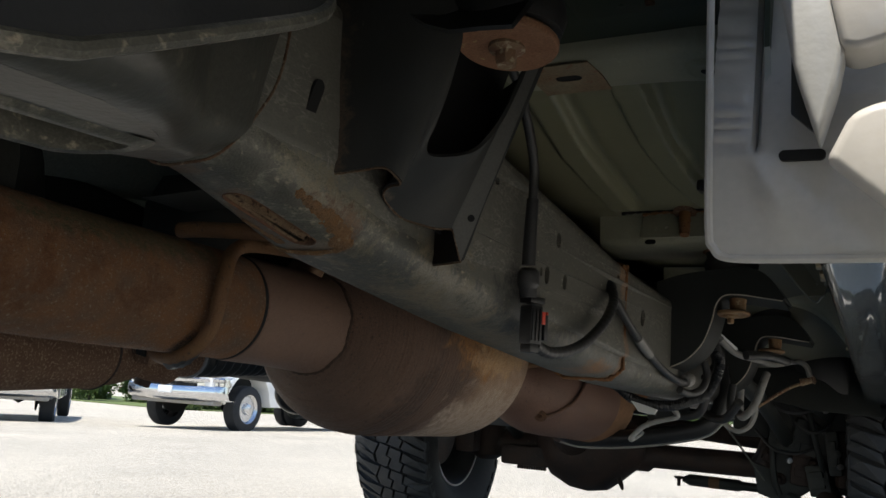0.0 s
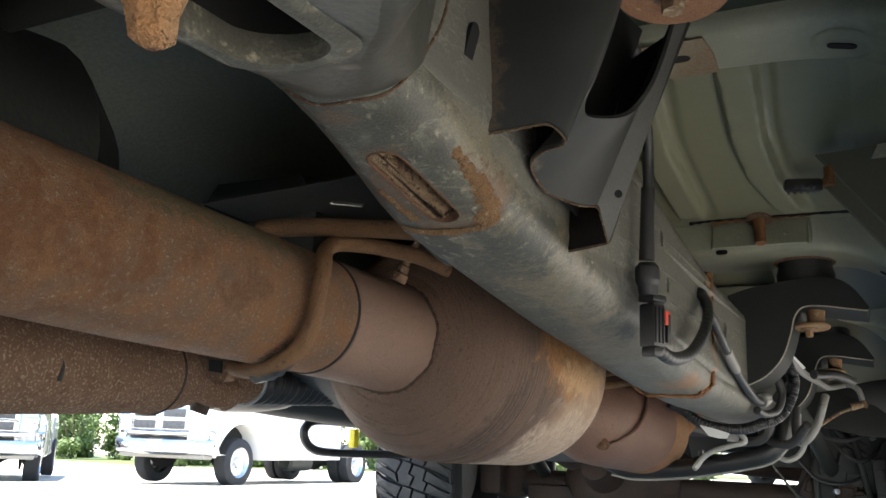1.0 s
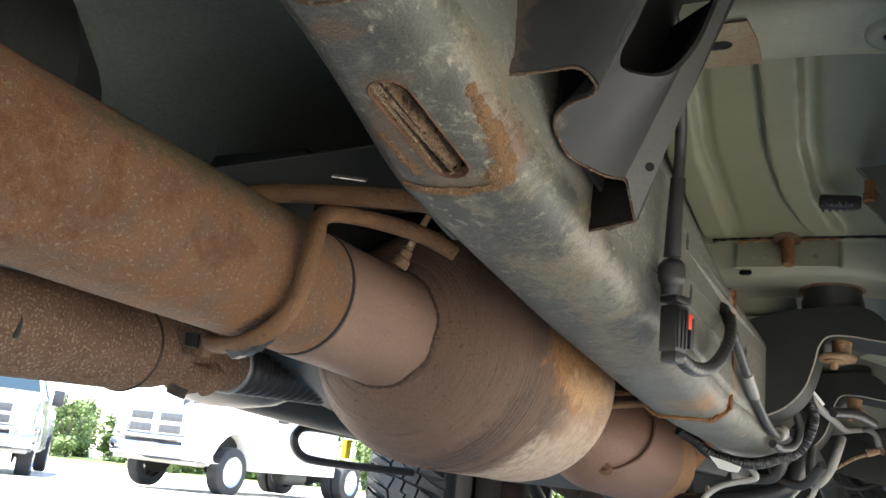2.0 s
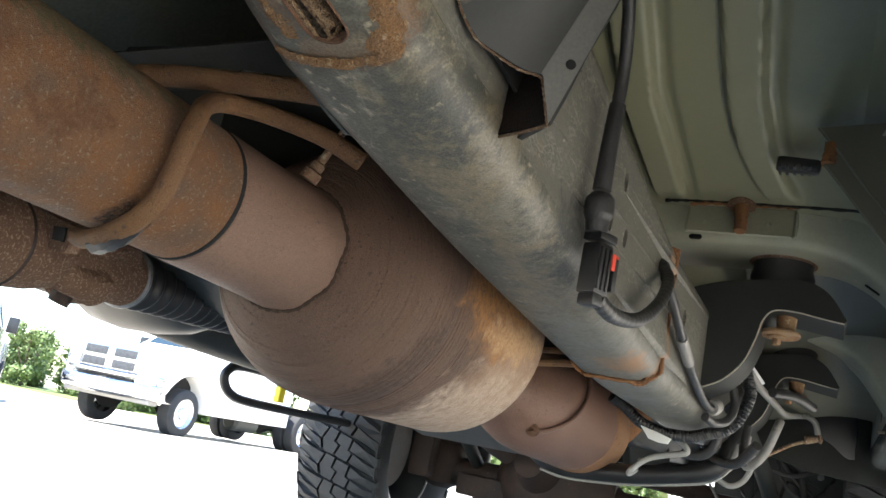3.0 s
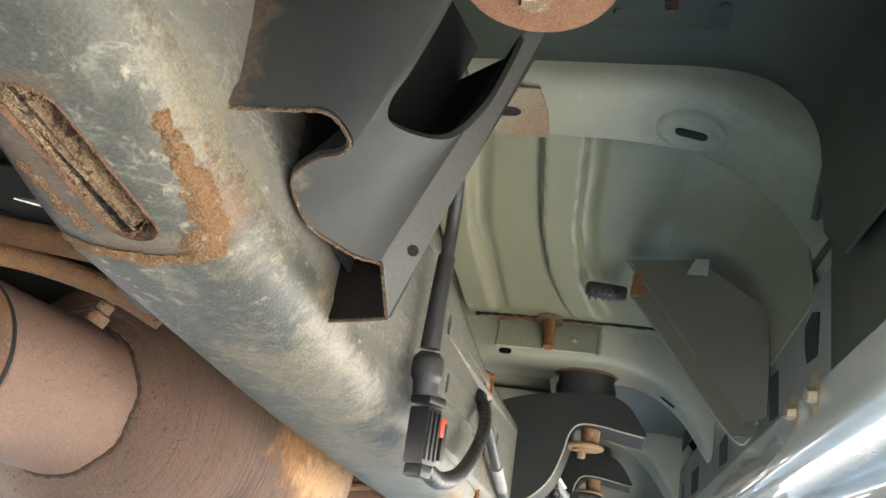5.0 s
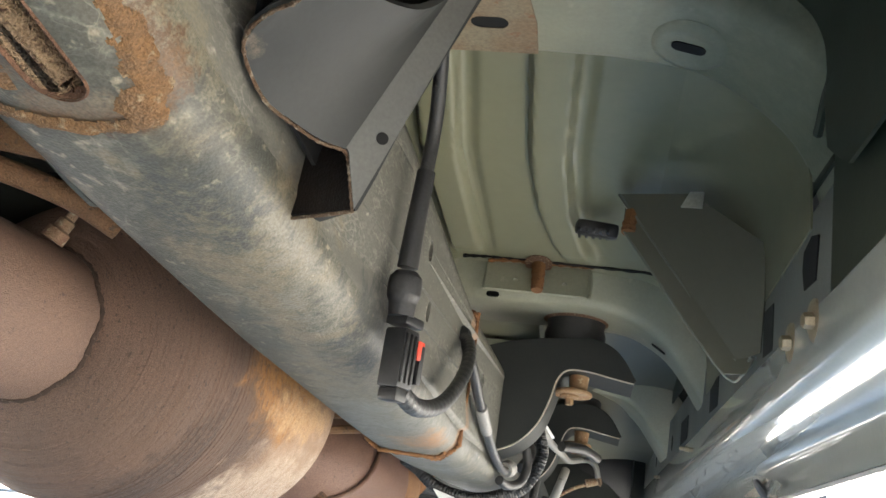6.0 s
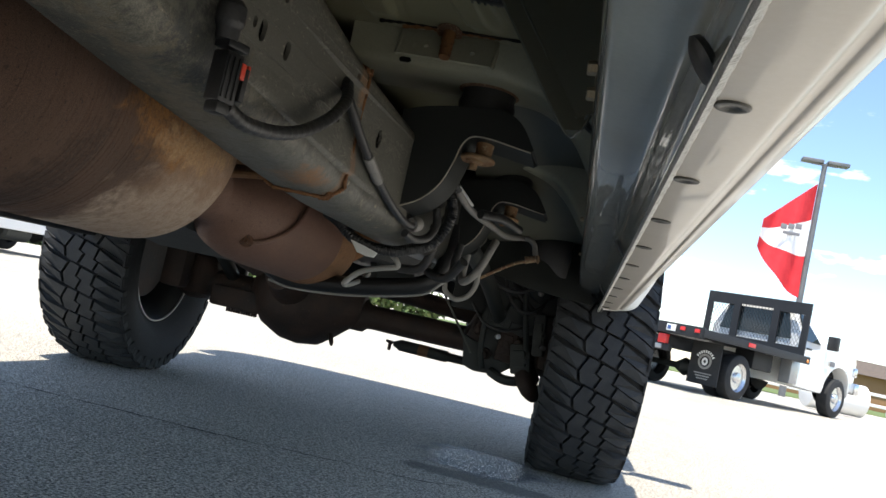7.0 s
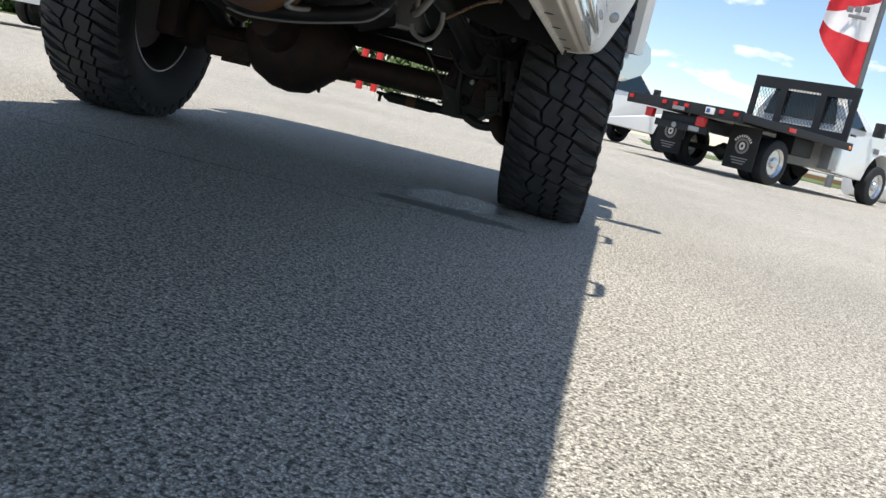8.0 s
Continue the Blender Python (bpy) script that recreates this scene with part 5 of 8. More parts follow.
part("sill_opening", plate([(-0.023, -0.014), (0.012, -0.026), (0.021, -0.006), (0.019, 0.020), (0.004, 0.026), (-0.016, 0.022)], [], 0.003, basis((0.7312, 0.848, 0.743), (0, 0.15, 1), (0, 1, -0.15))), M_HOLE, sill, "torn opening in the inner sill")
# Flat dark plates paint in the shaded depth of recesses.
for y, z, w, h in ((1.011, 0.723, 0.045, 0.052), (1.361, 0.715, 0.075, 0.045), (1.70, 0.706, 0.10, 0.045)):
    part("sill_recess", plate([(-w / 2, -h / 2), (w / 2, -h / 2 + 0.004), (w / 2, h / 2), (-w / 2, h / 2 - 0.004)], [], 0.002, basis((0.7312, y, z), (0, 1, -0.05), (0, 0, 1))), M_DARK, sill, "flat dark plate in place of a recess")
for y, z in ((1.90, 0.705), (2.24, 0.70)):
    part("sill_slot", plate(slot(0, 0, 0.030, 0.016), [], 0.002, basis((0.7312, y, z), (0, 0.15, 1), (0, 1, -0.15))), M_HOLE, sill)


# front fender corner behind the wheel, cab shell, bonnet, bed
def fender_corner():
    """The flared trailing edge of the front fender: a crescent from the rocker's end up round the wheel arch."""
    inner = [(0.812, 2.662, 0.556), (0.845, 2.650, 0.600), (0.876, 2.648, 0.645), (0.904, 2.646, 0.70), (0.926, 2.646, 0.770), (0.940, 2.646, 0.845), (0.946, 2.646, 0.95), (0.947, 2.646, 1.045), (0.943, 2.646, 1.20), (0.94, 2.646, 1.30)]
    outer = [(0.860, 2.690, 0.563), (0.906, 2.690, 0.578), (0.930, 2.695, 0.618), (0.967, 2.70, 0.712), (0.990, 2.71, 0.80), (1.007, 2.72, 0.885), (1.009, 2.73, 0.98), (1.005, 2.74, 1.075), (0.995, 2.74, 1.20), (0.985, 2.74, 1.30)]
    return ruled(inner, outer, 0.004, 60, 10, bulge=(0.006, -0.006, 0))


fender = part("front_fender", fender_corner(), M_WHITE, truck, "pale painted lower fender corner behind the front wheel")
part("fender_return", ruled([(0.860, 2.692, 0.563), (0.906, 2.692, 0.578), (0.930, 2.697, 0.618), (0.967, 2.702, 0.712), (0.990, 2.712, 0.80), (1.007, 2.722, 0.885), (1.009, 2.732, 0.98), (1.005, 2.742, 1.075)], [(0.82, 2.72, 0.57), (0.85, 2.74, 0.60), (0.87, 2.75, 0.64), (0.90, 2.76, 0.73), (0.92, 2.77, 0.81), (0.94, 2.78, 0.89), (0.945, 2.79, 0.98), (0.945, 2.80, 1.08)], 0.003, 40, 3), M_DARK, fender)
for z, x, y in ((0.685, 0.931, 2.664), (0.83, 0.968, 2.676), (0.95, 0.981, 2.682)):
    part("fender_clip", lathe([(0, 0.017), (0.004, 0.016), (0.007, 0.010), (0.0075, 0.004)], (x, y, z), (0.45, -1, -0.1), 18), M_SILVER, fender)
part("fender_gap", tube([(0.815, 2.648, 0.562), (0.845, 2.642, 0.606), (0.876, 2.640, 0.652), (0.905, 2.638, 0.708), (0.927, 2.638, 0.778), (0.942, 2.638, 0.850), (0.948, 2.638, 0.95), (0.949, 2.638, 1.045), (0.946, 2.638, 1.2)], 0.0062, 50, 6), M_HOLE, fender)
part("rubber_tip", box(bmesh.new(), (0.806, 2.64, 0.548), (0.818, 2.67, 0.560), 0.003), M_PLASTIC, fender)


def arch_band(side):
    """The fender over the front wheel, a band round the wheel arch and up to the bonnet."""
    rows = []
    for a in np.linspace(80, 180, 26):
        ca, sa = math.cos(radians(a)), math.sin(radians(a))
        y, z = 3.20 - 0.46 * ca, 0.68 + 0.46 * sa
        yo, zo = 3.24 - 0.50 * ca, 0.68 + 0.66 * max(sa, 0.0)
        rows.append([(side * 0.90, y, z), (side * 1.00, y, z), (side * 1.03, (y + yo) / 2, (z + zo) / 2), (side * 0.96, yo, max(zo, z))])
    return sheet(rows, 0.006)


part("wheel_arch", arch_band(1), M_WHITE, truck)
part("wheel_arch", arch_band(-1), M_WHITE, truck)
part("arch_liner", sheet([[(x, 3.20 - 0.50 * math.cos(a), 0.66 + 0.50 * math.sin(a)) for x in np.linspace(0.46, 0.92, 6)] for a in np.linspace(-0.02, 3.2, 24)], 0.004), M_DARK, truck, "black plastic wheel arch liner")
part("arch_liner", sheet([[(-x, 3.20 - 0.50 * math.cos(a), 0.66 + 0.50 * math.sin(a)) for x in np.linspace(0.46, 0.95, 6)] for a in np.linspace(-0.15, 3.2, 24)], 0.004), M_DARK, truck)
part("firewall_shield", sheet([[(x, 2.55 + 0.03 * math.sin(5 * x), z) for x in np.linspace(-0.8, 0.80, 16)] for z in np.linspace(0.72, 1.1, 6)], 0.004), M_DARK, truck)
part("splash_apron", sheet([[(0.43, 2.52, 0.60), (0.60, 2.53, 0.565), (0.78, 2.57, 0.556)], [(0.47, 2.62, 0.90), (0.6, 2.64, 0.9), (0.75, 2.66, 0.9)]], 0.004), M_DARK, truck)


def hull(rings):
    return loft(bmesh.new(), [[Vector(p) for p in r] for r in rings])


def cab_ring(y, z0, z1, w0, w1):
    return [(-w0, y, z0), (-w0 - 0.01, y, (z0 + z1) * 0.5), (-w1, y, z1 - 0.06), (-w1 + 0.06, y, z1), (w1 - 0.06, y, z1), (w1, y, z1 - 0.06), (w0 + 0.01, y, (z0 + z1) * 0.5), (w0, y, z0)]


part("cab_shell", hull([cab_ring(0.26, 1.14, 1.96, 1.0, 0.82), cab_ring(0.5, 1.14, 2.0, 0.995, 0.80), cab_ring(1.8, 1.14, 2.0, 0.98, 0.80), cab_ring(2.2, 1.14, 1.9, 0.98, 0.80), cab_ring(2.66, 1.14, 1.42, 0.985, 0.88)]), M_WHITE, truck, "white cab body")
part("bonnet", hull([cab_ring(2.67, 1.02, 1.36, 0.97, 0.90), cab_ring(3.6, 1.02, 1.30, 0.96, 0.88), cab_ring(4.05, 1.02, 1.2, 0.93, 0.82), cab_ring(4.2, 0.95, 1.05, 0.80, 0.7)]), M_WHITE, truck)
part("front_bumper", tube([(-0.98, 3.85, 0.68), (-0.9, 4.15, 0.68), (-0.45, 4.28, 0.68), (0.45, 4.28, 0.68), (0.9, 4.15, 0.68), (0.98, 3.85, 0.68)], 0.10, 40, 10), M_CHROME, truck)
for y in (2.43, 1.52):
    part("door_handle", tube([(0.985, y - 0.09, 1.17), (1.035, y - 0.07, 1.18), (1.04, y, 1.18), (1.035, y + 0.07, 1.18), (0.985, y + 0.09, 1.17)], 0.013, 24, 8), M_CHROME, truck)
part("mirror_arm", tube([(0.90, 2.92, 1.30), (0.98, 2.93, 1.50), (1.05, 2.93, 1.58)], 0.022, 10, 10), M_PLASTIC, truck)
part("door_mirror", box(bmesh.new(), (0.99, 2.90, 1.53), (1.22, 2.96, 1.72), 0.02), M_PLASTIC, truck)


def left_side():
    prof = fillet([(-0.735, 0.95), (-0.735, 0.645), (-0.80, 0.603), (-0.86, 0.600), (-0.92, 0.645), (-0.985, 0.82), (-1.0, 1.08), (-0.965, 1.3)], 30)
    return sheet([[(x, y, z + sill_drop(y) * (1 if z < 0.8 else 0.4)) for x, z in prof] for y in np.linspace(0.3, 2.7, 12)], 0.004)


# Far side of the white body, its shade put into a dark colour.
part("left_rocker_panel", left_side(), M_DARK, truck, "far rocker panel coloured dark for shade")
part("yellow_tab", box(bmesh.new(), (-0.866, 2.215, 0.472), (-0.846, 2.245, 0.530), 0.004), M_YELLOW, truck, "yellow plastic tab on the step hoop")
part("step_hoop", tube([(-0.85, 2.75, 0.545), (-0.85, 2.3, 0.545), (-0.85, 2.02, 0.545), (-0.85, 1.955, 0.525), (-0.85, 1.95, 0.495), (-0.85, 1.99, 0.466), (-0.85, 2.08, 0.455), (-0.85, 2.4, 0.455), (-0.85, 2.8, 0.458)], 0.013, 70, 10), M_PLASTIC, truck, "black tubular step hoop")


def softened(bm, width):
    """Rounds off the edges of a solid."""
    bmesh.ops.remove_doubles(bm, verts=bm.verts, dist=1e-6)
    bmesh.ops.bevel(bm, geom=list(bm.edges), offset=width, segments=3, profile=0.5, affect="EDGES", clamp_overlap=True)
    return bm


def bed_side():
    """The bed's lower side skin behind the cab."""
    rows = []
    for y in np.linspace(0.225, -2.2, 40):
        rows.append([(0.812, y, 0.80), (0.808, y, 0.70), (0.806, y, 0.635), (0.812, y, 0.615), (0.83, y, 0.606), (0.86, y, 0.604), (0.915, y, 0.615), (0.965, y, 0.68), (1.01, y, 0.85), (1.025, y, 1.05), (1.015, y, 1.42)])
    return sheet(rows, 0.003)


bed = part("cargo_bed", bed_side(), M_SILVER, truck, "pale painted bed corner beside the cab")
part("bed_corner_post", softened(hull([[(0.744, y, 0.716), (0.750, y, 0.676), (0.7605, y, 0.639), (0.7685, y, 0.665), (0.772, y, 0.683), (0.766, y, 0.716)] for y in (0.242, 0.262)]), 0.0035), M_CORNER, bed, "white slanted bed corner post")
part("bed_corner_panel", softened(hull([[(0.764, y, 0.72), (0.7705, y, 0.682), (0.778, y, 0.680), (0.83, y, 0.692), (0.83, y, 0.72)] for y in (0.238, 0.268)]), 0.0045), M_DUSTY, bed)
part("bed_lower_corner", softened(hull([[(0.7625, 0.245, 0.629), (0.773, 0.245, 0.651), (0.781, 0.245, 0.655), (0.83, 0.245, 0.664), (0.83, 0.245, 0.585), (0.789, 0.245, 0.6035)], [(0.7645, 0.235, 0.629), (0.774, 0.235, 0.648), (0.782, 0.235, 0.652), (0.83, 0.235, 0.660), (0.83, 0.235, 0.587), (0.790, 0.235, 0.605)]]), 0.004), M_DUSTY, bed, "white lower bed corner")


def cab_corner():
    """The cab's rear lower corner, facing back: a flat panel with a puckered flange along its inner edge."""
    rows = []
    rnd = random.Random(9)
    xs = [0.7045, 0.7055, 0.7075, 0.710, 0.713, 0.716, 0.719, 0.722, 0.7245, 0.7260, 0.7270, 0.7280, 0.7290, 0.7300, 0.7315, 0.734, 0.738, 0.742, 0.748, 0.756, 0.77, 0.80, 0.90, 0.985]
    for z in np.linspace(0.594, 0.80, 170):
        row = []
        rise = min(1.0, max(0.0, (z - 0.648) / 0.01))
        for x in xs:
            pucker = 0.0013 * math.sin(560 * z + 90 * (x - 0.7) + 2.2 * math.sin(141 * z)) * (0.6 + 0.4 * math.sin(97 * z)) * math.exp(-((x - 0.713) / 0.009) ** 2) * rise
            # The last term leans the upper panel back, a shape chosen to shade it.
            groove = 0.013 * math.exp(-((x - 0.7280) / 0.0021) ** 2) * rise + 0.30 * max(0.0, z - 0.648)
            dent = 0.009 * math.exp(-(((x - 0.735) + 0.5 * (z - 0.63)) / 0.006) ** 2 - ((z - 0.625) / 0.02) ** 2)
            corner = max(0.0, 0.012 - (x - 0.7045)) + max(0.0, 0.012 - (z - 0.594))
            lift = 0.0
            if x < 0.7165 and z < 0.606:
                d = math.hypot(0.7165 - x, 0.606 - z)
                if d > 0.012:
                    f = 0.012 / d
                    x, zz = 0.7165 - (0.7165 - x) * f, 0.606 - (0.606 - z) * f
                    row.append((x, 0.287, zz))
                    continue
            row.append((x + 0.003 * (0.61 - z) * (z < 0.61), 0.287 + pucker + groove - 0.4 * dent, z))
        rows.append(row)
    return sheet(rows, 0.003)


part("cab_back_wall", sheet([[(x, 0.292, z) for x in np.linspace(-0.99, 0.99, 12)] for z in (0.795, 0.95, 1.10, 1.30)], 0.004), M_DARK, truck)
corner = part("cab_corner_panel", cab_corner(), M_CORNER, truck, "pale painted cab corner with a puckered inner flange")
part("rolled_edge", tube([(0.7050, 0.2855, 0.80), (0.7050, 0.2855, 0.66), (0.7055, 0.2855, 0.61), (0.708, 0.2855, 0.600), (0.7165, 0.2855, 0.5945), (0.754, 0.2855, 0.5935), (0.80, 0.2855, 0.5935), (0.90, 0.2855, 0.594)], 0.0022, 60, 8), M_CORNER, corner)
part("drain_slit", plate(slot(0, 0, 0.022, 0.0055), [], 0.003, basis((0.7505, 0.2845, 0.646), (1, 0, -0.03), (0, 0, 1))), M_HOLE, corner)
# Black plate added for the dark gap behind the bed post.
part("black_gap_plate", plate([(0.7460, 0.715), (0.7455, 0.668), (0.7580, 0.655), (0.768, 0.70)], [], 0.003, basis((0, 0.2835, 0), (1, 0, 0), (0, 0, 1))), M_BLACK, corner)
part("bed_front_wall", sheet([[(x, 0.215 + 0.01 * math.sin(12 * x), z) for x in np.linspace(-0.98, 0.98, 40)] for z in (0.80, 1.0, 1.2, 1.44)], 0.004), M_SILVER, bed)
part("bed_floor", sheet([[(x, y, 0.93 + 0.012 * (1 if int(y * 8) % 2 else -1)) for x in np.linspace(-0.74, 0.74, 8)] for y in np.linspace(-2.2, 0.20, 40)], 0.004), M_DARK, bed)
# Far bed side takes a dark colour in place of its shade.
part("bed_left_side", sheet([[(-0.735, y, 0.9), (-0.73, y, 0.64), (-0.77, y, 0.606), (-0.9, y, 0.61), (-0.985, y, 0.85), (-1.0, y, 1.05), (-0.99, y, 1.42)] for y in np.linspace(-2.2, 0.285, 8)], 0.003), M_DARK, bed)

# ---- exhaust ----
AX = [(-1.2, 0.058, 0.652), (-0.645, 0.068, 0.637), (0.358, 0.090, 0.608), (0.60, 0.082, 0.608), (0.72, 0.078, 0.608), (0.80, 0.080, 0.607), (1.04, 0.088, 0.607), (1.25, 0.093, 0.606), (1.75, 0.17, 0.585)]


def axis_at(y):
    ys = [a[0] for a in AX]
    return Vector((float(np.interp(y, ys, [a[1] for a in AX])), y, float(np.interp(y, ys, [a[2] for a in AX]))))


def exhaust_skin(profile, sides=64):
    rings = []
    for y, r in profile:
        c = axis_at(y)
        rings.append([c + Vector((math.cos(a), 0, math.sin(a))) * r for a in (2 * math.pi * k / sides for k in range(sides))])
    return loft(bmesh.new(), rings)


exhaust = part("exhaust_pipe", exhaust_skin([(y, 0.0635) for y in np.linspace(-1.2, 0.625, 30)]), M_PIPE, truck, "five inch exhaust pipe with brown and orange rust")
part("clamp_ring", exhaust_skin([(0.624, 0.0630), (0.6255, 0.0642), (0.6285, 0.0645), (0.6305, 0.0635), (0.632, 0.061)]), M_HOLE, exhaust, "dark joint ring")
part("neck", exhaust_skin([(0.629, 0.0610), (0.632, 0.0644), (0.64, 0.0650), (0.70, 0.0655), (0.76, 0.067), (0.800, 0.069)]), M_NECK, exhaust)


def bead_ring(y, r, thick, waves):
    rings = []
    c = axis_at(y)
    n = 120
    pts = [c + Vector((math.cos(2 * math.pi * k / n), 0.03 * math.sin(9 * 2 * math.pi * k / n), math.sin(2 * math.pi * k / n))) * r for k in range(n + 1)]
    return tube(pts, thick, n + 1, 6, thick * 0.3, waves, raw=True)


part("weld_bead", bead_ring(0.800, 0.0690, 0.0027, 37), M_WELD, exhaust)
can = part("catalyst_canister", exhaust_skin([(0.800, 0.068), (0.806, 0.078), (0.815, 0.093), (0.828, 0.109), (0.845, 0.124), (0.865, 0.136), (0.89, 0.145), (0.92, 0.150), (0.96, 0.152), (1.03, 0.1525), (1.12, 0.1525), (1.20, 0.1525), (1.222, 0.150), (1.238, 0.142), (1.248, 0.128), (1.255, 0.105), (1.26, 0.08)]), M_CAN, exhaust, "large bulging rusted catalyst canister with turning marks")
for k in range(26):
    y = 0.828 + 0.0078 * k
    r = float(np.interp(y, [0.80, 0.806, 0.815, 0.828, 0.845, 0.865, 0.89, 0.92, 0.96, 1.04], [0.068, 0.078, 0.093, 0.109, 0.124, 0.136, 0.145, 0.150, 0.152, 0.152]))
    if (k * 7) % 5 < 4:
        part("turning_ridge", exhaust_skin([(y - 0.0016, r - 0.001), (y, r + 0.0005 + 0.0003 * math.sin(5 * k)), (y + 0.0016, r - 0.0006)], 72), M_CAN, can)
FC, FD = Vector((0.115, 1.81, 0.5515)), Vector((0.10, 1, -0.05))
front = part("front_canister", lathe([(-0.40, 0.046), (-0.34, 0.047), (-0.30, 0.052), (-0.285, 0.062), (-0.258, 0.080), (-0.225, 0.093), (-0.18, 0.101), (-0.12, 0.103), (0.0, 0.103), (0.06, 0.103), (0.155, 0.103), (0.19, 0.096), (0.21, 0.078), (0.216, 0.054)], FC, FD, 64), M_CANDARK, exhaust, "smaller brown rusted front canister")
part("rust_band", lathe([(0.075, 0.1032), (0.077, 0.1037), (0.155, 0.1037), (0.186, 0.0978)], FC, FD, 64), M_CANRUST, front, "orange rusted band")
part("neck_cone", lathe([(0, 0.075), (0.02, 0.068), (0.06, 0.052), (0.22, 0.047)], (0.094, 1.25, 0.606), (-0.03, 1, -0.15), 40), M_CANDARK, front)
part("downpipe", tube([(0.135, 2.02, 0.545), (0.15, 2.10, 0.555), (0.17, 2.2, 0.60), (0.19, 2.4, 0.72), (0.20, 2.6, 0.85)], 0.052, 30, 20), M_RUST, exhaust, "orange rusted downpipe elbow")
part("hanger_strap", tube([(0.148, 1.555, 0.4975), (0.167, 1.571, 0.503), (0.194, 1.605, 0.527), (0.206, 1.635, 0.558), (0.205, 1.668, 0.593), (0.195, 1.69, 0.65)], 0.0046, 36, 8), M_CANDARK, front)
part("strap_bolt", hexbolt((0.144, 1.553, 0.4995), (0.25, -1, -0.6), 0.0085, 0.012, 0.013), M_STUD, front)
part("sensor_line", tube([(0.17, 1.32, 0.585), (0.22, 1.37, 0.600), (0.27, 1.41, 0.610), (0.33, 1.44, 0.612)], 0.0062, 20, 8), M_ROD, exhaust)
part("sensor_line", tube([(0.15, 1.34, 0.608), (0.21, 1.39, 0.622), (0.28, 1.43, 0.632)], 0.005, 20, 8), M_ROD, exhaust)
hanger = part("hanger_rod", tube([(0.02, 0.585, 0.546), (0.050, 0.567, 0.541), (0.090, 0.545, 0.540), (0.124, 0.536, 0.549), (0.145, 0.531, 0.563), (0.156, 0.530, 0.584), (0.160, 0.530, 0.610), (0.154, 0.542, 0.638), (0.142, 0.560, 0.658), (0.138, 0.585, 0.672), (0.160, 0.606, 0.674), (0.186, 0.626, 0.671), (0.208, 0.643, 0.666), (0.230, 0.665, 0.656)], 0.0084, 70, 12), M_ROD, exhaust, "bent rusty hanger rod")
part("hanger_rod", tube([(0.05, 0.570, 0.690), (0.084, 0.571, 0.690), (0.15, 0.575, 0.686), (0.227, 0.570, 0.676), (0.27, 0.575, 0.67)], 0.0095, 20, 10), M_ROD, exhaust)
hplate = part("hanger_plate", hull([[(-0.062, 0.612, 0.572), (-0.028, 0.600, 0.536), (0.004, 0.590, 0.531), (0.020, 0.585, 0.552)], [(-0.060, 0.622, 0.575), (-0.024, 0.610, 0.538), (0.008, 0.600, 0.533), (0.024, 0.595, 0.556)]]), M_SHAFT, exhaust, "rusty flat hanger plate")
part("plate_hole", plate([(-0.012, -0.006), (0.014, -0.007), (0.015, 0.006), (-0.012, 0.006)], [], 0.002, basis((-0.014, 0.5945, 0.549), (1, -0.35, -0.1), (0.3, -0.3, 1))), M_HOLE, hplate)
part("weld_soot", tube([(0.075, 0.556, 0.536), (0.105, 0.545, 0.541), (0.130, 0.538, 0.556)], 0.0098, 10, 8, 0.0008, 4), M_BLACK, exhaust)
part("oxygen_sensor", lathe([(0, 0.010), (0.01, 0.010), (0.012, 0.007), (0.02, 0.007), (0.022, 0.0045), (0.05, 0.004), (0.08, 0.0035)], (0.115, 0.755, 0.668), (0.45, 0.1, 1), 12), M_BOLT, exhaust, "small corroded sensor")

# ---- drive shaft ----
def shaft_at(s):
    return Vector((-0.1475, 0.651, 0.547)) + Vector((-0.175, 1, 0.06)).normalized() * s


d_axis = Vector((-0.175, 1, 0.06))
shaft = part("drive_shaft", lathe([(-1.0, 0.048), (-0.02, 0.048), (-0.005, 0.0490), (0.0, 0.0495), (0.006, 0.0465), (0.05, 0.043), (0.085, 0.036)], shaft_at(-0.02), d_axis, 40), M_SHAFT, truck, "heavily rusted drive shaft with a universal joint")
part("shaft_weld", lathe([(-0.003, 0.0490), (0.0, 0.0507), (0.003, 0.0490)], shaft_at(-0.02), d_axis, 40), M_AXLE, shaft)
part("balance_mark", tube([(-0.0930, 0.486, 0.5645), (-0.0775, 0.443, 0.5585), (-0.0665, 0.434, 0.545), (-0.0635, 0.440, 0.534), (-0.0615, 0.438, 0.518)], 0.0024, 20, 6), M_BLACK, shaft, "black painted mark")
part("joint_core", lathe([(0.05, 0.030), (0.07, 0.034), (0.12, 0.030), (0.17, 0.034), (0.20, 0.036)], shaft_at(0.0), d_axis, 20), M_SHAFT, shaft)


def yoke(s0, flip):
    """A forked universal-joint yoke."""
    bm = bmesh.new()
    d = d_axis.normalized()
    u = Vector((0.75, 0.1, -0.66))
    u = (u - d * u.dot(d)).normalized()
    v = d.cross(u)
    if flip:
        u, v = v, u
    for side in (1, -1):
        pts = [shaft_at(s0) + u * side * 0.018, shaft_at(s0 + (0.02 if not flip else -0.02)) + u * side * 0.034, shaft_at(s0 + (0.055 if not flip else -0.055)) + u * side * 0.036]
        tube(pts, [0.020, 0.017, 0.019], 10, 10, bm=bm)
        lathe([(-0.012, 0.016), (-0.010, 0.02), (0.010, 0.02), (0.012, 0.016)], pts[-1], u, 16, bm)
    return bm


part("yoke", yoke(0.06, False), M_SHAFT, shaft, "rusted joint yoke")
part("cross", lathe([(-0.05, 0.012), (0.05, 0.012)], shaft_at(0.118), (0.3, 0.1, 1), 14), M_AXLE, shaft)
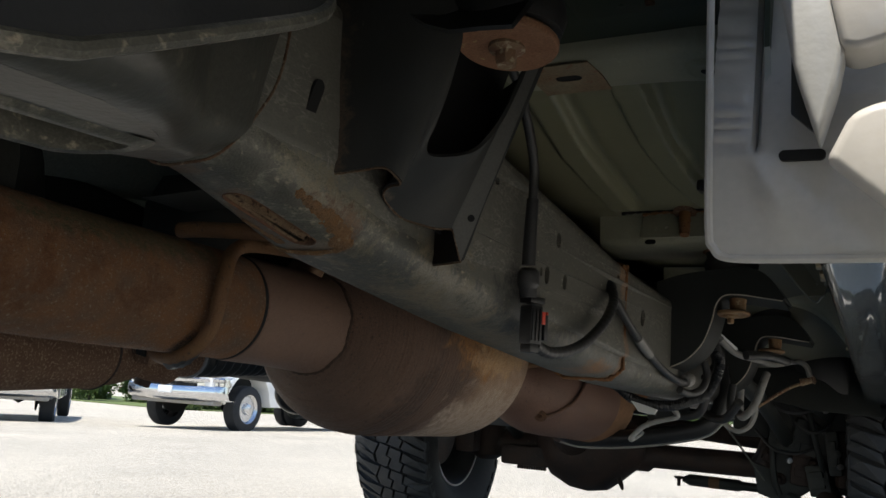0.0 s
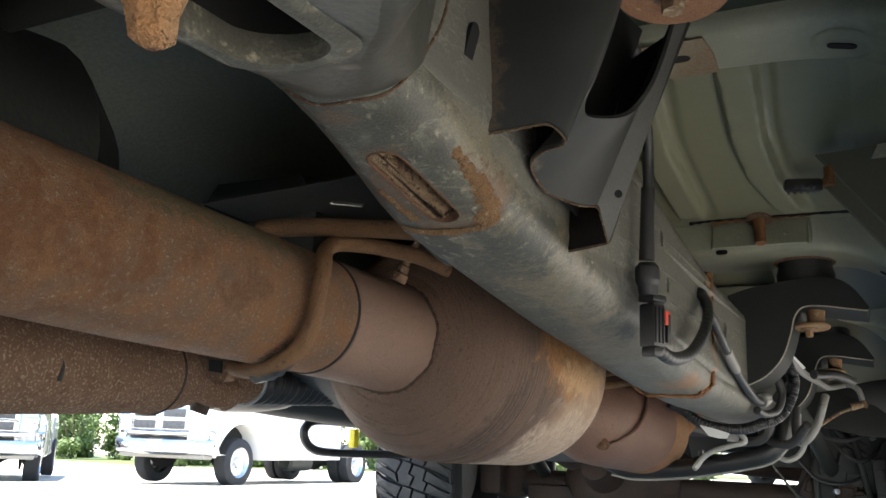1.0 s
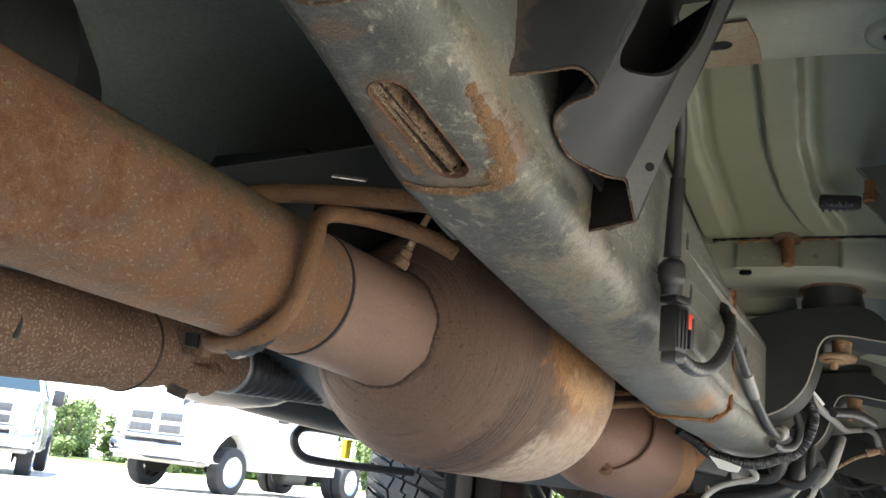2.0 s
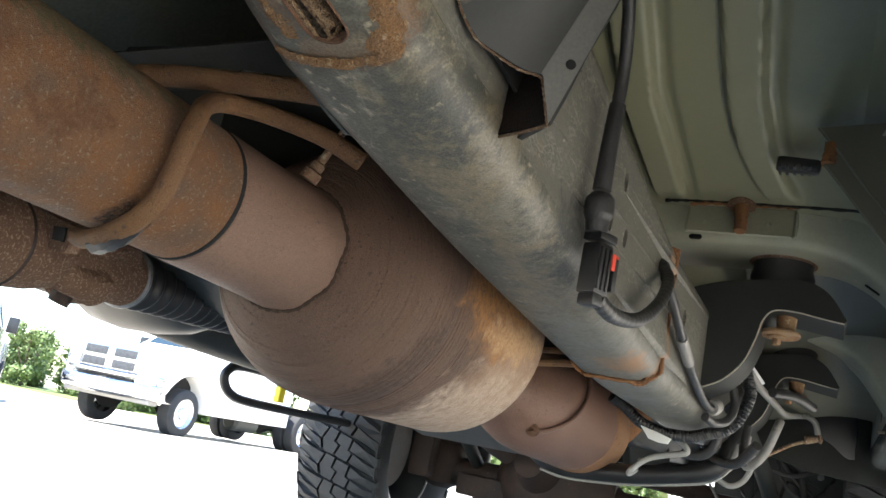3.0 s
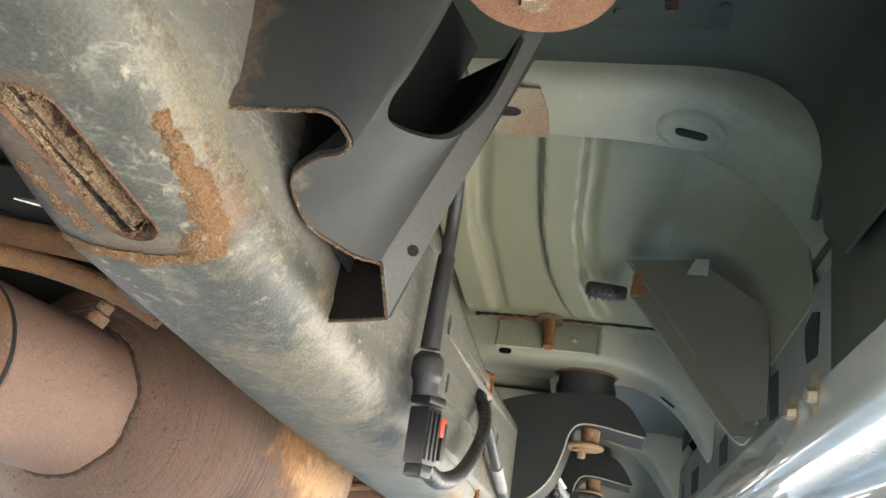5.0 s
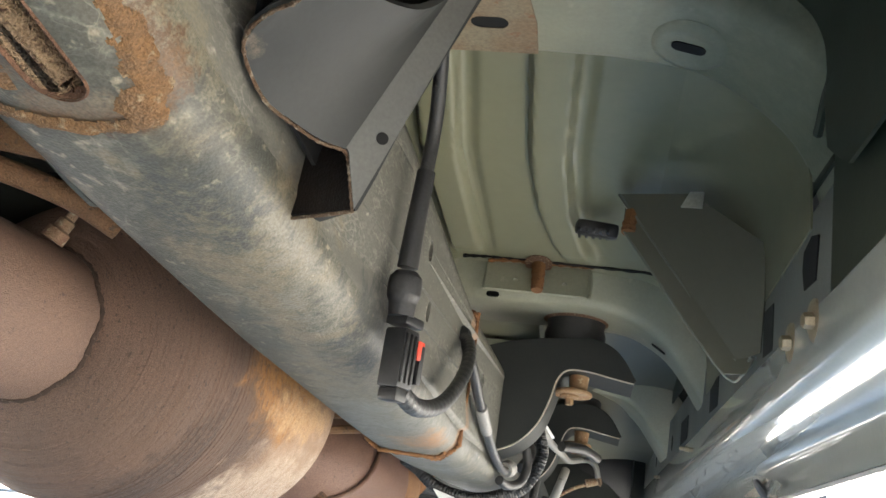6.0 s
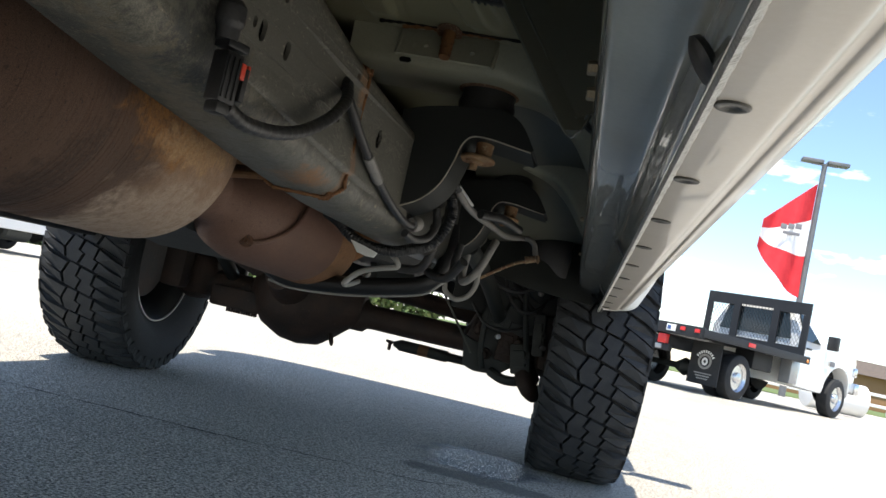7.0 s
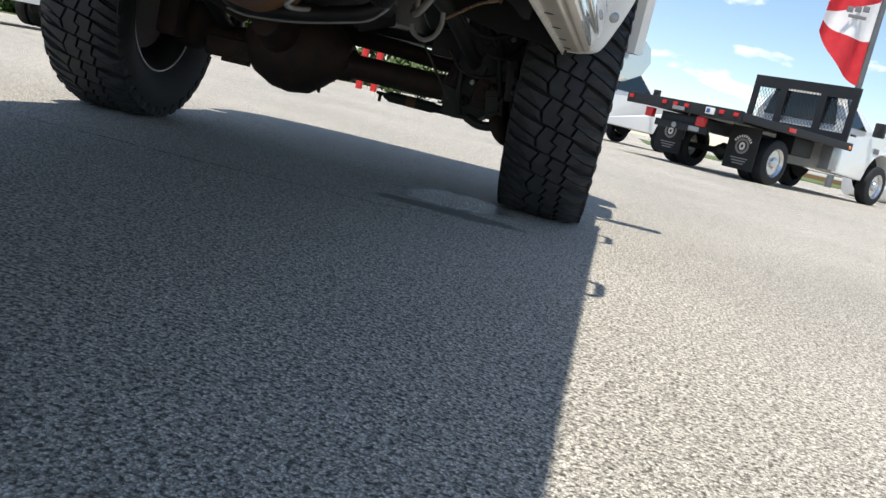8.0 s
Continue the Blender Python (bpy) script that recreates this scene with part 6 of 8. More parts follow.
part("yoke", yoke(0.18, True), M_SHAFT, shaft)
part("rubber_bellows", tube([shaft_at(0.20 + 0.030 * k) for k in range(12)], 0.0335, 200, 28, 0.0036, 13), M_PLASTIC, shaft, "ribbed black rubber bellows")
part("bellows_clamp", lathe([(0, 0.0365), (0.001, 0.0385), (0.006, 0.0385), (0.007, 0.0365)], shaft_at(0.196), d_axis, 28), M_ALLOY, shaft)
part("front_shaft", tube([shaft_at(0.5), shaft_at(1.2), (-0.30, 2.75, 0.46)], 0.030, 20, 20), M_AXLE, shaft)

# transmission, sump, shields between the rails
gear = part("transmission", hull([[(x * w - 0.11, y, z0 + (z1 - z0) * k) for x, k in ((-1, 0.15), (-0.85, 0), (0.85, 0), (1, 0.15), (1, 0.8), (0.7, 1), (-0.7, 1), (-1, 0.8))] for y, w, z0, z1 in ((0.75, 0.10, 0.62, 0.82), (1.0, 0.14, 0.56, 0.86), (1.5, 0.17, 0.50, 0.9), (1.95, 0.2, 0.47, 0.92), (2.1, 0.24, 0.46, 0.94))]), M_DARK, truck, "dark oily transmission case")
part("oil_pan", lathe([(-0.16, 0.03), (-0.14, 0.052), (-0.09, 0.073), (-0.02, 0.083), (0.06, 0.083), (0.13, 0.076), (0.18, 0.060), (0.205, 0.034)], (-0.53, 1.235, 0.612), (1, -0.10, 0.0), 40), M_BLACK, truck, "dull black rounded transmission pan")
part("fuel_line_guard", tube([(-0.62, 1.24, 0.605), (-0.62, 1.6, 0.588), (-0.62, 2.3, 0.572)], 0.058, 12, 12), M_DARK, truck)
part("transfer_case", lathe([(-0.12, 0.06), (-0.1, 0.12), (0.06, 0.14), (0.12, 0.1), (0.16, 0.05)], (-0.10, 0.30, 0.70), (0, 1, 0), 28), M_DARK, truck)
shield = part("heat_shield", sheet([[(x, y, 0.765 + 0.05 * (x + 0.05)) for x in np.linspace(-0.12, 0.26, 10)] for y in np.linspace(0.66, 0.86, 5)], 0.002), M_DARK, truck)
part("bright_louvre", sheet([[(0.060, 0.68, 0.750), (0.105, 0.68, 0.742)], [(0.060, 0.685, 0.754), (0.104, 0.685, 0.747)]], 0.0015), M_SHIELD, shield)

# cross member hoop below the front of the exhaust
hoop = part("cross_tube", tube([(0.02, 1.95, 0.485), (0.06, 1.95, 0.460), (0.108, 1.95, 0.450), (0.24, 1.95, 0.461), (0.365, 1.95, 0.485), (0.412, 1.95, 0.503), (0.440, 1.955, 0.535), (0.446, 1.96, 0.58), (0.435, 1.98, 0.64)], 0.0205, 70, 14), M_PLASTIC, truck, "black curved cross tube under the canister")
part("tube_line", tube([(0.06, 1.925, 0.436), (0.12, 1.925, 0.428), (0.24, 1.925, 0.438), (0.36, 1.925, 0.461), (0.42, 1.93, 0.480), (0.455, 1.94, 0.515)], 0.0028, 40, 8), M_GREYHOSE, hoop)

# ---- front axle and steering ----
AXY, AXZ = 3.11, 0.40
axle = part("front_axle", lathe([(-0.66, 0.07), (-0.58, 0.050), (-0.34, 0.050), (-0.33, 0.06), (0.0, 0.06), (0.02, 0.044), (0.38, 0.044), (0.40, 0.06), (0.62, 0.075), (0.66, 0.06)], (0, AXY, AXZ - 0.028), (1, 0, 0), 24), M_AXLE, truck, "oily rust-brown front axle")


def diff():
    bm = bmesh.new()
    prof = [(-0.20, 0.05), (-0.18, 0.075), (-0.14, 0.13), (-0.07, 0.165), (0.0, 0.175), (0.07, 0.165), (0.12, 0.13), (0.18, 0.08), (0.22, 0.05)]
    lathe(prof, (-0.22, AXY - 0.02, AXZ - 0.005), (1, 0, 0.0), 28, bm)
    lathe([(-0.02, 0.10), (0.10, 0.09), (0.2, 0.06), (0.26, 0.05)], (-0.24, AXY - 0.05, AXZ + 0.02), (0, -1, 0.12), 24, bm)
    lathe([(0, 0.12), (0.05, 0.13), (0.07, 0.10), (0.075, 0.02)], (-0.19, AXY + 0.1, AXZ), (0, 1, 0), 10, bm)
    return bm


part("differential", diff(), M_AXLE, axle, "bulging oily differential housing")
part("fin_mount", box(bmesh.new(), (-0.56, AXY - 0.10, AXZ - 0.105), (-0.34, AXY - 0.02, AXZ - 0.03), 0.012), M_AXLE, axle)
for k in range(12):
    part("brake_fin", box(bmesh.new(), (-0.50 + 0.010 * k, AXY - 0.07, AXZ - 0.120), (-0.4945 + 0.010 * k, AXY - 0.05, AXZ - 0.104), 0.001), M_AXLE, axle)
part("drain_nipple", tube([(-0.075, 2.98, 0.285), (-0.06, 2.96, 0.262), (-0.055, 2.955, 0.25)], [0.010, 0.008, 0.004], 10, 8), M_AXLE, axle)
damper = part("steering_damper", lathe([(-0.19, 0.009), (-0.17, 0.018), (-0.165, 0.022), (0.02, 0.022), (0.03, 0.017), (0.20, 0.015)], (0.275, 3.31, 0.283), (1, 0.0, -0.02), 20), M_DARK, truck, "dull black steering damper")
part("damper_bolt", hexbolt((0.071, 3.31, 0.296), (0, -0.1, -1), 0.013, 0.036, 0.018), M_AXLE, damper)
part("damper_band", lathe([(-0.09, 0.0226), (-0.05, 0.0226)], (0.275, 3.31, 0.283), (1, 0.0, -0.02), 20), M_ROD, damper)
part("axle_casting", hull([[(x, 3.00 + dy, z) for x, z in ((0.40, 0.285), (0.44, 0.272), (0.52, 0.276), (0.57, 0.315), (0.66, 0.33), (0.68, 0.50), (0.60, 0.56), (0.42, 0.47), (0.38, 0.40))] for dy in (0.0, 0.03, 0.16)]), M_DARK, truck, "black oily axle end casting")
part("upper_casting", hull([[(x, 2.93 + dy, z) for x, z in ((0.44, 0.46), (0.58, 0.42), (0.70, 0.47), (0.72, 0.66), (0.60, 0.72), (0.46, 0.70))] for dy in (0.0, 0.05, 0.20)]), M_DARK, truck)
for k, (x, y, z, r0) in enumerate(((0.47, 2.97, 0.34, 0.015), (0.58, 2.96, 0.40, 0.018), (0.64, 2.91, 0.58, 0.018))):
    part("casting_boss", lathe([(0, r0 * 1.4), (0.012, r0 * 1.3), (0.016, r0), (0.035, r0 * 0.9), (0.038, r0 * 0.4)], (x, y + 0.03, z), (0.1 * k - 0.2, -1, -0.2), 14), M_AXLE, truck)
part("brake_hose", tube([(0.50, 2.95, 0.62), (0.56, 2.90, 0.55), (0.62, 2.88, 0.50), (0.66, 2.90, 0.44), (0.67, 2.95, 0.40)], 0.008, 30, 8), M_BOOT, truck)
part("brake_hose", tube([(0.42, 2.80, 0.66), (0.47, 2.78, 0.58), (0.55, 2.80, 0.56), (0.63, 2.85, 0.60)], 0.007, 30, 8), M_BOOT, truck)
part("tie_rod", tube([(-0.66, 3.27, 0.36), (0.0, 3.28, 0.34), (0.62, 3.22, 0.34)], 0.019, 16, 12), M_AXLE, truck, "steering tie rod")
part("track_bar", tube([(-0.5, 3.30, 0.49), (0.0, 3.30, 0.482), (0.3, 3.30, 0.462), (0.55, 3.30, 0.445)], 0.034, 20, 12), M_AXLE, truck)
for sx in (1, -1):
    part("control_arm", tube([(sx * 0.52, AXY, 0.40), (sx * 0.47, 2.65, 0.56), (sx * 0.44, 2.3, 0.63)], 0.024, 16, 12), M_DARK, truck, "lower control arm")
    part("coil_spring", tube([(sx * 0.50 + 0.065 * math.cos(a), AXY + 0.065 * math.sin(a), 0.46 + 0.012 * a) for a in np.linspace(0, 8 * math.pi, 90)], 0.009, 90, 8, raw=True), M_BLACK, truck, "black coil spring")
    part("shock_absorber", lathe([(0, 0.02), (0.03, 0.03), (0.32, 0.03), (0.33, 0.012), (0.55, 0.012)], (sx * 0.56, AXY + 0.13, 0.34), (sx * -0.05, -0.1, 1), 18), M_BLACK, truck)
    part("knuckle", lathe([(-0.10, 0.03), (-0.08, 0.07), (0.0, 0.09), (0.06, 0.075), (0.08, 0.04)], (sx * 0.66, AXY, AXZ), (0, 0, 1), 20), M_AXLE, truck)
    part("brake_caliper", box(bmesh.new(), (-0.04, -0.06, -0.09), (0.04, 0.06, 0.09), 0.02, pose(sx * 0.68, AXY - 0.15, AXZ + 0.02, 0, 0, 10)), M_AXLE, truck)
track = part("track_bar_bracket", hull([[(0.42, 3.10, 0.30), (0.55, 3.10, 0.30), (0.58, 3.12, 0.46), (0.40, 3.12, 0.46)], [(0.42, 3.18, 0.30), (0.55, 3.18, 0.30), (0.58, 3.2, 0.46), (0.40, 3.2, 0.46)]]), M_AXLE, truck)
part("steering_arm", tube([(0.60, 3.0, 0.33), (0.62, 2.93, 0.29), (0.645, 2.92, 0.255), (0.66, 2.95, 0.235)], [0.028, 0.032, 0.03, 0.02], 14, 12), M_AXLE, truck)
for k, (x, y, z, w) in enumerate(((0.38, 3.0, 0.52, 0.06), (0.56, 2.95, 0.50, 0.05), (0.60, 2.85, 0.62, 0.07), (0.35, 2.8, 0.62, 0.06), (0.1, 2.9, 0.6, 0.09), (-0.45, 2.9, 0.56, 0.07))):
    part("engine_bay_bracket", box(bmesh.new(), (-w, -0.03, -w * 0.8), (w, 0.03, w * 0.8), 0.01, pose(x, y, z, 10 * k, 15 * k, 20 * k)), M_DARK, truck)
part("engine_sump", hull([[(x * 0.2, y, 0.56 + 0.36 * k) for x, k in ((-1, 0.2), (-0.8, 0), (0.8, 0), (1, 0.2), (1.1, 1), (-1.1, 1))] for y in (2.2, 2.5, 3.4, 3.5)]), M_DARK, truck)
part("front_crossmember", box(bmesh.new(), (-0.46, 3.5, 0.52), (0.46, 3.68, 0.64), 0.02), M_DARK, truck)
for x, y, z, w, d, h, turn, m in ((0.49, 2.94, 0.47, 0.05, 0.03, 0.035, 8, M_DARK), (0.60, 2.96, 0.35, 0.035, 0.04, 0.05, -12, M_DARK), (0.535, 2.99, 0.385, 0.03, 0.03, 0.06, 5, M_AXLE), (0.425, 3.0, 0.42, 0.028, 0.03, 0.045, 20, M_AXLE), (0.645, 2.92, 0.44, 0.02, 0.05, 0.07, -6, M_DARK)):
    bm = bmesh.new()
    box(bm, (-w, -d, -h), (w, d, h), 0.010, pose(x, y, z, 0, turn, turn))
    box(bm, (-w * 0.6, -d - 0.012, -h * 0.55), (w * 0.6, -d + 0.004, h * 0.55), 0.004, pose(x, y, z, 0, turn, turn))
    hexbolt((x + w * 0.3, y - d - 0.012, z), (0, -1, 0), 0.009, 0.012, 0.013, bm)
    part("knuckle_bracket", bm, m, truck)
for pts, r, m in (([(0.44, 2.98, 0.62), (0.45, 2.95, 0.50), (0.455, 2.95, 0.36), (0.47, 2.98, 0.29)], 0.010, M_DARK), ([(0.56, 2.9, 0.66), (0.575, 2.88, 0.54), (0.60, 2.90, 0.42), (0.62, 2.96, 0.33)], 0.009, M_DARK), ([(0.50, 2.86, 0.60), (0.53, 2.83, 0.53), (0.58, 2.84, 0.50), (0.63, 2.88, 0.53), (0.65, 2.92, 0.60)], 0.006, M_BOOT), ([(0.40, 2.92, 0.50), (0.46, 2.88, 0.44), (0.53, 2.88, 0.43), (0.60, 2.92, 0.46)], 0.005, M_BOOT), ([(0.63, 3.02, 0.30), (0.60, 2.96, 0.275), (0.55, 2.95, 0.27), (0.50, 2.98, 0.285)], 0.017, M_DARK)):
    part("brake_line", tube(pts, r, 30, 8), m, truck)
for x, y, z in ((0.505, 2.88, 0.405), (0.655, 2.86, 0.40), (0.615, 2.85, 0.57)):
    part("sensor_plug", lathe([(0, 0.006), (0.010, 0.006), (0.011, 0.009), (0.020, 0.009), (0.021, 0.004)], (x, y, z), (0.5, -1, 0.1), 12), M_ALLOY, truck, "small bright plug")
part("ball_joint", lathe([(0, 0.018), (0.012, 0.030), (0.03, 0.032), (0.045, 0.022), (0.06, 0.012)], (0.635, 3.0, 0.265), (0, 0, 1), 20), M_DARK, truck)
part("thin_link", tube([(0.30, 2.86, 0.52), (0.343, 2.90, 0.454), (0.432, 2.90, 0.335)], 0.004, 12, 8), M_RAIL, truck)
part("washer_tank", box(bmesh.new(), (0.54, 2.56, 0.60), (0.70, 2.68, 0.74), 0.02), M_PLASTIC, truck, "black plastic reservoir")


# ---- wheels ----
TYRE_R, TYRE_W = 0.445, 0.31


def drop(v):
    """How far the tyre's crown falls towards its shoulders."""
    a = abs(v)
    return 0.004 * (a / 0.11) ** 2 + (0.0 if a < 0.118 else 9.0 * (a - 0.118) ** 2 + 0.25 * (a - 0.118))


def tread(bm, count=31):
    """Interlocking mud-terrain blocks: two stepped rows between zigzag grooves, slanted split lugs on the shoulders."""
    pitch = 2 * math.pi / count
    shapes = [[(0.05, -0.029), (0.55, -0.051), (0.93, -0.043), (1.05, -0.006), (0.66, 0.010), (0.56, -0.008), (0.16, 0.004)],
              [(0.20, 0.013), (0.54, 0.001), (0.66, 0.019), (1.07, 0.003), (1.22, 0.048), (0.88, 0.062), (0.80, 0.047), (0.35, 0.058)],
              [(0.41, 0.066), (0.76, 0.056), (0.83, 0.066), (1.08, 0.112), (1.31, 0.152), (0.93, 0.152), (0.68, 0.112)],
              [(0.89, 0.070), (1.25, 0.058), (1.51, 0.112), (1.72, 0.152), (1.37, 0.152), (1.14, 0.112)],
              [(0.08, -0.039), (0.51, -0.059), (0.27, -0.112), (0.06, -0.152), (-0.38, -0.152), (-0.15, -0.112)],
              [(0.57, -0.061), (0.90, -0.053), (0.68, -0.112), (0.46, -0.152), (0.12, -0.152), (0.33, -0.112)]]
    for k in range(count):
        for sh in shapes:
            low, high = [], []
            for u, v in sh:
                a = (k + u) * pitch
                for ring, r in ((low, TYRE_R - 0.026 - drop(v)), (high, TYRE_R - drop(v) - 0.0015 * ((k * 7 + len(sh)) % 3 == 0))):
                    ring.append(bm.verts.new((v, r * math.cos(a), r * math.sin(a))))
            n = len(low)
            bm.faces.new(high)
            for i in range(n):
                bm.faces.new((low[i], low[(i + 1) % n], high[(i + 1) % n], high[i]))
    return bm


def tyre_carcass():
    r = TYRE_R
    prof = [(-0.105, 0.245), (-0.115, 0.255), (-0.140, 0.29), (-0.152, 0.335), (-0.153, 0.375), (-0.146, 0.408)]
    prof += [(v, r - 0.021 - drop(v)) for v in (-0.135, -0.118, -0.06, 0.0, 0.06, 0.118, 0.135)]
    prof += [(-s, q) for s, q in prof[5::-1]]
    return lathe(prof, (0, 0, 0), (1, 0, 0), 72, caps=False)


def side_lugs(bm):
    """Lugs on the tyre's side walls below the shoulder."""
    for k in range(36):
        a = 2 * math.pi * (k + 0.3) / 36
        for side in (1, -1):
            pts = []
            for da, r, x in ((-0.05, 0.425, 0.150), (0.05, 0.425, 0.150), (0.035, 0.385, 0.1565), (-0.02, 0.385, 0.1565)):
                pts.append((side * x, r * math.cos(a + da), r * math.sin(a + da)))
            inner = [(x * 0.96, y, z) for x, y, z in pts]
            f, g = [bm.verts.new(p) for p in pts], [bm.verts.new(p) for p in inner]
            bm.faces.new(f)
            for i in range(4):
                bm.faces.new((g[i], g[(i + 1) % 4], f[(i + 1) % 4], f[i]))
    return bm


def rim():
    return lathe([(-0.108, 0.252), (-0.112, 0.248), (-0.108, 0.238), (-0.09, 0.228), (-0.03, 0.215), (0.05, 0.21), (0.08, 0.225), (0.10, 0.236), (0.112, 0.248), (0.108, 0.252)], (0, 0, 0), (1, 0, 0), 48, caps=False)


def truck_wheel(x, y, steer, side):
    m = Matrix.Translation((x, y, TYRE_R - 0.018)) @ Matrix.Rotation(radians(steer), 4, "Z") @ Matrix.Rotation(0.13 * side, 4, "X")
    def put(bm):
        bmesh.ops.transform(bm, matrix=m, verts=bm.verts)
        for v in bm.verts:
            if v.co.z < 0.001:
                v.co.z = 0.001 + (v.co.z - 0.001) * 0.02
        return bm
    w = part("wheel", put(tyre_carcass()), M_TYRE, truck, "knobbly mud-terrain tyre on a dark wheel")
    part("tread", put(tread(bmesh.new())), M_TREAD, w, "deep interlocking tread blocks", smooth=0)
    tagged(part("sidewall_relief", put(side_lugs(bmesh.new())), M_TYRE, w, smooth=0), kind="stuff")
    part("rim", put(rim()), M_BLACK, w)
    part("wheel_disc", put(lathe([(0.05 * side, 0.215), (0.06 * side, 0.16), (0.085 * side, 0.10), (0.09 * side, 0.02)], (0, 0, 0), (1, 0, 0), 40)), M_BLACK, w)
    part("brake_disc", put(lathe([(-0.03 * side, 0.17), (0.0, 0.17), (0.002 * side, 0.05)], (0, 0, 0), (1, 0, 0), 40)), M_AXLE, w)
    part("rim_edge", put(tube([(-0.112 * side, 0.246 * math.cos(a), 0.246 * math.sin(a)) for a in np.linspace(0, 2 * math.pi, 61)], 0.004, 61, 6, raw=True)), M_ALLOY, w)
    return w


truck_wheel(0.82, 3.115, 2.5, 1)
truck_wheel(-0.905, 3.10, 3.5, -1)
for sx in (1, -1):
    m = Matrix.Translation((sx * 0.85, -1.15, TYRE_R))
    bmw = tyre_carcass()
    bmesh.ops.transform(bmw, matrix=m, verts=bmw.verts)
    part("rear_wheel", bmw, M_TYRE, truck)

# ---- wiring on the rail ----
sensor = part("sensor_connector", box(bmesh.new(), (-0.011, -0.010, -0.020), (0.009, 0.010, 0.026), 0.003, basis((0.418, 0.776, 0.606), (0.45, 1, 0), (-1, 0.45, 0))), M_PLASTIC, truck, "black plastic sensor connector with a red locking tab")
UPR = basis((0.418, 0.776, 0.606), (0.45, 1, 0), (-1, 0.45, 0))


def conn(lo, hi, bevel, material, name, label=""):
    part(name, box(bmesh.new(), lo, hi, bevel, UPR), material, sensor, label)


conn((-0.012, -0.010, 0.028), (0.012, 0.010, 0.036), 0.002, M_PLASTIC, "collar")
conn((0.0055, -0.0125, 0.004), (0.0105, -0.0095, 0.019), 0.001, M_REDTAB, "locking_tab", "red locking tab")
conn((0.0155, -0.009, 0.008), (0.0185, -0.004, 0.020), 0.001, M_REDTAB, "locking_tab", "red locking tab")
conn((0.010, -0.012, -0.014), (0.0155, 0.008, 0.016), 0.001, M_PLASTIC, "latch")
for k in range(3):
    conn((-0.0095 + 0.006 * k, -0.0118, -0.016), (-0.0065 + 0.006 * k, -0.0095, 0.022), 0.001, M_PLASTIC, "rib")
conn((-0.009, -0.009, -0.030), (0.006, 0.009, -0.019), 0.003, M_PLASTIC, "cable_exit")
part("boot", tube([(0.416, 0.766, 0.640), (0.4155, 0.765, 0.658), (0.4155, 0.764, 0.675)], [0.0100, 0.0105, 0.0108, 0.0132, 0.0134, 0.0134, 0.0128, 0.0088], 30, 18), M_BOOT, sensor, "black rubber boot")
part("sleeve", tube([(0.4155, 0.763, 0.678), (0.417, 0.760, 0.72), (0.419, 0.757, 0.757)], [0.0085, 0.0080, 0.0076, 0.0074], 20, 14), M_BOOT, sensor)
part("lead", tube([(0.419, 0.757, 0.755), (0.421, 0.752, 0.785), (0.424, 0.735, 0.81), (0.428, 0.70, 0.84), (0.43, 0.66, 0.87), (0.42, 0.60, 0.90)], 0.0058, 30, 10), M_TAPE, sensor, "thin black sensor lead")

harness = part("wiring_harness", tube([(0.420, 0.785, 0.586), (0.427, 0.82, 0.580), (0.430, 0.89, 0.590), (0.430, 0.96, 0.610), (0.430, 1.03, 0.642), (0.427, 1.08, 0.674), (0.420, 1.105, 0.694), (0.412, 1.115, 0.702)], 0.0074, 90, 12, 0.0005, 29), M_TAPE, truck, "black taped wiring harness clipped to the rail")
part("clip", lathe([(0, 0.010), (0.006, 0.012), (0.012, 0.006)], (0.407, 1.120, 0.705), (1, -0.3, 0.2), 12), M_PLASTIC, harness)
part("branch", tube([(0.416, 1.115, 0.695), (0.424, 1.14, 0.672), (0.429, 1.20, 0.645), (0.433, 1.29, 0.617), (0.437, 1.40, 0.594), (0.441, 1.50, 0.583), (0.446, 1.56, 0.588)], 0.0066, 60, 12), M_TAPE, harness)
part("joint_sleeve", tube([(0.430, 1.22, 0.638), (0.433, 1.29, 0.617)], 0.0082, 8, 12), M_GREYHOSE, harness)
part("end_connector", lathe([(0, 0.012), (0.012, 0.014), (0.022, 0.012), (0.024, 0.007)], (0.443, 1.535, 0.586), (0.3, 1, 0.25), 16), M_GREYHOSE, harness)
part("hook_loop", tube([(0.437, 1.52, 0.568), (0.449, 1.55, 0.563), (0.466, 1.58, 0.573), (0.473, 1.60, 0.60), (0.468, 1.60, 0.63)], 0.0075, 30, 10), M_TAPE, harness)
loom = part("corrugated_loom", tube([(0.265, 1.60, 0.585), (0.287, 1.62, 0.572), (0.321, 1.62, 0.548), (0.363, 1.62, 0.538), (0.403, 1.62, 0.539), (0.435, 1.62, 0.550), (0.466, 1.62, 0.564), (0.485, 1.62, 0.593), (0.494, 1.62, 0.628), (0.487, 1.62, 0.655), (0.475, 1.63, 0.69)], 0.0105, 220, 14, 0.0008, 80), M_PLASTIC, truck, "black corrugated wiring loom")
part("end_tag", sheet([[(0.321, 1.605, 0.543), (0.350, 1.605, 0.536), (0.376, 1.605, 0.528)], [(0.338, 1.60, 0.523), (0.356, 1.60, 0.519), (0.372, 1.60, 0.519)]], 0.003), M_LABEL, loom, "white plastic tag")
pipes = part("tagged_cable", tube([(0.455, 1.66, 0.735), (0.462, 1.68, 0.715), (0.470, 1.70, 0.70), (0.478, 1.72, 0.688)], 0.009, 30, 12), M_TAPE, truck, "black cable with a white printed tag")
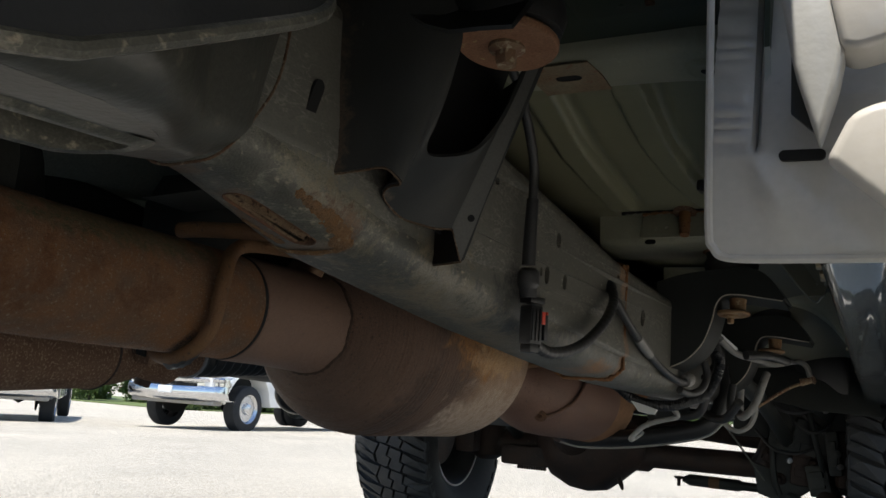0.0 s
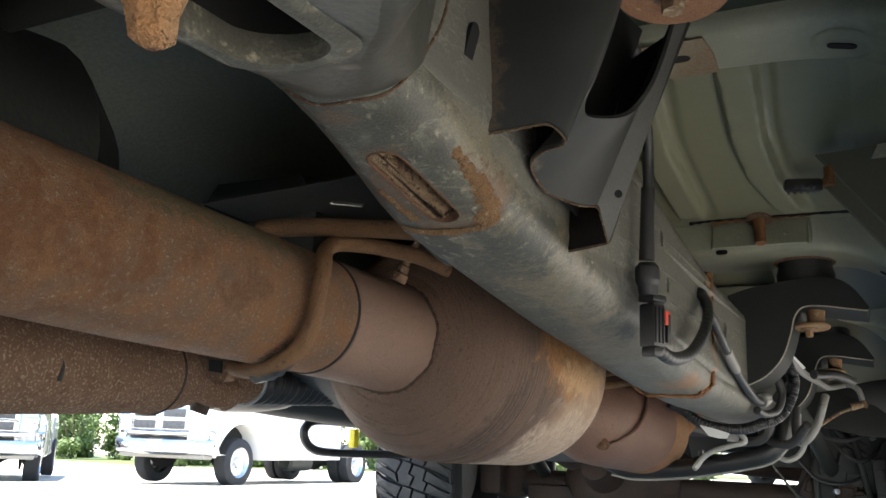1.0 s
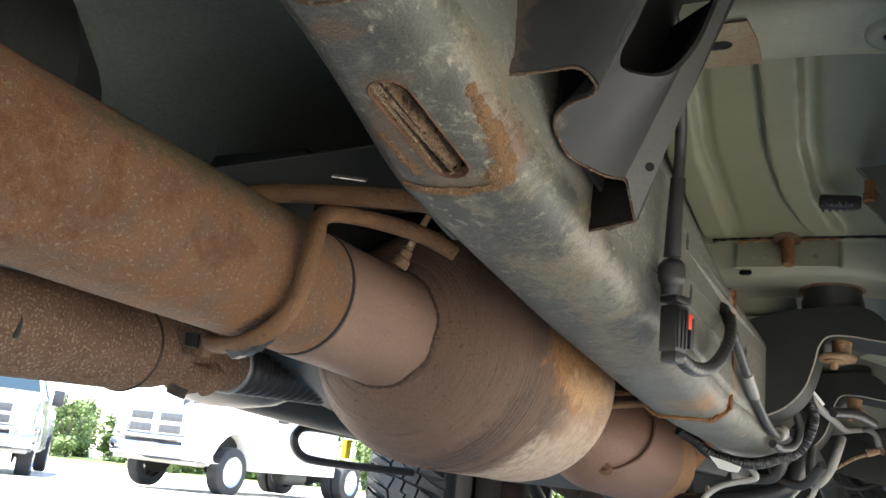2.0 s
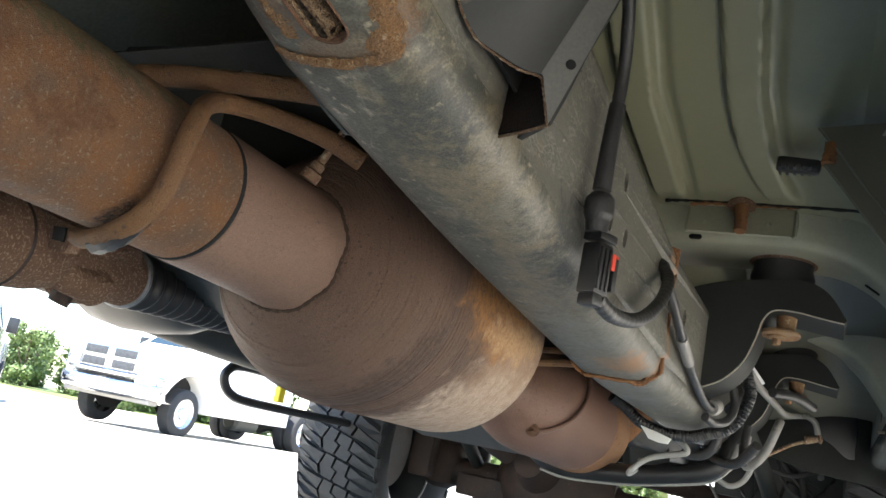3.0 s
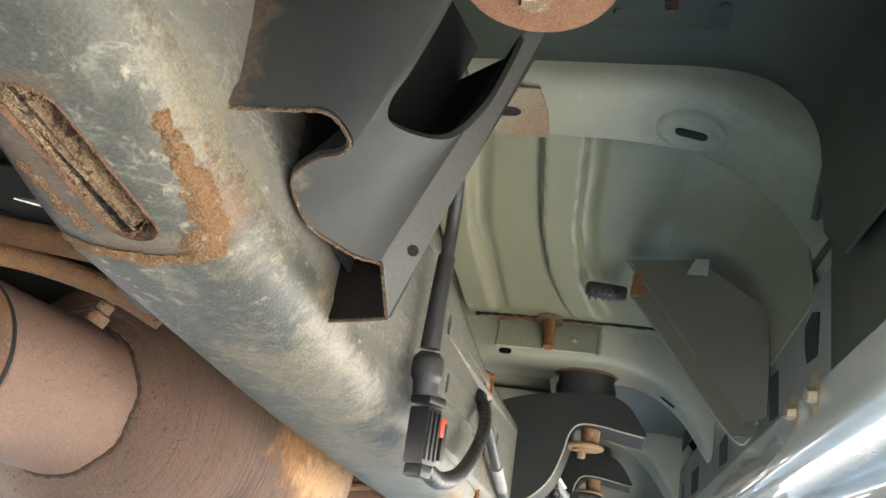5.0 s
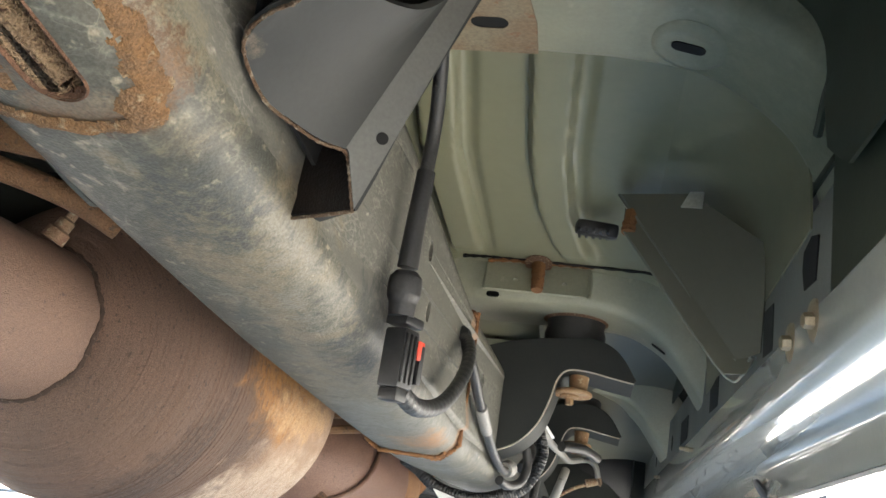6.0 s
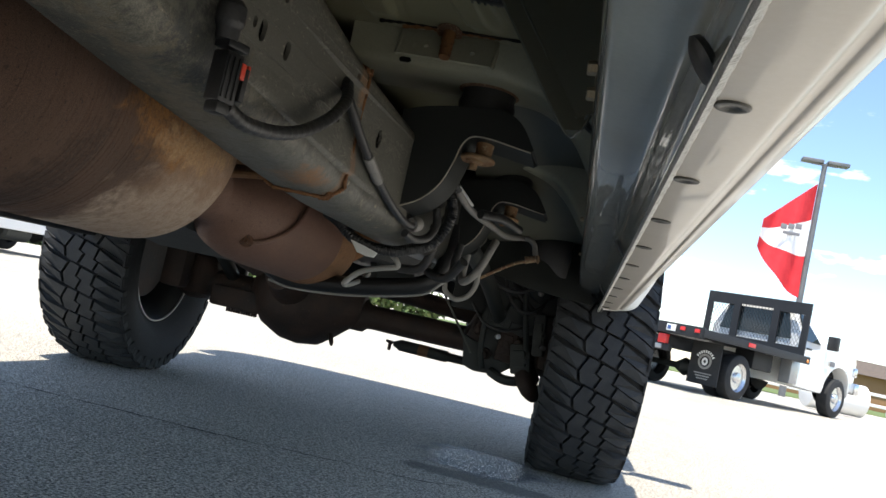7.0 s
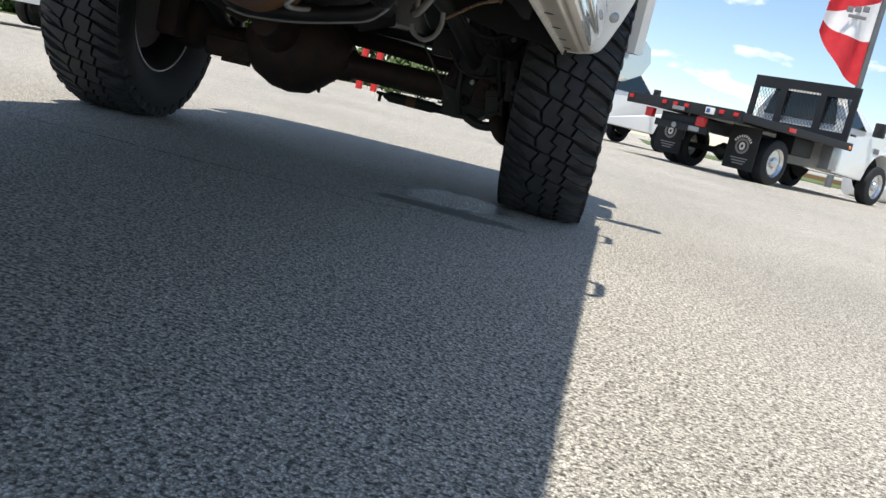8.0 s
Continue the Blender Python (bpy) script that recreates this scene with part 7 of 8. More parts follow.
tag = part("printed_tag", sheet([[(0.466, 1.715, 0.688), (0.484, 1.705, 0.695)], [(0.488, 1.79, 0.664), (0.506, 1.78, 0.672)]], 0.002), M_LABEL, pipes, "white paper tag with printed bars")
for k in range(3):
    part("print_bar", sheet([[(0.474 + 0.006 * k, 1.716 + 0.022 * k, 0.6875 - 0.0065 * k), (0.482 + 0.006 * k, 1.712 + 0.022 * k, 0.6905 - 0.0065 * k)], [(0.4765 + 0.006 * k, 1.725 + 0.022 * k, 0.6848 - 0.0065 * k), (0.4845 + 0.006 * k, 1.721 + 0.022 * k, 0.6878 - 0.0065 * k)]], 0.0012), M_INK, tag)
part("branch", tube([(0.470, 1.70, 0.70), (0.486, 1.75, 0.677), (0.500, 1.826, 0.664), (0.515, 2.05, 0.668), (0.530, 2.25, 0.672), (0.557, 2.44, 0.694), (0.578, 2.44, 0.695), (0.596, 2.44, 0.682), (0.604, 2.44, 0.655)], 0.0075, 50, 10), M_GREYHOSE, pipes)
part("branch", tube([(0.526, 2.12, 0.640), (0.520, 2.10, 0.615), (0.507, 2.10, 0.575), (0.49, 2.10, 0.545), (0.468, 2.12, 0.530), (0.458, 2.15, 0.55), (0.46, 2.15, 0.60)], 0.010, 40, 10), M_GREYHOSE, pipes)
part("branch", tube([(0.475, 1.92, 0.60), (0.472, 1.91, 0.56), (0.474, 1.90, 0.52)], 0.009, 24, 10), M_TAPE, pipes)
part("grey_loop", tube([(0.362, 2.50, 0.530), (0.368, 2.50, 0.510), (0.384, 2.50, 0.497), (0.408, 2.50, 0.491), (0.436, 2.50, 0.508), (0.453, 2.49, 0.542), (0.456, 2.47, 0.58)], 0.0075, 60, 10), M_PALEHOSE, pipes, "pale hanging hose loop")
part("stay_rod", tube([(0.46, 2.50, 0.565), (0.486, 2.50, 0.584), (0.547, 2.50, 0.625), (0.600, 2.50, 0.645)], 0.005, 20, 8), M_BOLT, truck, "thin stay rod")
part("stay_clip", lathe([(0, 0.011), (0.03, 0.009), (0.036, 0.015), (0.042, 0.006)], (0.575, 2.49, 0.640), (1, 0.1, 0.3), 10), M_BOLT, truck)
part("pale_hose", tube([(0.235, 2.12, 0.50), (0.258, 1.98, 0.480), (0.272, 1.84, 0.464), (0.285, 1.75, 0.462), (0.296, 1.75, 0.477), (0.318, 1.75, 0.495), (0.354, 1.75, 0.508), (0.385, 1.75, 0.517), (0.380, 1.75, 0.530), (0.366, 1.76, 0.540)], 0.0058, 40, 10), M_PALEHOSE, truck, "pale grey coolant hose")
part("grey_hose", tube([(0.36, 1.88, 0.520), (0.40, 1.87, 0.525), (0.42, 1.86, 0.545), (0.43, 1.85, 0.58)], 0.010, 30, 12), M_TAPE, truck)
part("toe_board", sheet([[(x, y, float(np.interp(y, [1.58, 1.75, 2.0, 2.25, 2.5], [0.886, 0.870, 0.80, 0.725, 0.70])) - 0.02 * math.cos(14 * (x - 0.46))) for x in np.linspace(0.46, 0.735, 14)] for y in np.linspace(1.58, 2.5, 14)], 0.004), M_TRI, truck, "grey primed toe board sloping down to the wheel arch")
for k, pts in enumerate(([(0.46, 1.66, 0.60), (0.47, 1.72, 0.63), (0.455, 1.80, 0.66)], [(0.50, 1.85, 0.56), (0.46, 1.9, 0.52), (0.41, 1.95, 0.53), (0.38, 2.1, 0.56)], [(0.52, 1.80, 0.66), (0.56, 1.86, 0.665), (0.59, 1.95, 0.66)])):
    part("cable", tube(pts, 0.010, 20, 10), M_TAPE, truck)


# ---- far row of vehicles ----
def own(name, x, y, heading, label, category, group=""):
    """A vehicle built in its own axes: y forwards, x to its right, z up from the ground."""
    ob = thing(name, (0, 0, 0), label, category, group)
    OWN_AXES.add(ob.name)
    ob.matrix_basis = pose(x, y, ground_z(x, y), 0, 0, heading)
    return ob


def body_ring(y, z0, z1, w0, w1):
    h = z1 - z0
    return [(-w0 * 0.94, y, z0), (-w0, y, z0 + 0.25 * h), (-w0, y, z0 + 0.6 * h), (-w1, y, z1 - 0.04), (-w1 * 0.9, y, z1), (w1 * 0.9, y, z1), (w1, y, z1 - 0.04), (w0, y, z0 + 0.6 * h), (w0, y, z0 + 0.25 * h), (w0 * 0.94, y, z0)]


def far_wheel(parent, x, y, r, w, metal, side):
    t = part("wheel", lathe([(-w / 2, r * 0.62), (-w / 2, r * 0.9), (-w * 0.42, r * 0.985), (-w * 0.3, r), (w * 0.3, r), (w * 0.42, r * 0.985), (w / 2, r * 0.9), (w / 2, r * 0.62)], (x, y, r), (1, 0, 0), 36, caps=False), M_TYRE, parent)
    s = side
    part("rim", lathe([(0.30 * w * s, r * 0.63), (0.50 * w * s, r * 0.64), (0.44 * w * s, r * 0.58), (0.18 * w * s, r * 0.50), (0.30 * w * s, r * 0.26), (0.46 * w * s, r * 0.22), (0.50 * w * s, r * 0.10)], (x, y, r), (1, 0, 0), 28), metal, t, "bright metal wheel")
    for k in range(6):
        a = 2 * math.pi * k / 6
        part("rim_hole", lathe([(0, r * 0.075), (0.004, r * 0.075)], (x + s * (0.245 * w), y + r * 0.40 * math.cos(a), r + r * 0.40 * math.sin(a)), (s, 0, 0), 10), M_HOLE, t)
    return t


def cab_body(front, rear, arch_r=0.61):
    """Cab and bonnet of a full-size truck in one: a side profile with its wheel arch, drawn in above the belt line and at the nose."""
    f = front
    prof = [(rear, 0.50), (f - 0.64, 0.47)]
    prof += [(f + arch_r * math.cos(a), 0.45 + arch_r * math.sin(a)) for a in np.linspace(math.pi - 0.15, 0.12, 14)]
    prof += [(f + 0.68, 0.60), (f + 0.86, 0.64), (f + 0.90, 0.92), (f + 0.89, 1.20), (f + 0.82, 1.29), (f + 0.30, 1.36), (f - 0.62, 1.41), (f - 0.72, 1.45), (f - 1.32, 1.93), (f - 1.52, 1.985), (rear + 0.30, 1.985), (rear + 0.08, 1.93), (rear, 1.40)]
    bm = plate(prof, [], 2.0, basis((0, 0, 0), (0, 1, 0), (0, 0, 1)), 0.03)
    for v in bm.verts:
        if v.co.z > 1.30:
            v.co.x *= 1.0 - 0.30 * (v.co.z - 1.30) / 0.68
        if v.co.y > f + 0.45:
            v.co.x *= 1.0 - 0.22 * (v.co.y - f - 0.45)
        v.co.x *= 1.0 - 0.03 * max(0.0, 0.80 - v.co.z)
    return bm


def arch(parent, x, y, r, side):
    # Black disc put in for the shade inside the wheel arch.
    part("arch_dark_disc", lathe([(0, r * 1.12), (0.012, r * 1.12)], (x - side * 0.30, y, r * 1.72), (side, 0, 0), 32), M_HOLE, parent)


def pickup(name, x, y, heading, paint, label, dually=True, chassis_rear=False, group=""):
    """A full-size pickup of which the front and the near side are seen."""
    v = own(name, x, y, heading, label, "truck", group)
    r, fy, ry = 0.40, 1.95, -1.95
    part("cab", cab_body(fy, -1.32), paint, v, "cab and bonnet")
    part("windscreen", sheet([[(-0.84, 1.275, 1.435), (0.84, 1.275, 1.435)], [(-0.66, 0.715, 1.91), (0.66, 0.715, 1.91)]], 0.02), M_GLASS, v)
    for s in (1, -1):
        part("side_window", sheet([[(s * 0.985, -1.15, 1.36), (s * 0.975, 0.95, 1.38)], [(s * 0.772, -1.10, 1.88), (s * 0.772, 0.48, 1.88)]], 0.02), M_GLASS, v)
        part("headlamp", box(bmesh.new(), (0.66, 2.62, 0.93), (0.905, 2.893, 1.14), 0.03, Matrix.Diagonal((s, 1, 1, 1))), M_CHROME, v)
        part("turn_lamp", box(bmesh.new(), (0.84, 2.62, 0.94), (0.915, 2.74, 1.10), 0.02, Matrix.Diagonal((s, 1, 1, 1))), M_AMBER, v)
        part("fog_lamp", lathe([(0, 0.05), (0.03, 0.045)], (s * 0.76, 2.87, 0.66), (0, 1, 0), 14), M_CHROME, v)
        part("mirror", box(bmesh.new(), (1.02, 0.85, 1.32), (1.22, 0.95, 1.62), 0.03, Matrix.Diagonal((s, 1, 1, 1))), M_PLASTIC, v)
        arch(v, s * 0.95, fy, r, s)
        far_wheel(v, s * 0.86, fy, r, 0.25, M_WHEEL, s)
        far_wheel(v, s * 0.93, ry, r, 0.24, M_WHEEL, s)
        if dually:
            far_wheel(v, s * 0.66, ry, r, 0.24, M_ALLOY, s)
    grille = part("grille", box(bmesh.new(), (-0.62, 2.74, 0.88), (0.62, 2.905, 1.26), 0.025), M_CHROME, v, "chrome cross-bar grille")
    for gx in (-1, 1):
        for gz in (0.90, 1.09):
            part("grille_opening", box(bmesh.new(), (min(gx * 0.08, gx * 0.54), 2.89, gz), (max(gx * 0.08, gx * 0.54), 2.913, gz + 0.135), 0.005), M_GRILLE, grille, "dark mesh grille opening")
    section = [(-0.16, 0.50), (-0.03, 0.49), (0.03, 0.53), (0.05, 0.60), (0.05, 0.68), (0.03, 0.72), (-0.01, 0.735), (-0.01, 0.79), (0.03, 0.805), (0.035, 0.845), (0.0, 0.87), (-0.12, 0.88)]
    rows = []
    for u in np.linspace(-1.10, 1.10, 33):
        bx = max(-1.0, min(1.0, u))
        bow = 2.92 - 0.10 * bx * bx - 0.24 * max(0.0, abs(bx) - 0.72) ** 1.3 - 2.4 * max(0.0, abs(u) - 1.0)
        rows.append([(bx * (1 + 0.02 * (abs(u) > 1)), bow + dy, z + 0.02 * bx * bx) for dy, z in section])
    bumper = part("bumper", sheet(rows, 0.012), M_CHROME, v, "chrome front bumper")
    part("air_slot", box(bmesh.new(), (-0.58, 2.88, 0.738), (0.58, 2.918, 0.788), 0.01), M_HOLE, bumper)
    part("plate_panel", box(bmesh.new(), (-0.15, 2.965, 0.60), (0.15, 2.985, 0.715), 0.008), M_LABEL, bumper)
    part("air_dam", box(bmesh.new(), (-0.90, 2.55, 0.43), (0.90, 2.80, 0.57), 0.04), M_GREYHOSE, v)
    part("chassis", box(bmesh.new(), (-0.45, -2.9, 0.50), (0.45, 2.3, 0.62), 0.02), M_BLACK, v)
    part("fuel_tank", lathe([(-0.4, 0.12), (-0.35, 0.17), (0.35, 0.17), (0.4, 0.12)], (-0.68, -0.2, 0.42), (0, 1, 0), 20), M_DARK, v)
    part("rear_axle", lathe([(-0.8, 0.05), (-0.2, 0.06), (0, 0.17), (0.2, 0.06), (0.8, 0.05)], (0, ry, r), (1, 0, 0), 16), M_DARK, v)
    if not chassis_rear:
        part("bed", hull([body_ring(-3.1, 0.56, 1.34, 1.0, 0.96), body_ring(-1.36, 0.56, 1.36, 1.0, 0.96)]), paint, v)
        for s in (1, -1):
            arch(v, s * 0.995, ry, r, s)
    return v


pickup("white_dual_wheel_pickup", -10.05, 13.55, 182.2, M_WHITE, "white crew cab pickup with chrome bumper, grille and dual rear wheels", True, True)
pickup("grey_pickup", -14.7, 11.2, 228.0, M_SILVER, "grey pickup with fog lamps, parked beside the white one", False)
pickup("white_pickup", 0.1, 23.9, -41.0, M_WHITE, "white pickup parked behind the flatbed truck", False)


def flatbed(x, y, heading):
    v = own("flatbed_truck", x, y, heading, "white cab truck with black steel flatbed and printed mud flaps", "truck")
    r, fy, ry = 0.40, 3.9, 0.0
    deck = part("deck", box(bmesh.new(), (-1.20, -1.45, 0.98), (1.20, 2.10, 1.06), 0.01), M_BED, v, "black steel flatbed deck")
    part("tail_rail", box(bmesh.new(), (-1.22, -1.52, 0.90), (1.22, -1.44, 1.09), 0.01), M_BED, deck)
    for s in (1, -1):
        part("side_rail", box(bmesh.new(), (s * 1.21 - 0.03, -1.50, 0.93), (s * 1.21 + 0.03, 2.12, 1.07), 0.008), M_BED, deck)
        part("side_marker", box(bmesh.new(), (s * 1.245 - 0.006, -0.12, 0.97), (s * 1.245 + 0.006, 0.10, 1.04), 0.002), M_RED, deck)
        part("front_marker", lathe([(0, 0.035), (0.012, 0.03)], (s * 1.24, 2.02, 0.99), (s, 0, 0), 12), M_AMBER, deck)
    part("tail_plate", box(bmesh.new(), (-0.16, -1.535, 0.92), (0.10, -1.52, 0.985), 0.003), M_ALLOY, deck)
    part("sticker", box(bmesh.new(), (0.52, -1.530, 0.945), (0.70, -1.518, 1.055), 0.002), M_LABEL, deck, "white and blue sticker")
    part("sticker_print", box(bmesh.new(), (0.54, -1.534, 0.965), (0.61, -1.529, 1.035), 0.001), M_BLUE, deck)
    for lx in (-1.12, -0.36, -0.12, 0.12, 0.84, 1.12):
        part("marker_lamp", box(bmesh.new(), (lx - 0.045, -1.538, 0.985), (lx + 0.045, -1.518, 1.045), 0.004), M_RED, deck, "red marker lamp")
    for lx in (-0.70, 0.42):
        part("tail_lamp", box(bmesh.new(), (lx - 0.08, -1.46, 0.72), (lx + 0.08, -1.36, 0.88), 0.01), M_RED, v, "red tail lamp")
    part("hitch_bumper", box(bmesh.new(), (-0.55, -1.42, 0.60), (0.55, -1.30, 0.72), 0.01), M_BED, v)
    part("hitch_plate", box(bmesh.new(), (0.20, -1.435, 0.62), (0.42, -1.42, 0.70), 0.003), M_ALLOY, v)
    part("hitch_ring", lathe([(0, 0.05), (0.03, 0.05), (0.03, 0.03)], (-0.1, -1.42, 0.66), (0, -1, 0), 16), M_ALLOY, v)
    part("chassis", box(bmesh.new(), (-0.43, -1.35, 0.68), (0.43, 5.0, 0.86), 0.02), M_BED, v)
    part("tool_box", box(bmesh.new(), (0.45, 0.8, 0.62), (0.85, 1.5, 0.95), 0.03), M_BED, v)
    part("filler_panel", box(bmesh.new(), (0.80, 1.85, 0.50), (1.04, 2.15, 0.98), 0.03), M_SILVER, v)
    # headboard with three mesh windows
    windows = [[(-1.00, 0.16), (-0.50, 0.16), (-0.50, 0.80), (-1.00, 0.80)], [(-0.36, 0.16), (0.36, 0.16), (0.36, 0.84), (-0.36, 0.84)], [(0.50, 0.16), (1.00, 0.16), (1.00, 0.80), (0.50, 0.80)]]
    head = part("headboard", plate([(-1.12, 0), (1.12, 0), (1.12, 1.02), (-1.12, 1.02)], windows, 0.05, basis((0, 2.06, 1.06), (1, 0, 0), (0, 0, 1)), 0.004), M_BED, v, "black headboard with three expanded-metal windows")
    for (x0, z0), _, (x1, z1), _ in windows:
        bm = bmesh.new()
        for k in range(-8, 26):
            for d in (1, -1):
                a = x0 + 0.07 * k if d == 1 else x1 - 0.07 * k
                pts = []
                for f in np.linspace(0, 1, 9):
                    xx = a + d * f * (z1 - z0) * 0.6
                    if x0 <= xx <= x1:
                        pts.append((xx, 2.06, 1.06 + z0 + f * (z1 - z0)))
                if len(pts) > 1:
                    tube([pts[0], pts[-1]], 0.0042, 2, 4, bm=bm, raw=True)
        part("mesh_panel", bm, M_BED, head, "black expanded metal mesh")
    for s in (1, -1):
        flap = part("mud_flap", box(bmesh.new(), (s * 0.78 - 0.30, -0.62, 0.16), (s * 0.78 + 0.30, -0.60, 0.90), 0.004), M_TYRE, v, "black rubber mud flap with white print")
        cx, cz = s * 0.78, 0.56
        part("printed_ring", plate(oval(0, 0, 0.135, 0.135, 28), [oval(0, 0, 0.095, 0.095, 28)], 0.003, basis((cx, -0.623, cz), (1, 0, 0), (0, 0, 1))), M_GREYHOSE, flap)
        part("printed_dot", plate(oval(0, 0, 0.06, 0.07, 20), [oval(0, 0.0, 0.025, 0.03, 12)], 0.003, basis((cx, -0.623, cz), (1, 0, 0), (0, 0, 1))), M_LABEL, flap)
        for k in range(9):
            a = radians(30 + 15 * k)
            part("printed_bar", box(bmesh.new(), (-0.014, -0.002, -0.022), (0.014, 0.002, 0.022), 0, Matrix.Translation((cx + 0.175 * math.cos(a), -0.624, cz + 0.175 * math.sin(a))) @ Matrix.Rotation(-(a - math.pi / 2), 4, "Y")), M_LABEL, flap)
        for k in range(3):
            part("printed_line", box(bmesh.new(), (cx - 0.17 + 0.03 * k, -0.626, 0.34 - 0.045 * k), (cx + 0.17 - 0.03 * k, -0.621, 0.362 - 0.045 * k), 0), M_GREYHOSE, flap)
        part("flap_rod", tube([(s * 0.50, -0.58, 0.95), (s * 0.50, -0.58, 0.45)], 0.012, 4, 6), M_ALLOY, v)
        far_wheel(v, s * 0.98, ry, r, 0.24, M_WHEEL, s)
        far_wheel(v, s * 0.70, ry, r, 0.24, M_ALLOY, s)
        far_wheel(v, s * 0.90, fy, r, 0.25, M_WHEEL, s)
        arch(v, s * 0.985, fy, r, s)
        part("side_window", sheet([[(s * 0.985, 2.30, 1.38), (s * 0.975, 2.95, 1.38)], [(s * 0.772, 2.32, 1.88), (s * 0.772, 2.46, 1.88)]], 0.02), M_GLASS, v)
        part("mirror", box(bmesh.new(), (1.02, 3.1, 1.32), (1.24, 3.2, 1.60), 0.03, Matrix.Diagonal((s, 1, 1, 1))), M_PLASTIC, v)
        part("door_handle", box(bmesh.new(), (0.995, 2.36, 1.22), (1.02, 2.56, 1.26), 0.008, Matrix.Diagonal((s, 1, 1, 1))), M_PLASTIC, v)
        part("badge", box(bmesh.new(), (0.998, 3.42, 1.02), (1.008, 3.62, 1.12), 0.002, Matrix.Diagonal((s, 1, 1, 1))), M_INK, v)
        part("headlamp", box(bmesh.new(), (0.70, 4.62, 0.92), (0.97, 4.78, 1.12), 0.03, Matrix.Diagonal((s, 1, 1, 1))), M_CHROME, v)
    part("cab", cab_body(fy, 2.16), M_WHITE, v, "white cab and bonnet")
    part("rear_window", sheet([[(-0.78, 2.112, 1.36), (0.78, 2.112, 1.36)], [(-0.66, 2.135, 1.86), (0.66, 2.135, 1.86)]], 0.02), M_GLASS, v)
    part("bumper", box(bmesh.new(), (-1.0, 4.7, 0.55), (1.0, 4.95, 0.80), 0.05), M_CHROME, v)
    part("rear_axle", lathe([(-0.8, 0.05), (-0.2, 0.06), (0, 0.17), (0.2, 0.06), (0.8, 0.05)], (0, ry, r), (1, 0, 0), 16), M_DARK, v)
    return v


flatbed(2.80, 16.40, -40.9)


# ---- lamp post with a flag ----
def lamp_post(x, y):
    z = ground_z(x, y)
    v = thing("lamp_post", (x, y, z), "dark lamp post with flat twin-head lamp, flag fixed to it", "lamp post")
    part("pole", tube([(x, y, z), (x, y, z + 4.5), (x, y, z + 9.5)], [0.14, 0.12, 0.10], 12, 14), M_POLE, v)
    part("arm", box(bmesh.new(), (x - 0.5, y - 0.05, z + 9.5), (x + 0.5, y + 0.05, z + 9.58), 0.01), M_POLE, v)
    for s in (1, -1):
        part("lamp_head", box(bmesh.new(), (x + s * 0.5 - 0.42, y - 0.22, z + 9.55), (x + s * 0.5 + 0.42, y + 0.22, z + 9.7), 0.04), M_POLE, v)
    return v


PX, PY = 9.1, 36.0
lamp_post(PX, PY)


def flag(x, y, z0, z1, z2, z3, reach):
    """A drooping red, white and red flag with soft folds, tied along the post."""
    v = thing("flag", (x, y, z0), "red and white striped cloth flag hanging from the lamp post", "flag")
    def cloth(fa, fb):
        rows = []
        for j in np.linspace(fa, fb, 8):
            row = []
            for i in np.linspace(0, 1, 18):
                top = z3 - 1.9 * i
                low = z0 + (0.6 + 1.0 * i) * i * 1.1
                zz = low + (top - low) * j
                row.append((x - 0.1 - reach * i, y - 0.1 + 0.22 * math.sin(9 * i + 2 * j), zz))
            rows.append(row)
        return sheet(rows, 0.012)
    part("red_stripe", cloth(0.0, 0.36), M_FLAGRED, v, "red cloth stripe")
    part("white_stripe", cloth(0.36, 0.68), M_FLAGWHITE, v, "white cloth stripe with dark print")
    part("red_stripe", cloth(0.68, 1.0), M_FLAGRED, v, "red cloth stripe")
    for k in range(3):
        part("printed_bar", box(bmesh.new(), (x - 0.75 - 0.28 * k, y - 0.42, (z0 + z3) / 2 + 0.30 - 0.05 * k), (x - 0.52 - 0.28 * k, y - 0.38, (z0 + z3) / 2 + 0.52 - 0.05 * k), 0.01), M_INK, v)
    part("printed_bar", box(bmesh.new(), (x - 1.2, y - 0.42, (z0 + z3) / 2 + 0.02), (x - 0.55, y - 0.38, (z0 + z3) / 2 + 0.14), 0.01), M_INK, v)
    return v


flag(PX, PY, 4.0, 5.4, 6.9, 8.75, 1.9)


# ---- greenery and distance ----
def leaf_clump(bm, c, r, count, rnd, size=0.11):
    for _ in range(count):
        d = Vector((rnd.gauss(0, 1), rnd.gauss(0, 1), rnd.gauss(0, 1))).normalized()
        p = Vector(c) + d * r * rnd.uniform(0.55, 1.0)
        u = Vector((rnd.gauss(0, 1), rnd.gauss(0, 1), rnd.gauss(0, 1))).normalized()
        w = d.cross(u).normalized()
        s = size * rnd.uniform(0.6, 1.4)
        bm.faces.new([bm.verts.new(p + u * s), bm.verts.new(p + w * s * 0.6), bm.verts.new(p - u * s), bm.verts.new(p - w * s * 0.6)])


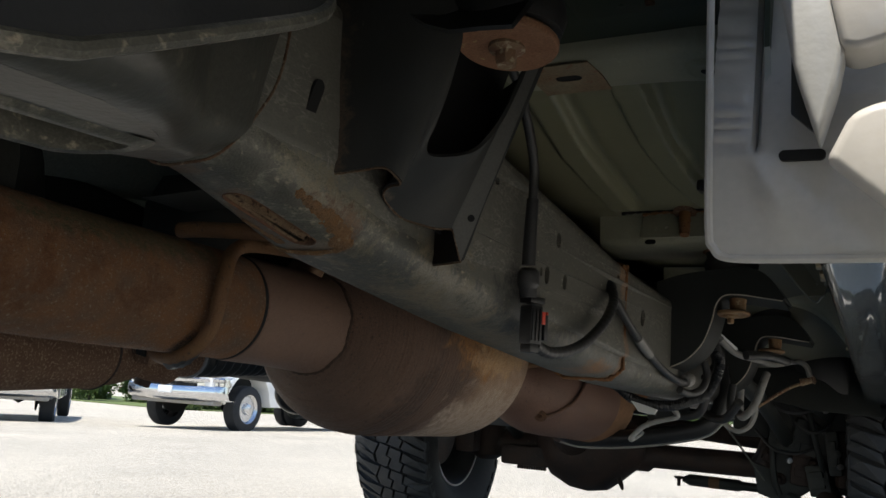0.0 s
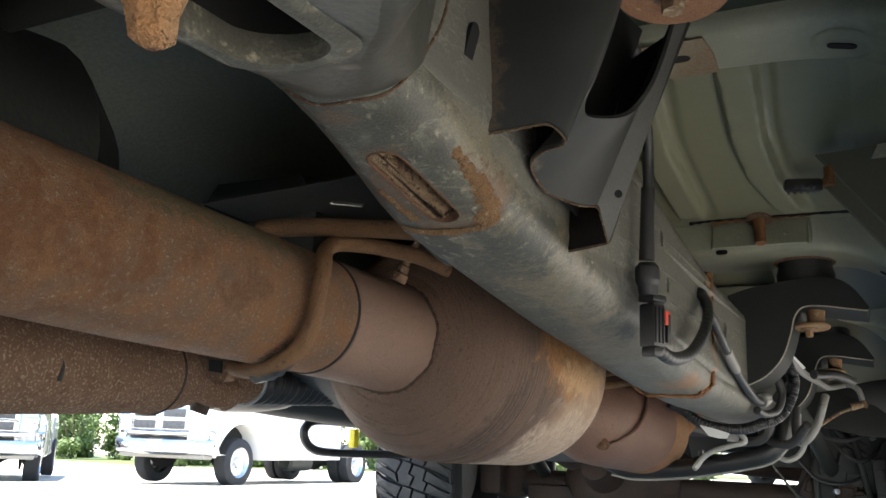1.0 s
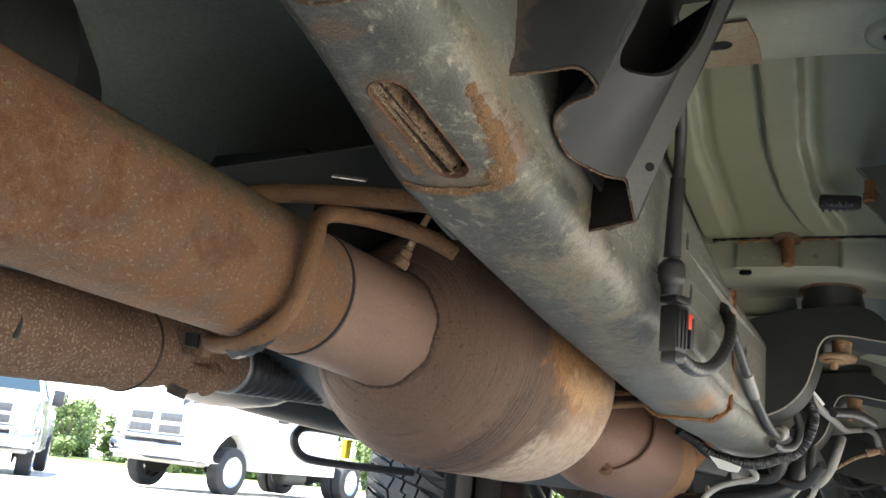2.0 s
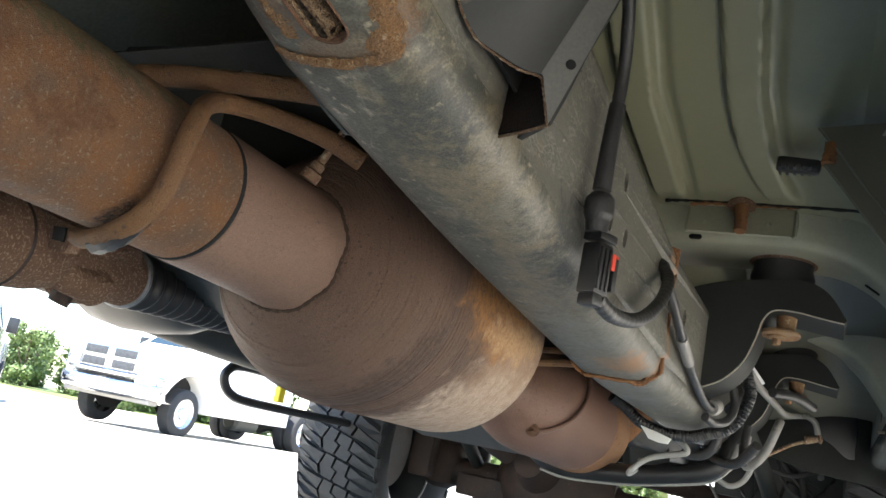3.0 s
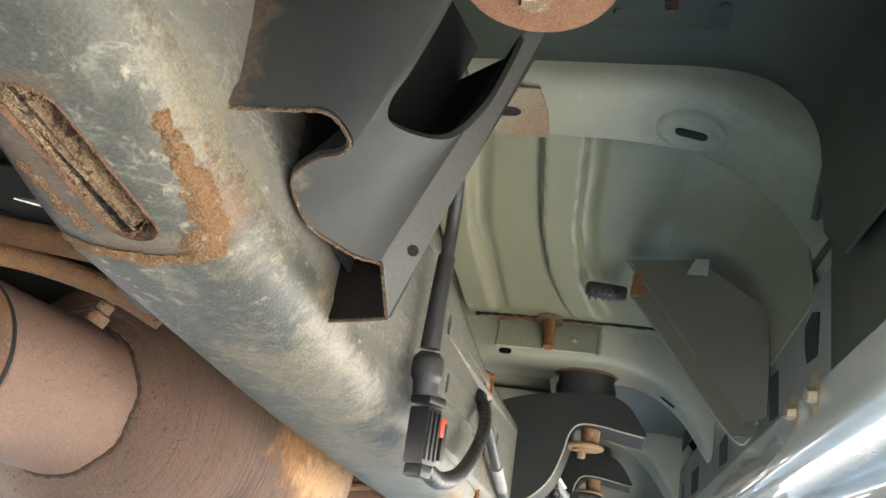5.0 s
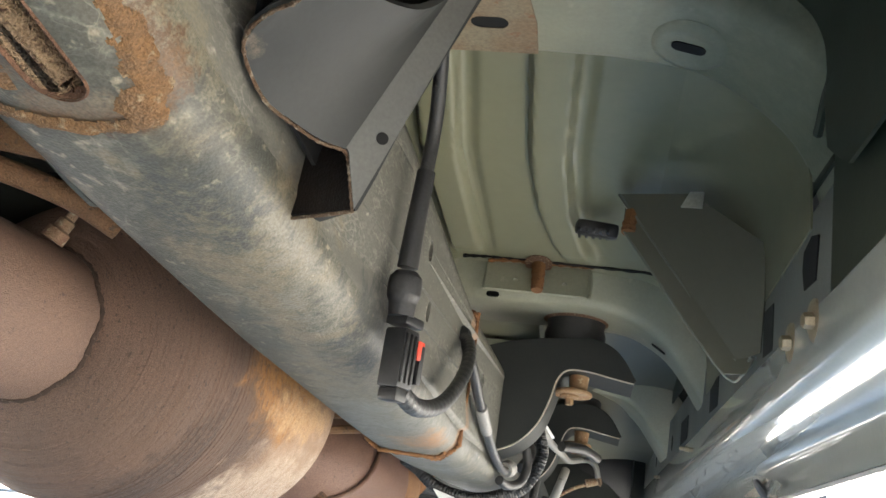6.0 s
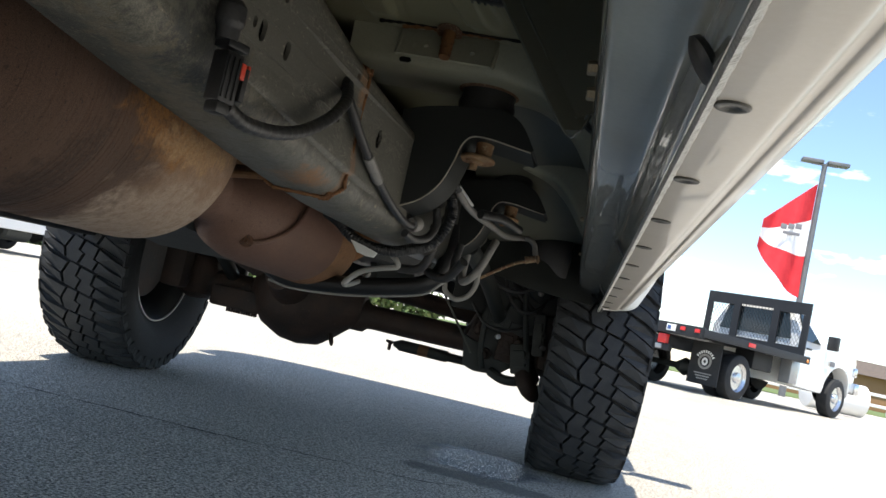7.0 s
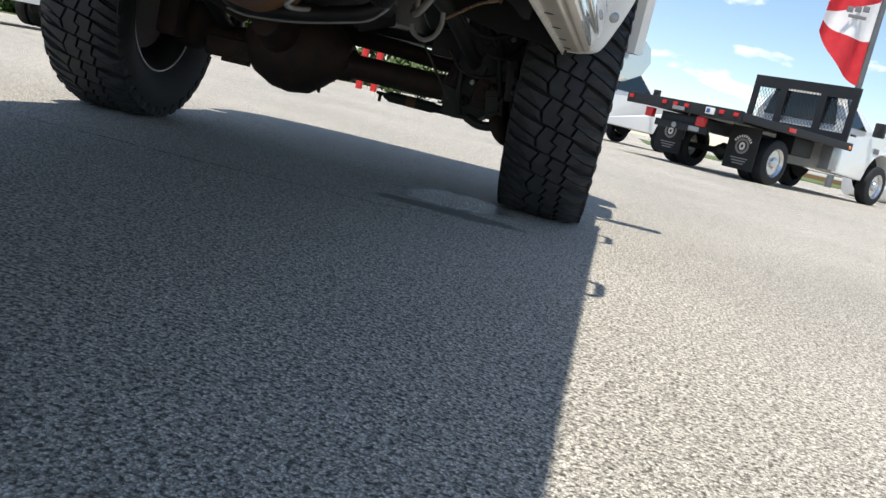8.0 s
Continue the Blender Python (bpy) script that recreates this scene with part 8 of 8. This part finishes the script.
def tree(x, y, h, seed, spread=1.0):
    rnd = random.Random(seed)
    z = ground_z(x, y)
    v = thing("shrub_tree", (x, y, z), "leafy green shrub tree at the edge of the lot", "tree", "greenery beyond the lot")
    bm = bmesh.new()
    tube([(x, y, z), (x + 0.05, y, z + h * 0.3), (x + rnd.uniform(-0.2, 0.2), y, z + h * 0.6)], [0.10, 0.07, 0.04], 8, 8, bm=bm)
    for k in range(5):
        a = rnd.uniform(0, 6.28)
        tube([(x, y, z + h * 0.25), (x + math.cos(a) * h * 0.2, y + math.sin(a) * h * 0.2, z + h * 0.5), (x + math.cos(a) * h * 0.3, y + math.sin(a) * h * 0.3, z + h * 0.75)], [0.05, 0.035, 0.015], 8, 6, bm=bm)
    part("trunk", bm, M_BARK, v)
    bm = bmesh.new()
    for k in range(30):
        a, rr = rnd.uniform(0, 6.28), rnd.uniform(0, 0.42) * h * spread
        zz = z + h * rnd.uniform(0.05, 0.92)
        leaf_clump(bm, (x + rr * math.cos(a), y + rr * math.sin(a), zz), h * rnd.uniform(0.10, 0.2), 130, rnd, 0.13)
    part("crown", bm, M_LEAF, v, smooth=0)
    return v


rnd = random.Random(12)
for k in range(28):
    tree(-60 + 1.8 * k + rnd.uniform(-0.8, 0.8), 48 + rnd.uniform(-3, 4) - 0.33 * k, rnd.uniform(2.6, 4.8), 30 + k)
single("grass_verge", sheet([[(x, y, ground_z(x, y) + 0.03) for x in (-70, -40, -30, -20, -10, -4)] for y in (41.0, 48.0, 60.0)], 0.05), M_GRASS, "strip of mown grass beyond the lot", "grass", kind="structure")
strip = bmesh.new()
box(strip, (2, 40, -0.2), (60, 70, 0.04), 0.02)
single("grass_verge", strip, M_GRASS, "strip of mown grass beyond the lot", "grass", kind="structure")


def fence(x0, x1, y, n):
    v = thing("white_fence", ((x0 + x1) / 2, y, 0), "low white rail fence at the lot's edge", "fence")
    for k in range(n):
        x = x0 + (x1 - x0) * k / (n - 1)
        part("post", box(bmesh.new(), (x - 0.06, y - 0.06, 0), (x + 0.06, y + 0.06, 1.0), 0.01), M_LABEL, v)
    for z in (0.35, 0.85):
        part("fence_rail", box(bmesh.new(), (x0, y - 0.03, z), (x1, y + 0.03, z + 0.14), 0.01), M_LABEL, v)
    return v


fence(9, 32, 42, 16)
shed = thing("far_building", (26, 70, 0), "low brown building far beyond the lot", "building")
part("wall", box(bmesh.new(), (14, 66, 0), (44, 76, 2.4), 0.05), M_TAN, shed)
part("roof", hull([[(13.5, 65.5, 2.4), (44.5, 65.5, 2.4), (44.5, 71, 3.6), (13.5, 71, 3.6)], [(13.5, 76.5, 2.4), (44.5, 76.5, 2.4), (44.5, 71.2, 3.6), (13.5, 71.2, 3.6)]]), M_BARK, shed)
tank = thing("white_water_tank", (7.6, 24, 0), "white plastic tank lying on the lot", "tank")
part("drum", lathe([(-0.8, 0.2), (-0.75, 0.42), (0.75, 0.42), (0.8, 0.2)], (7.6, 24, 0.46), (1, 0.2, 0), 24), M_LABEL, tank)
for bx in (-6.11, -5.70):
    post = thing("marker_post", (bx, 22.0, -0.12), "red and white striped marker post", "post", "striped posts")
    for k in range(4):
        part("band", lathe([(0.0, 0.09), (0.30, 0.09)], (bx, 22.0, -0.12 + 0.30 * k), (0, 0, 1), 14), M_RED if k != 1 else M_LABEL, post)
hedge = thing("low_hedge", (-6.5, 26, -0.15), "low green hedge across the lot", "hedge")
bm = bmesh.new()
rnd = random.Random(5)
for k in range(40):
    leaf_clump(bm, (-10 + 0.17 * k, 26 + rnd.uniform(-0.3, 0.3), rnd.uniform(0.05, 0.7)), 0.35, 110, rnd, 0.10)
part("foliage", bm, M_LEAF, hedge, smooth=0)
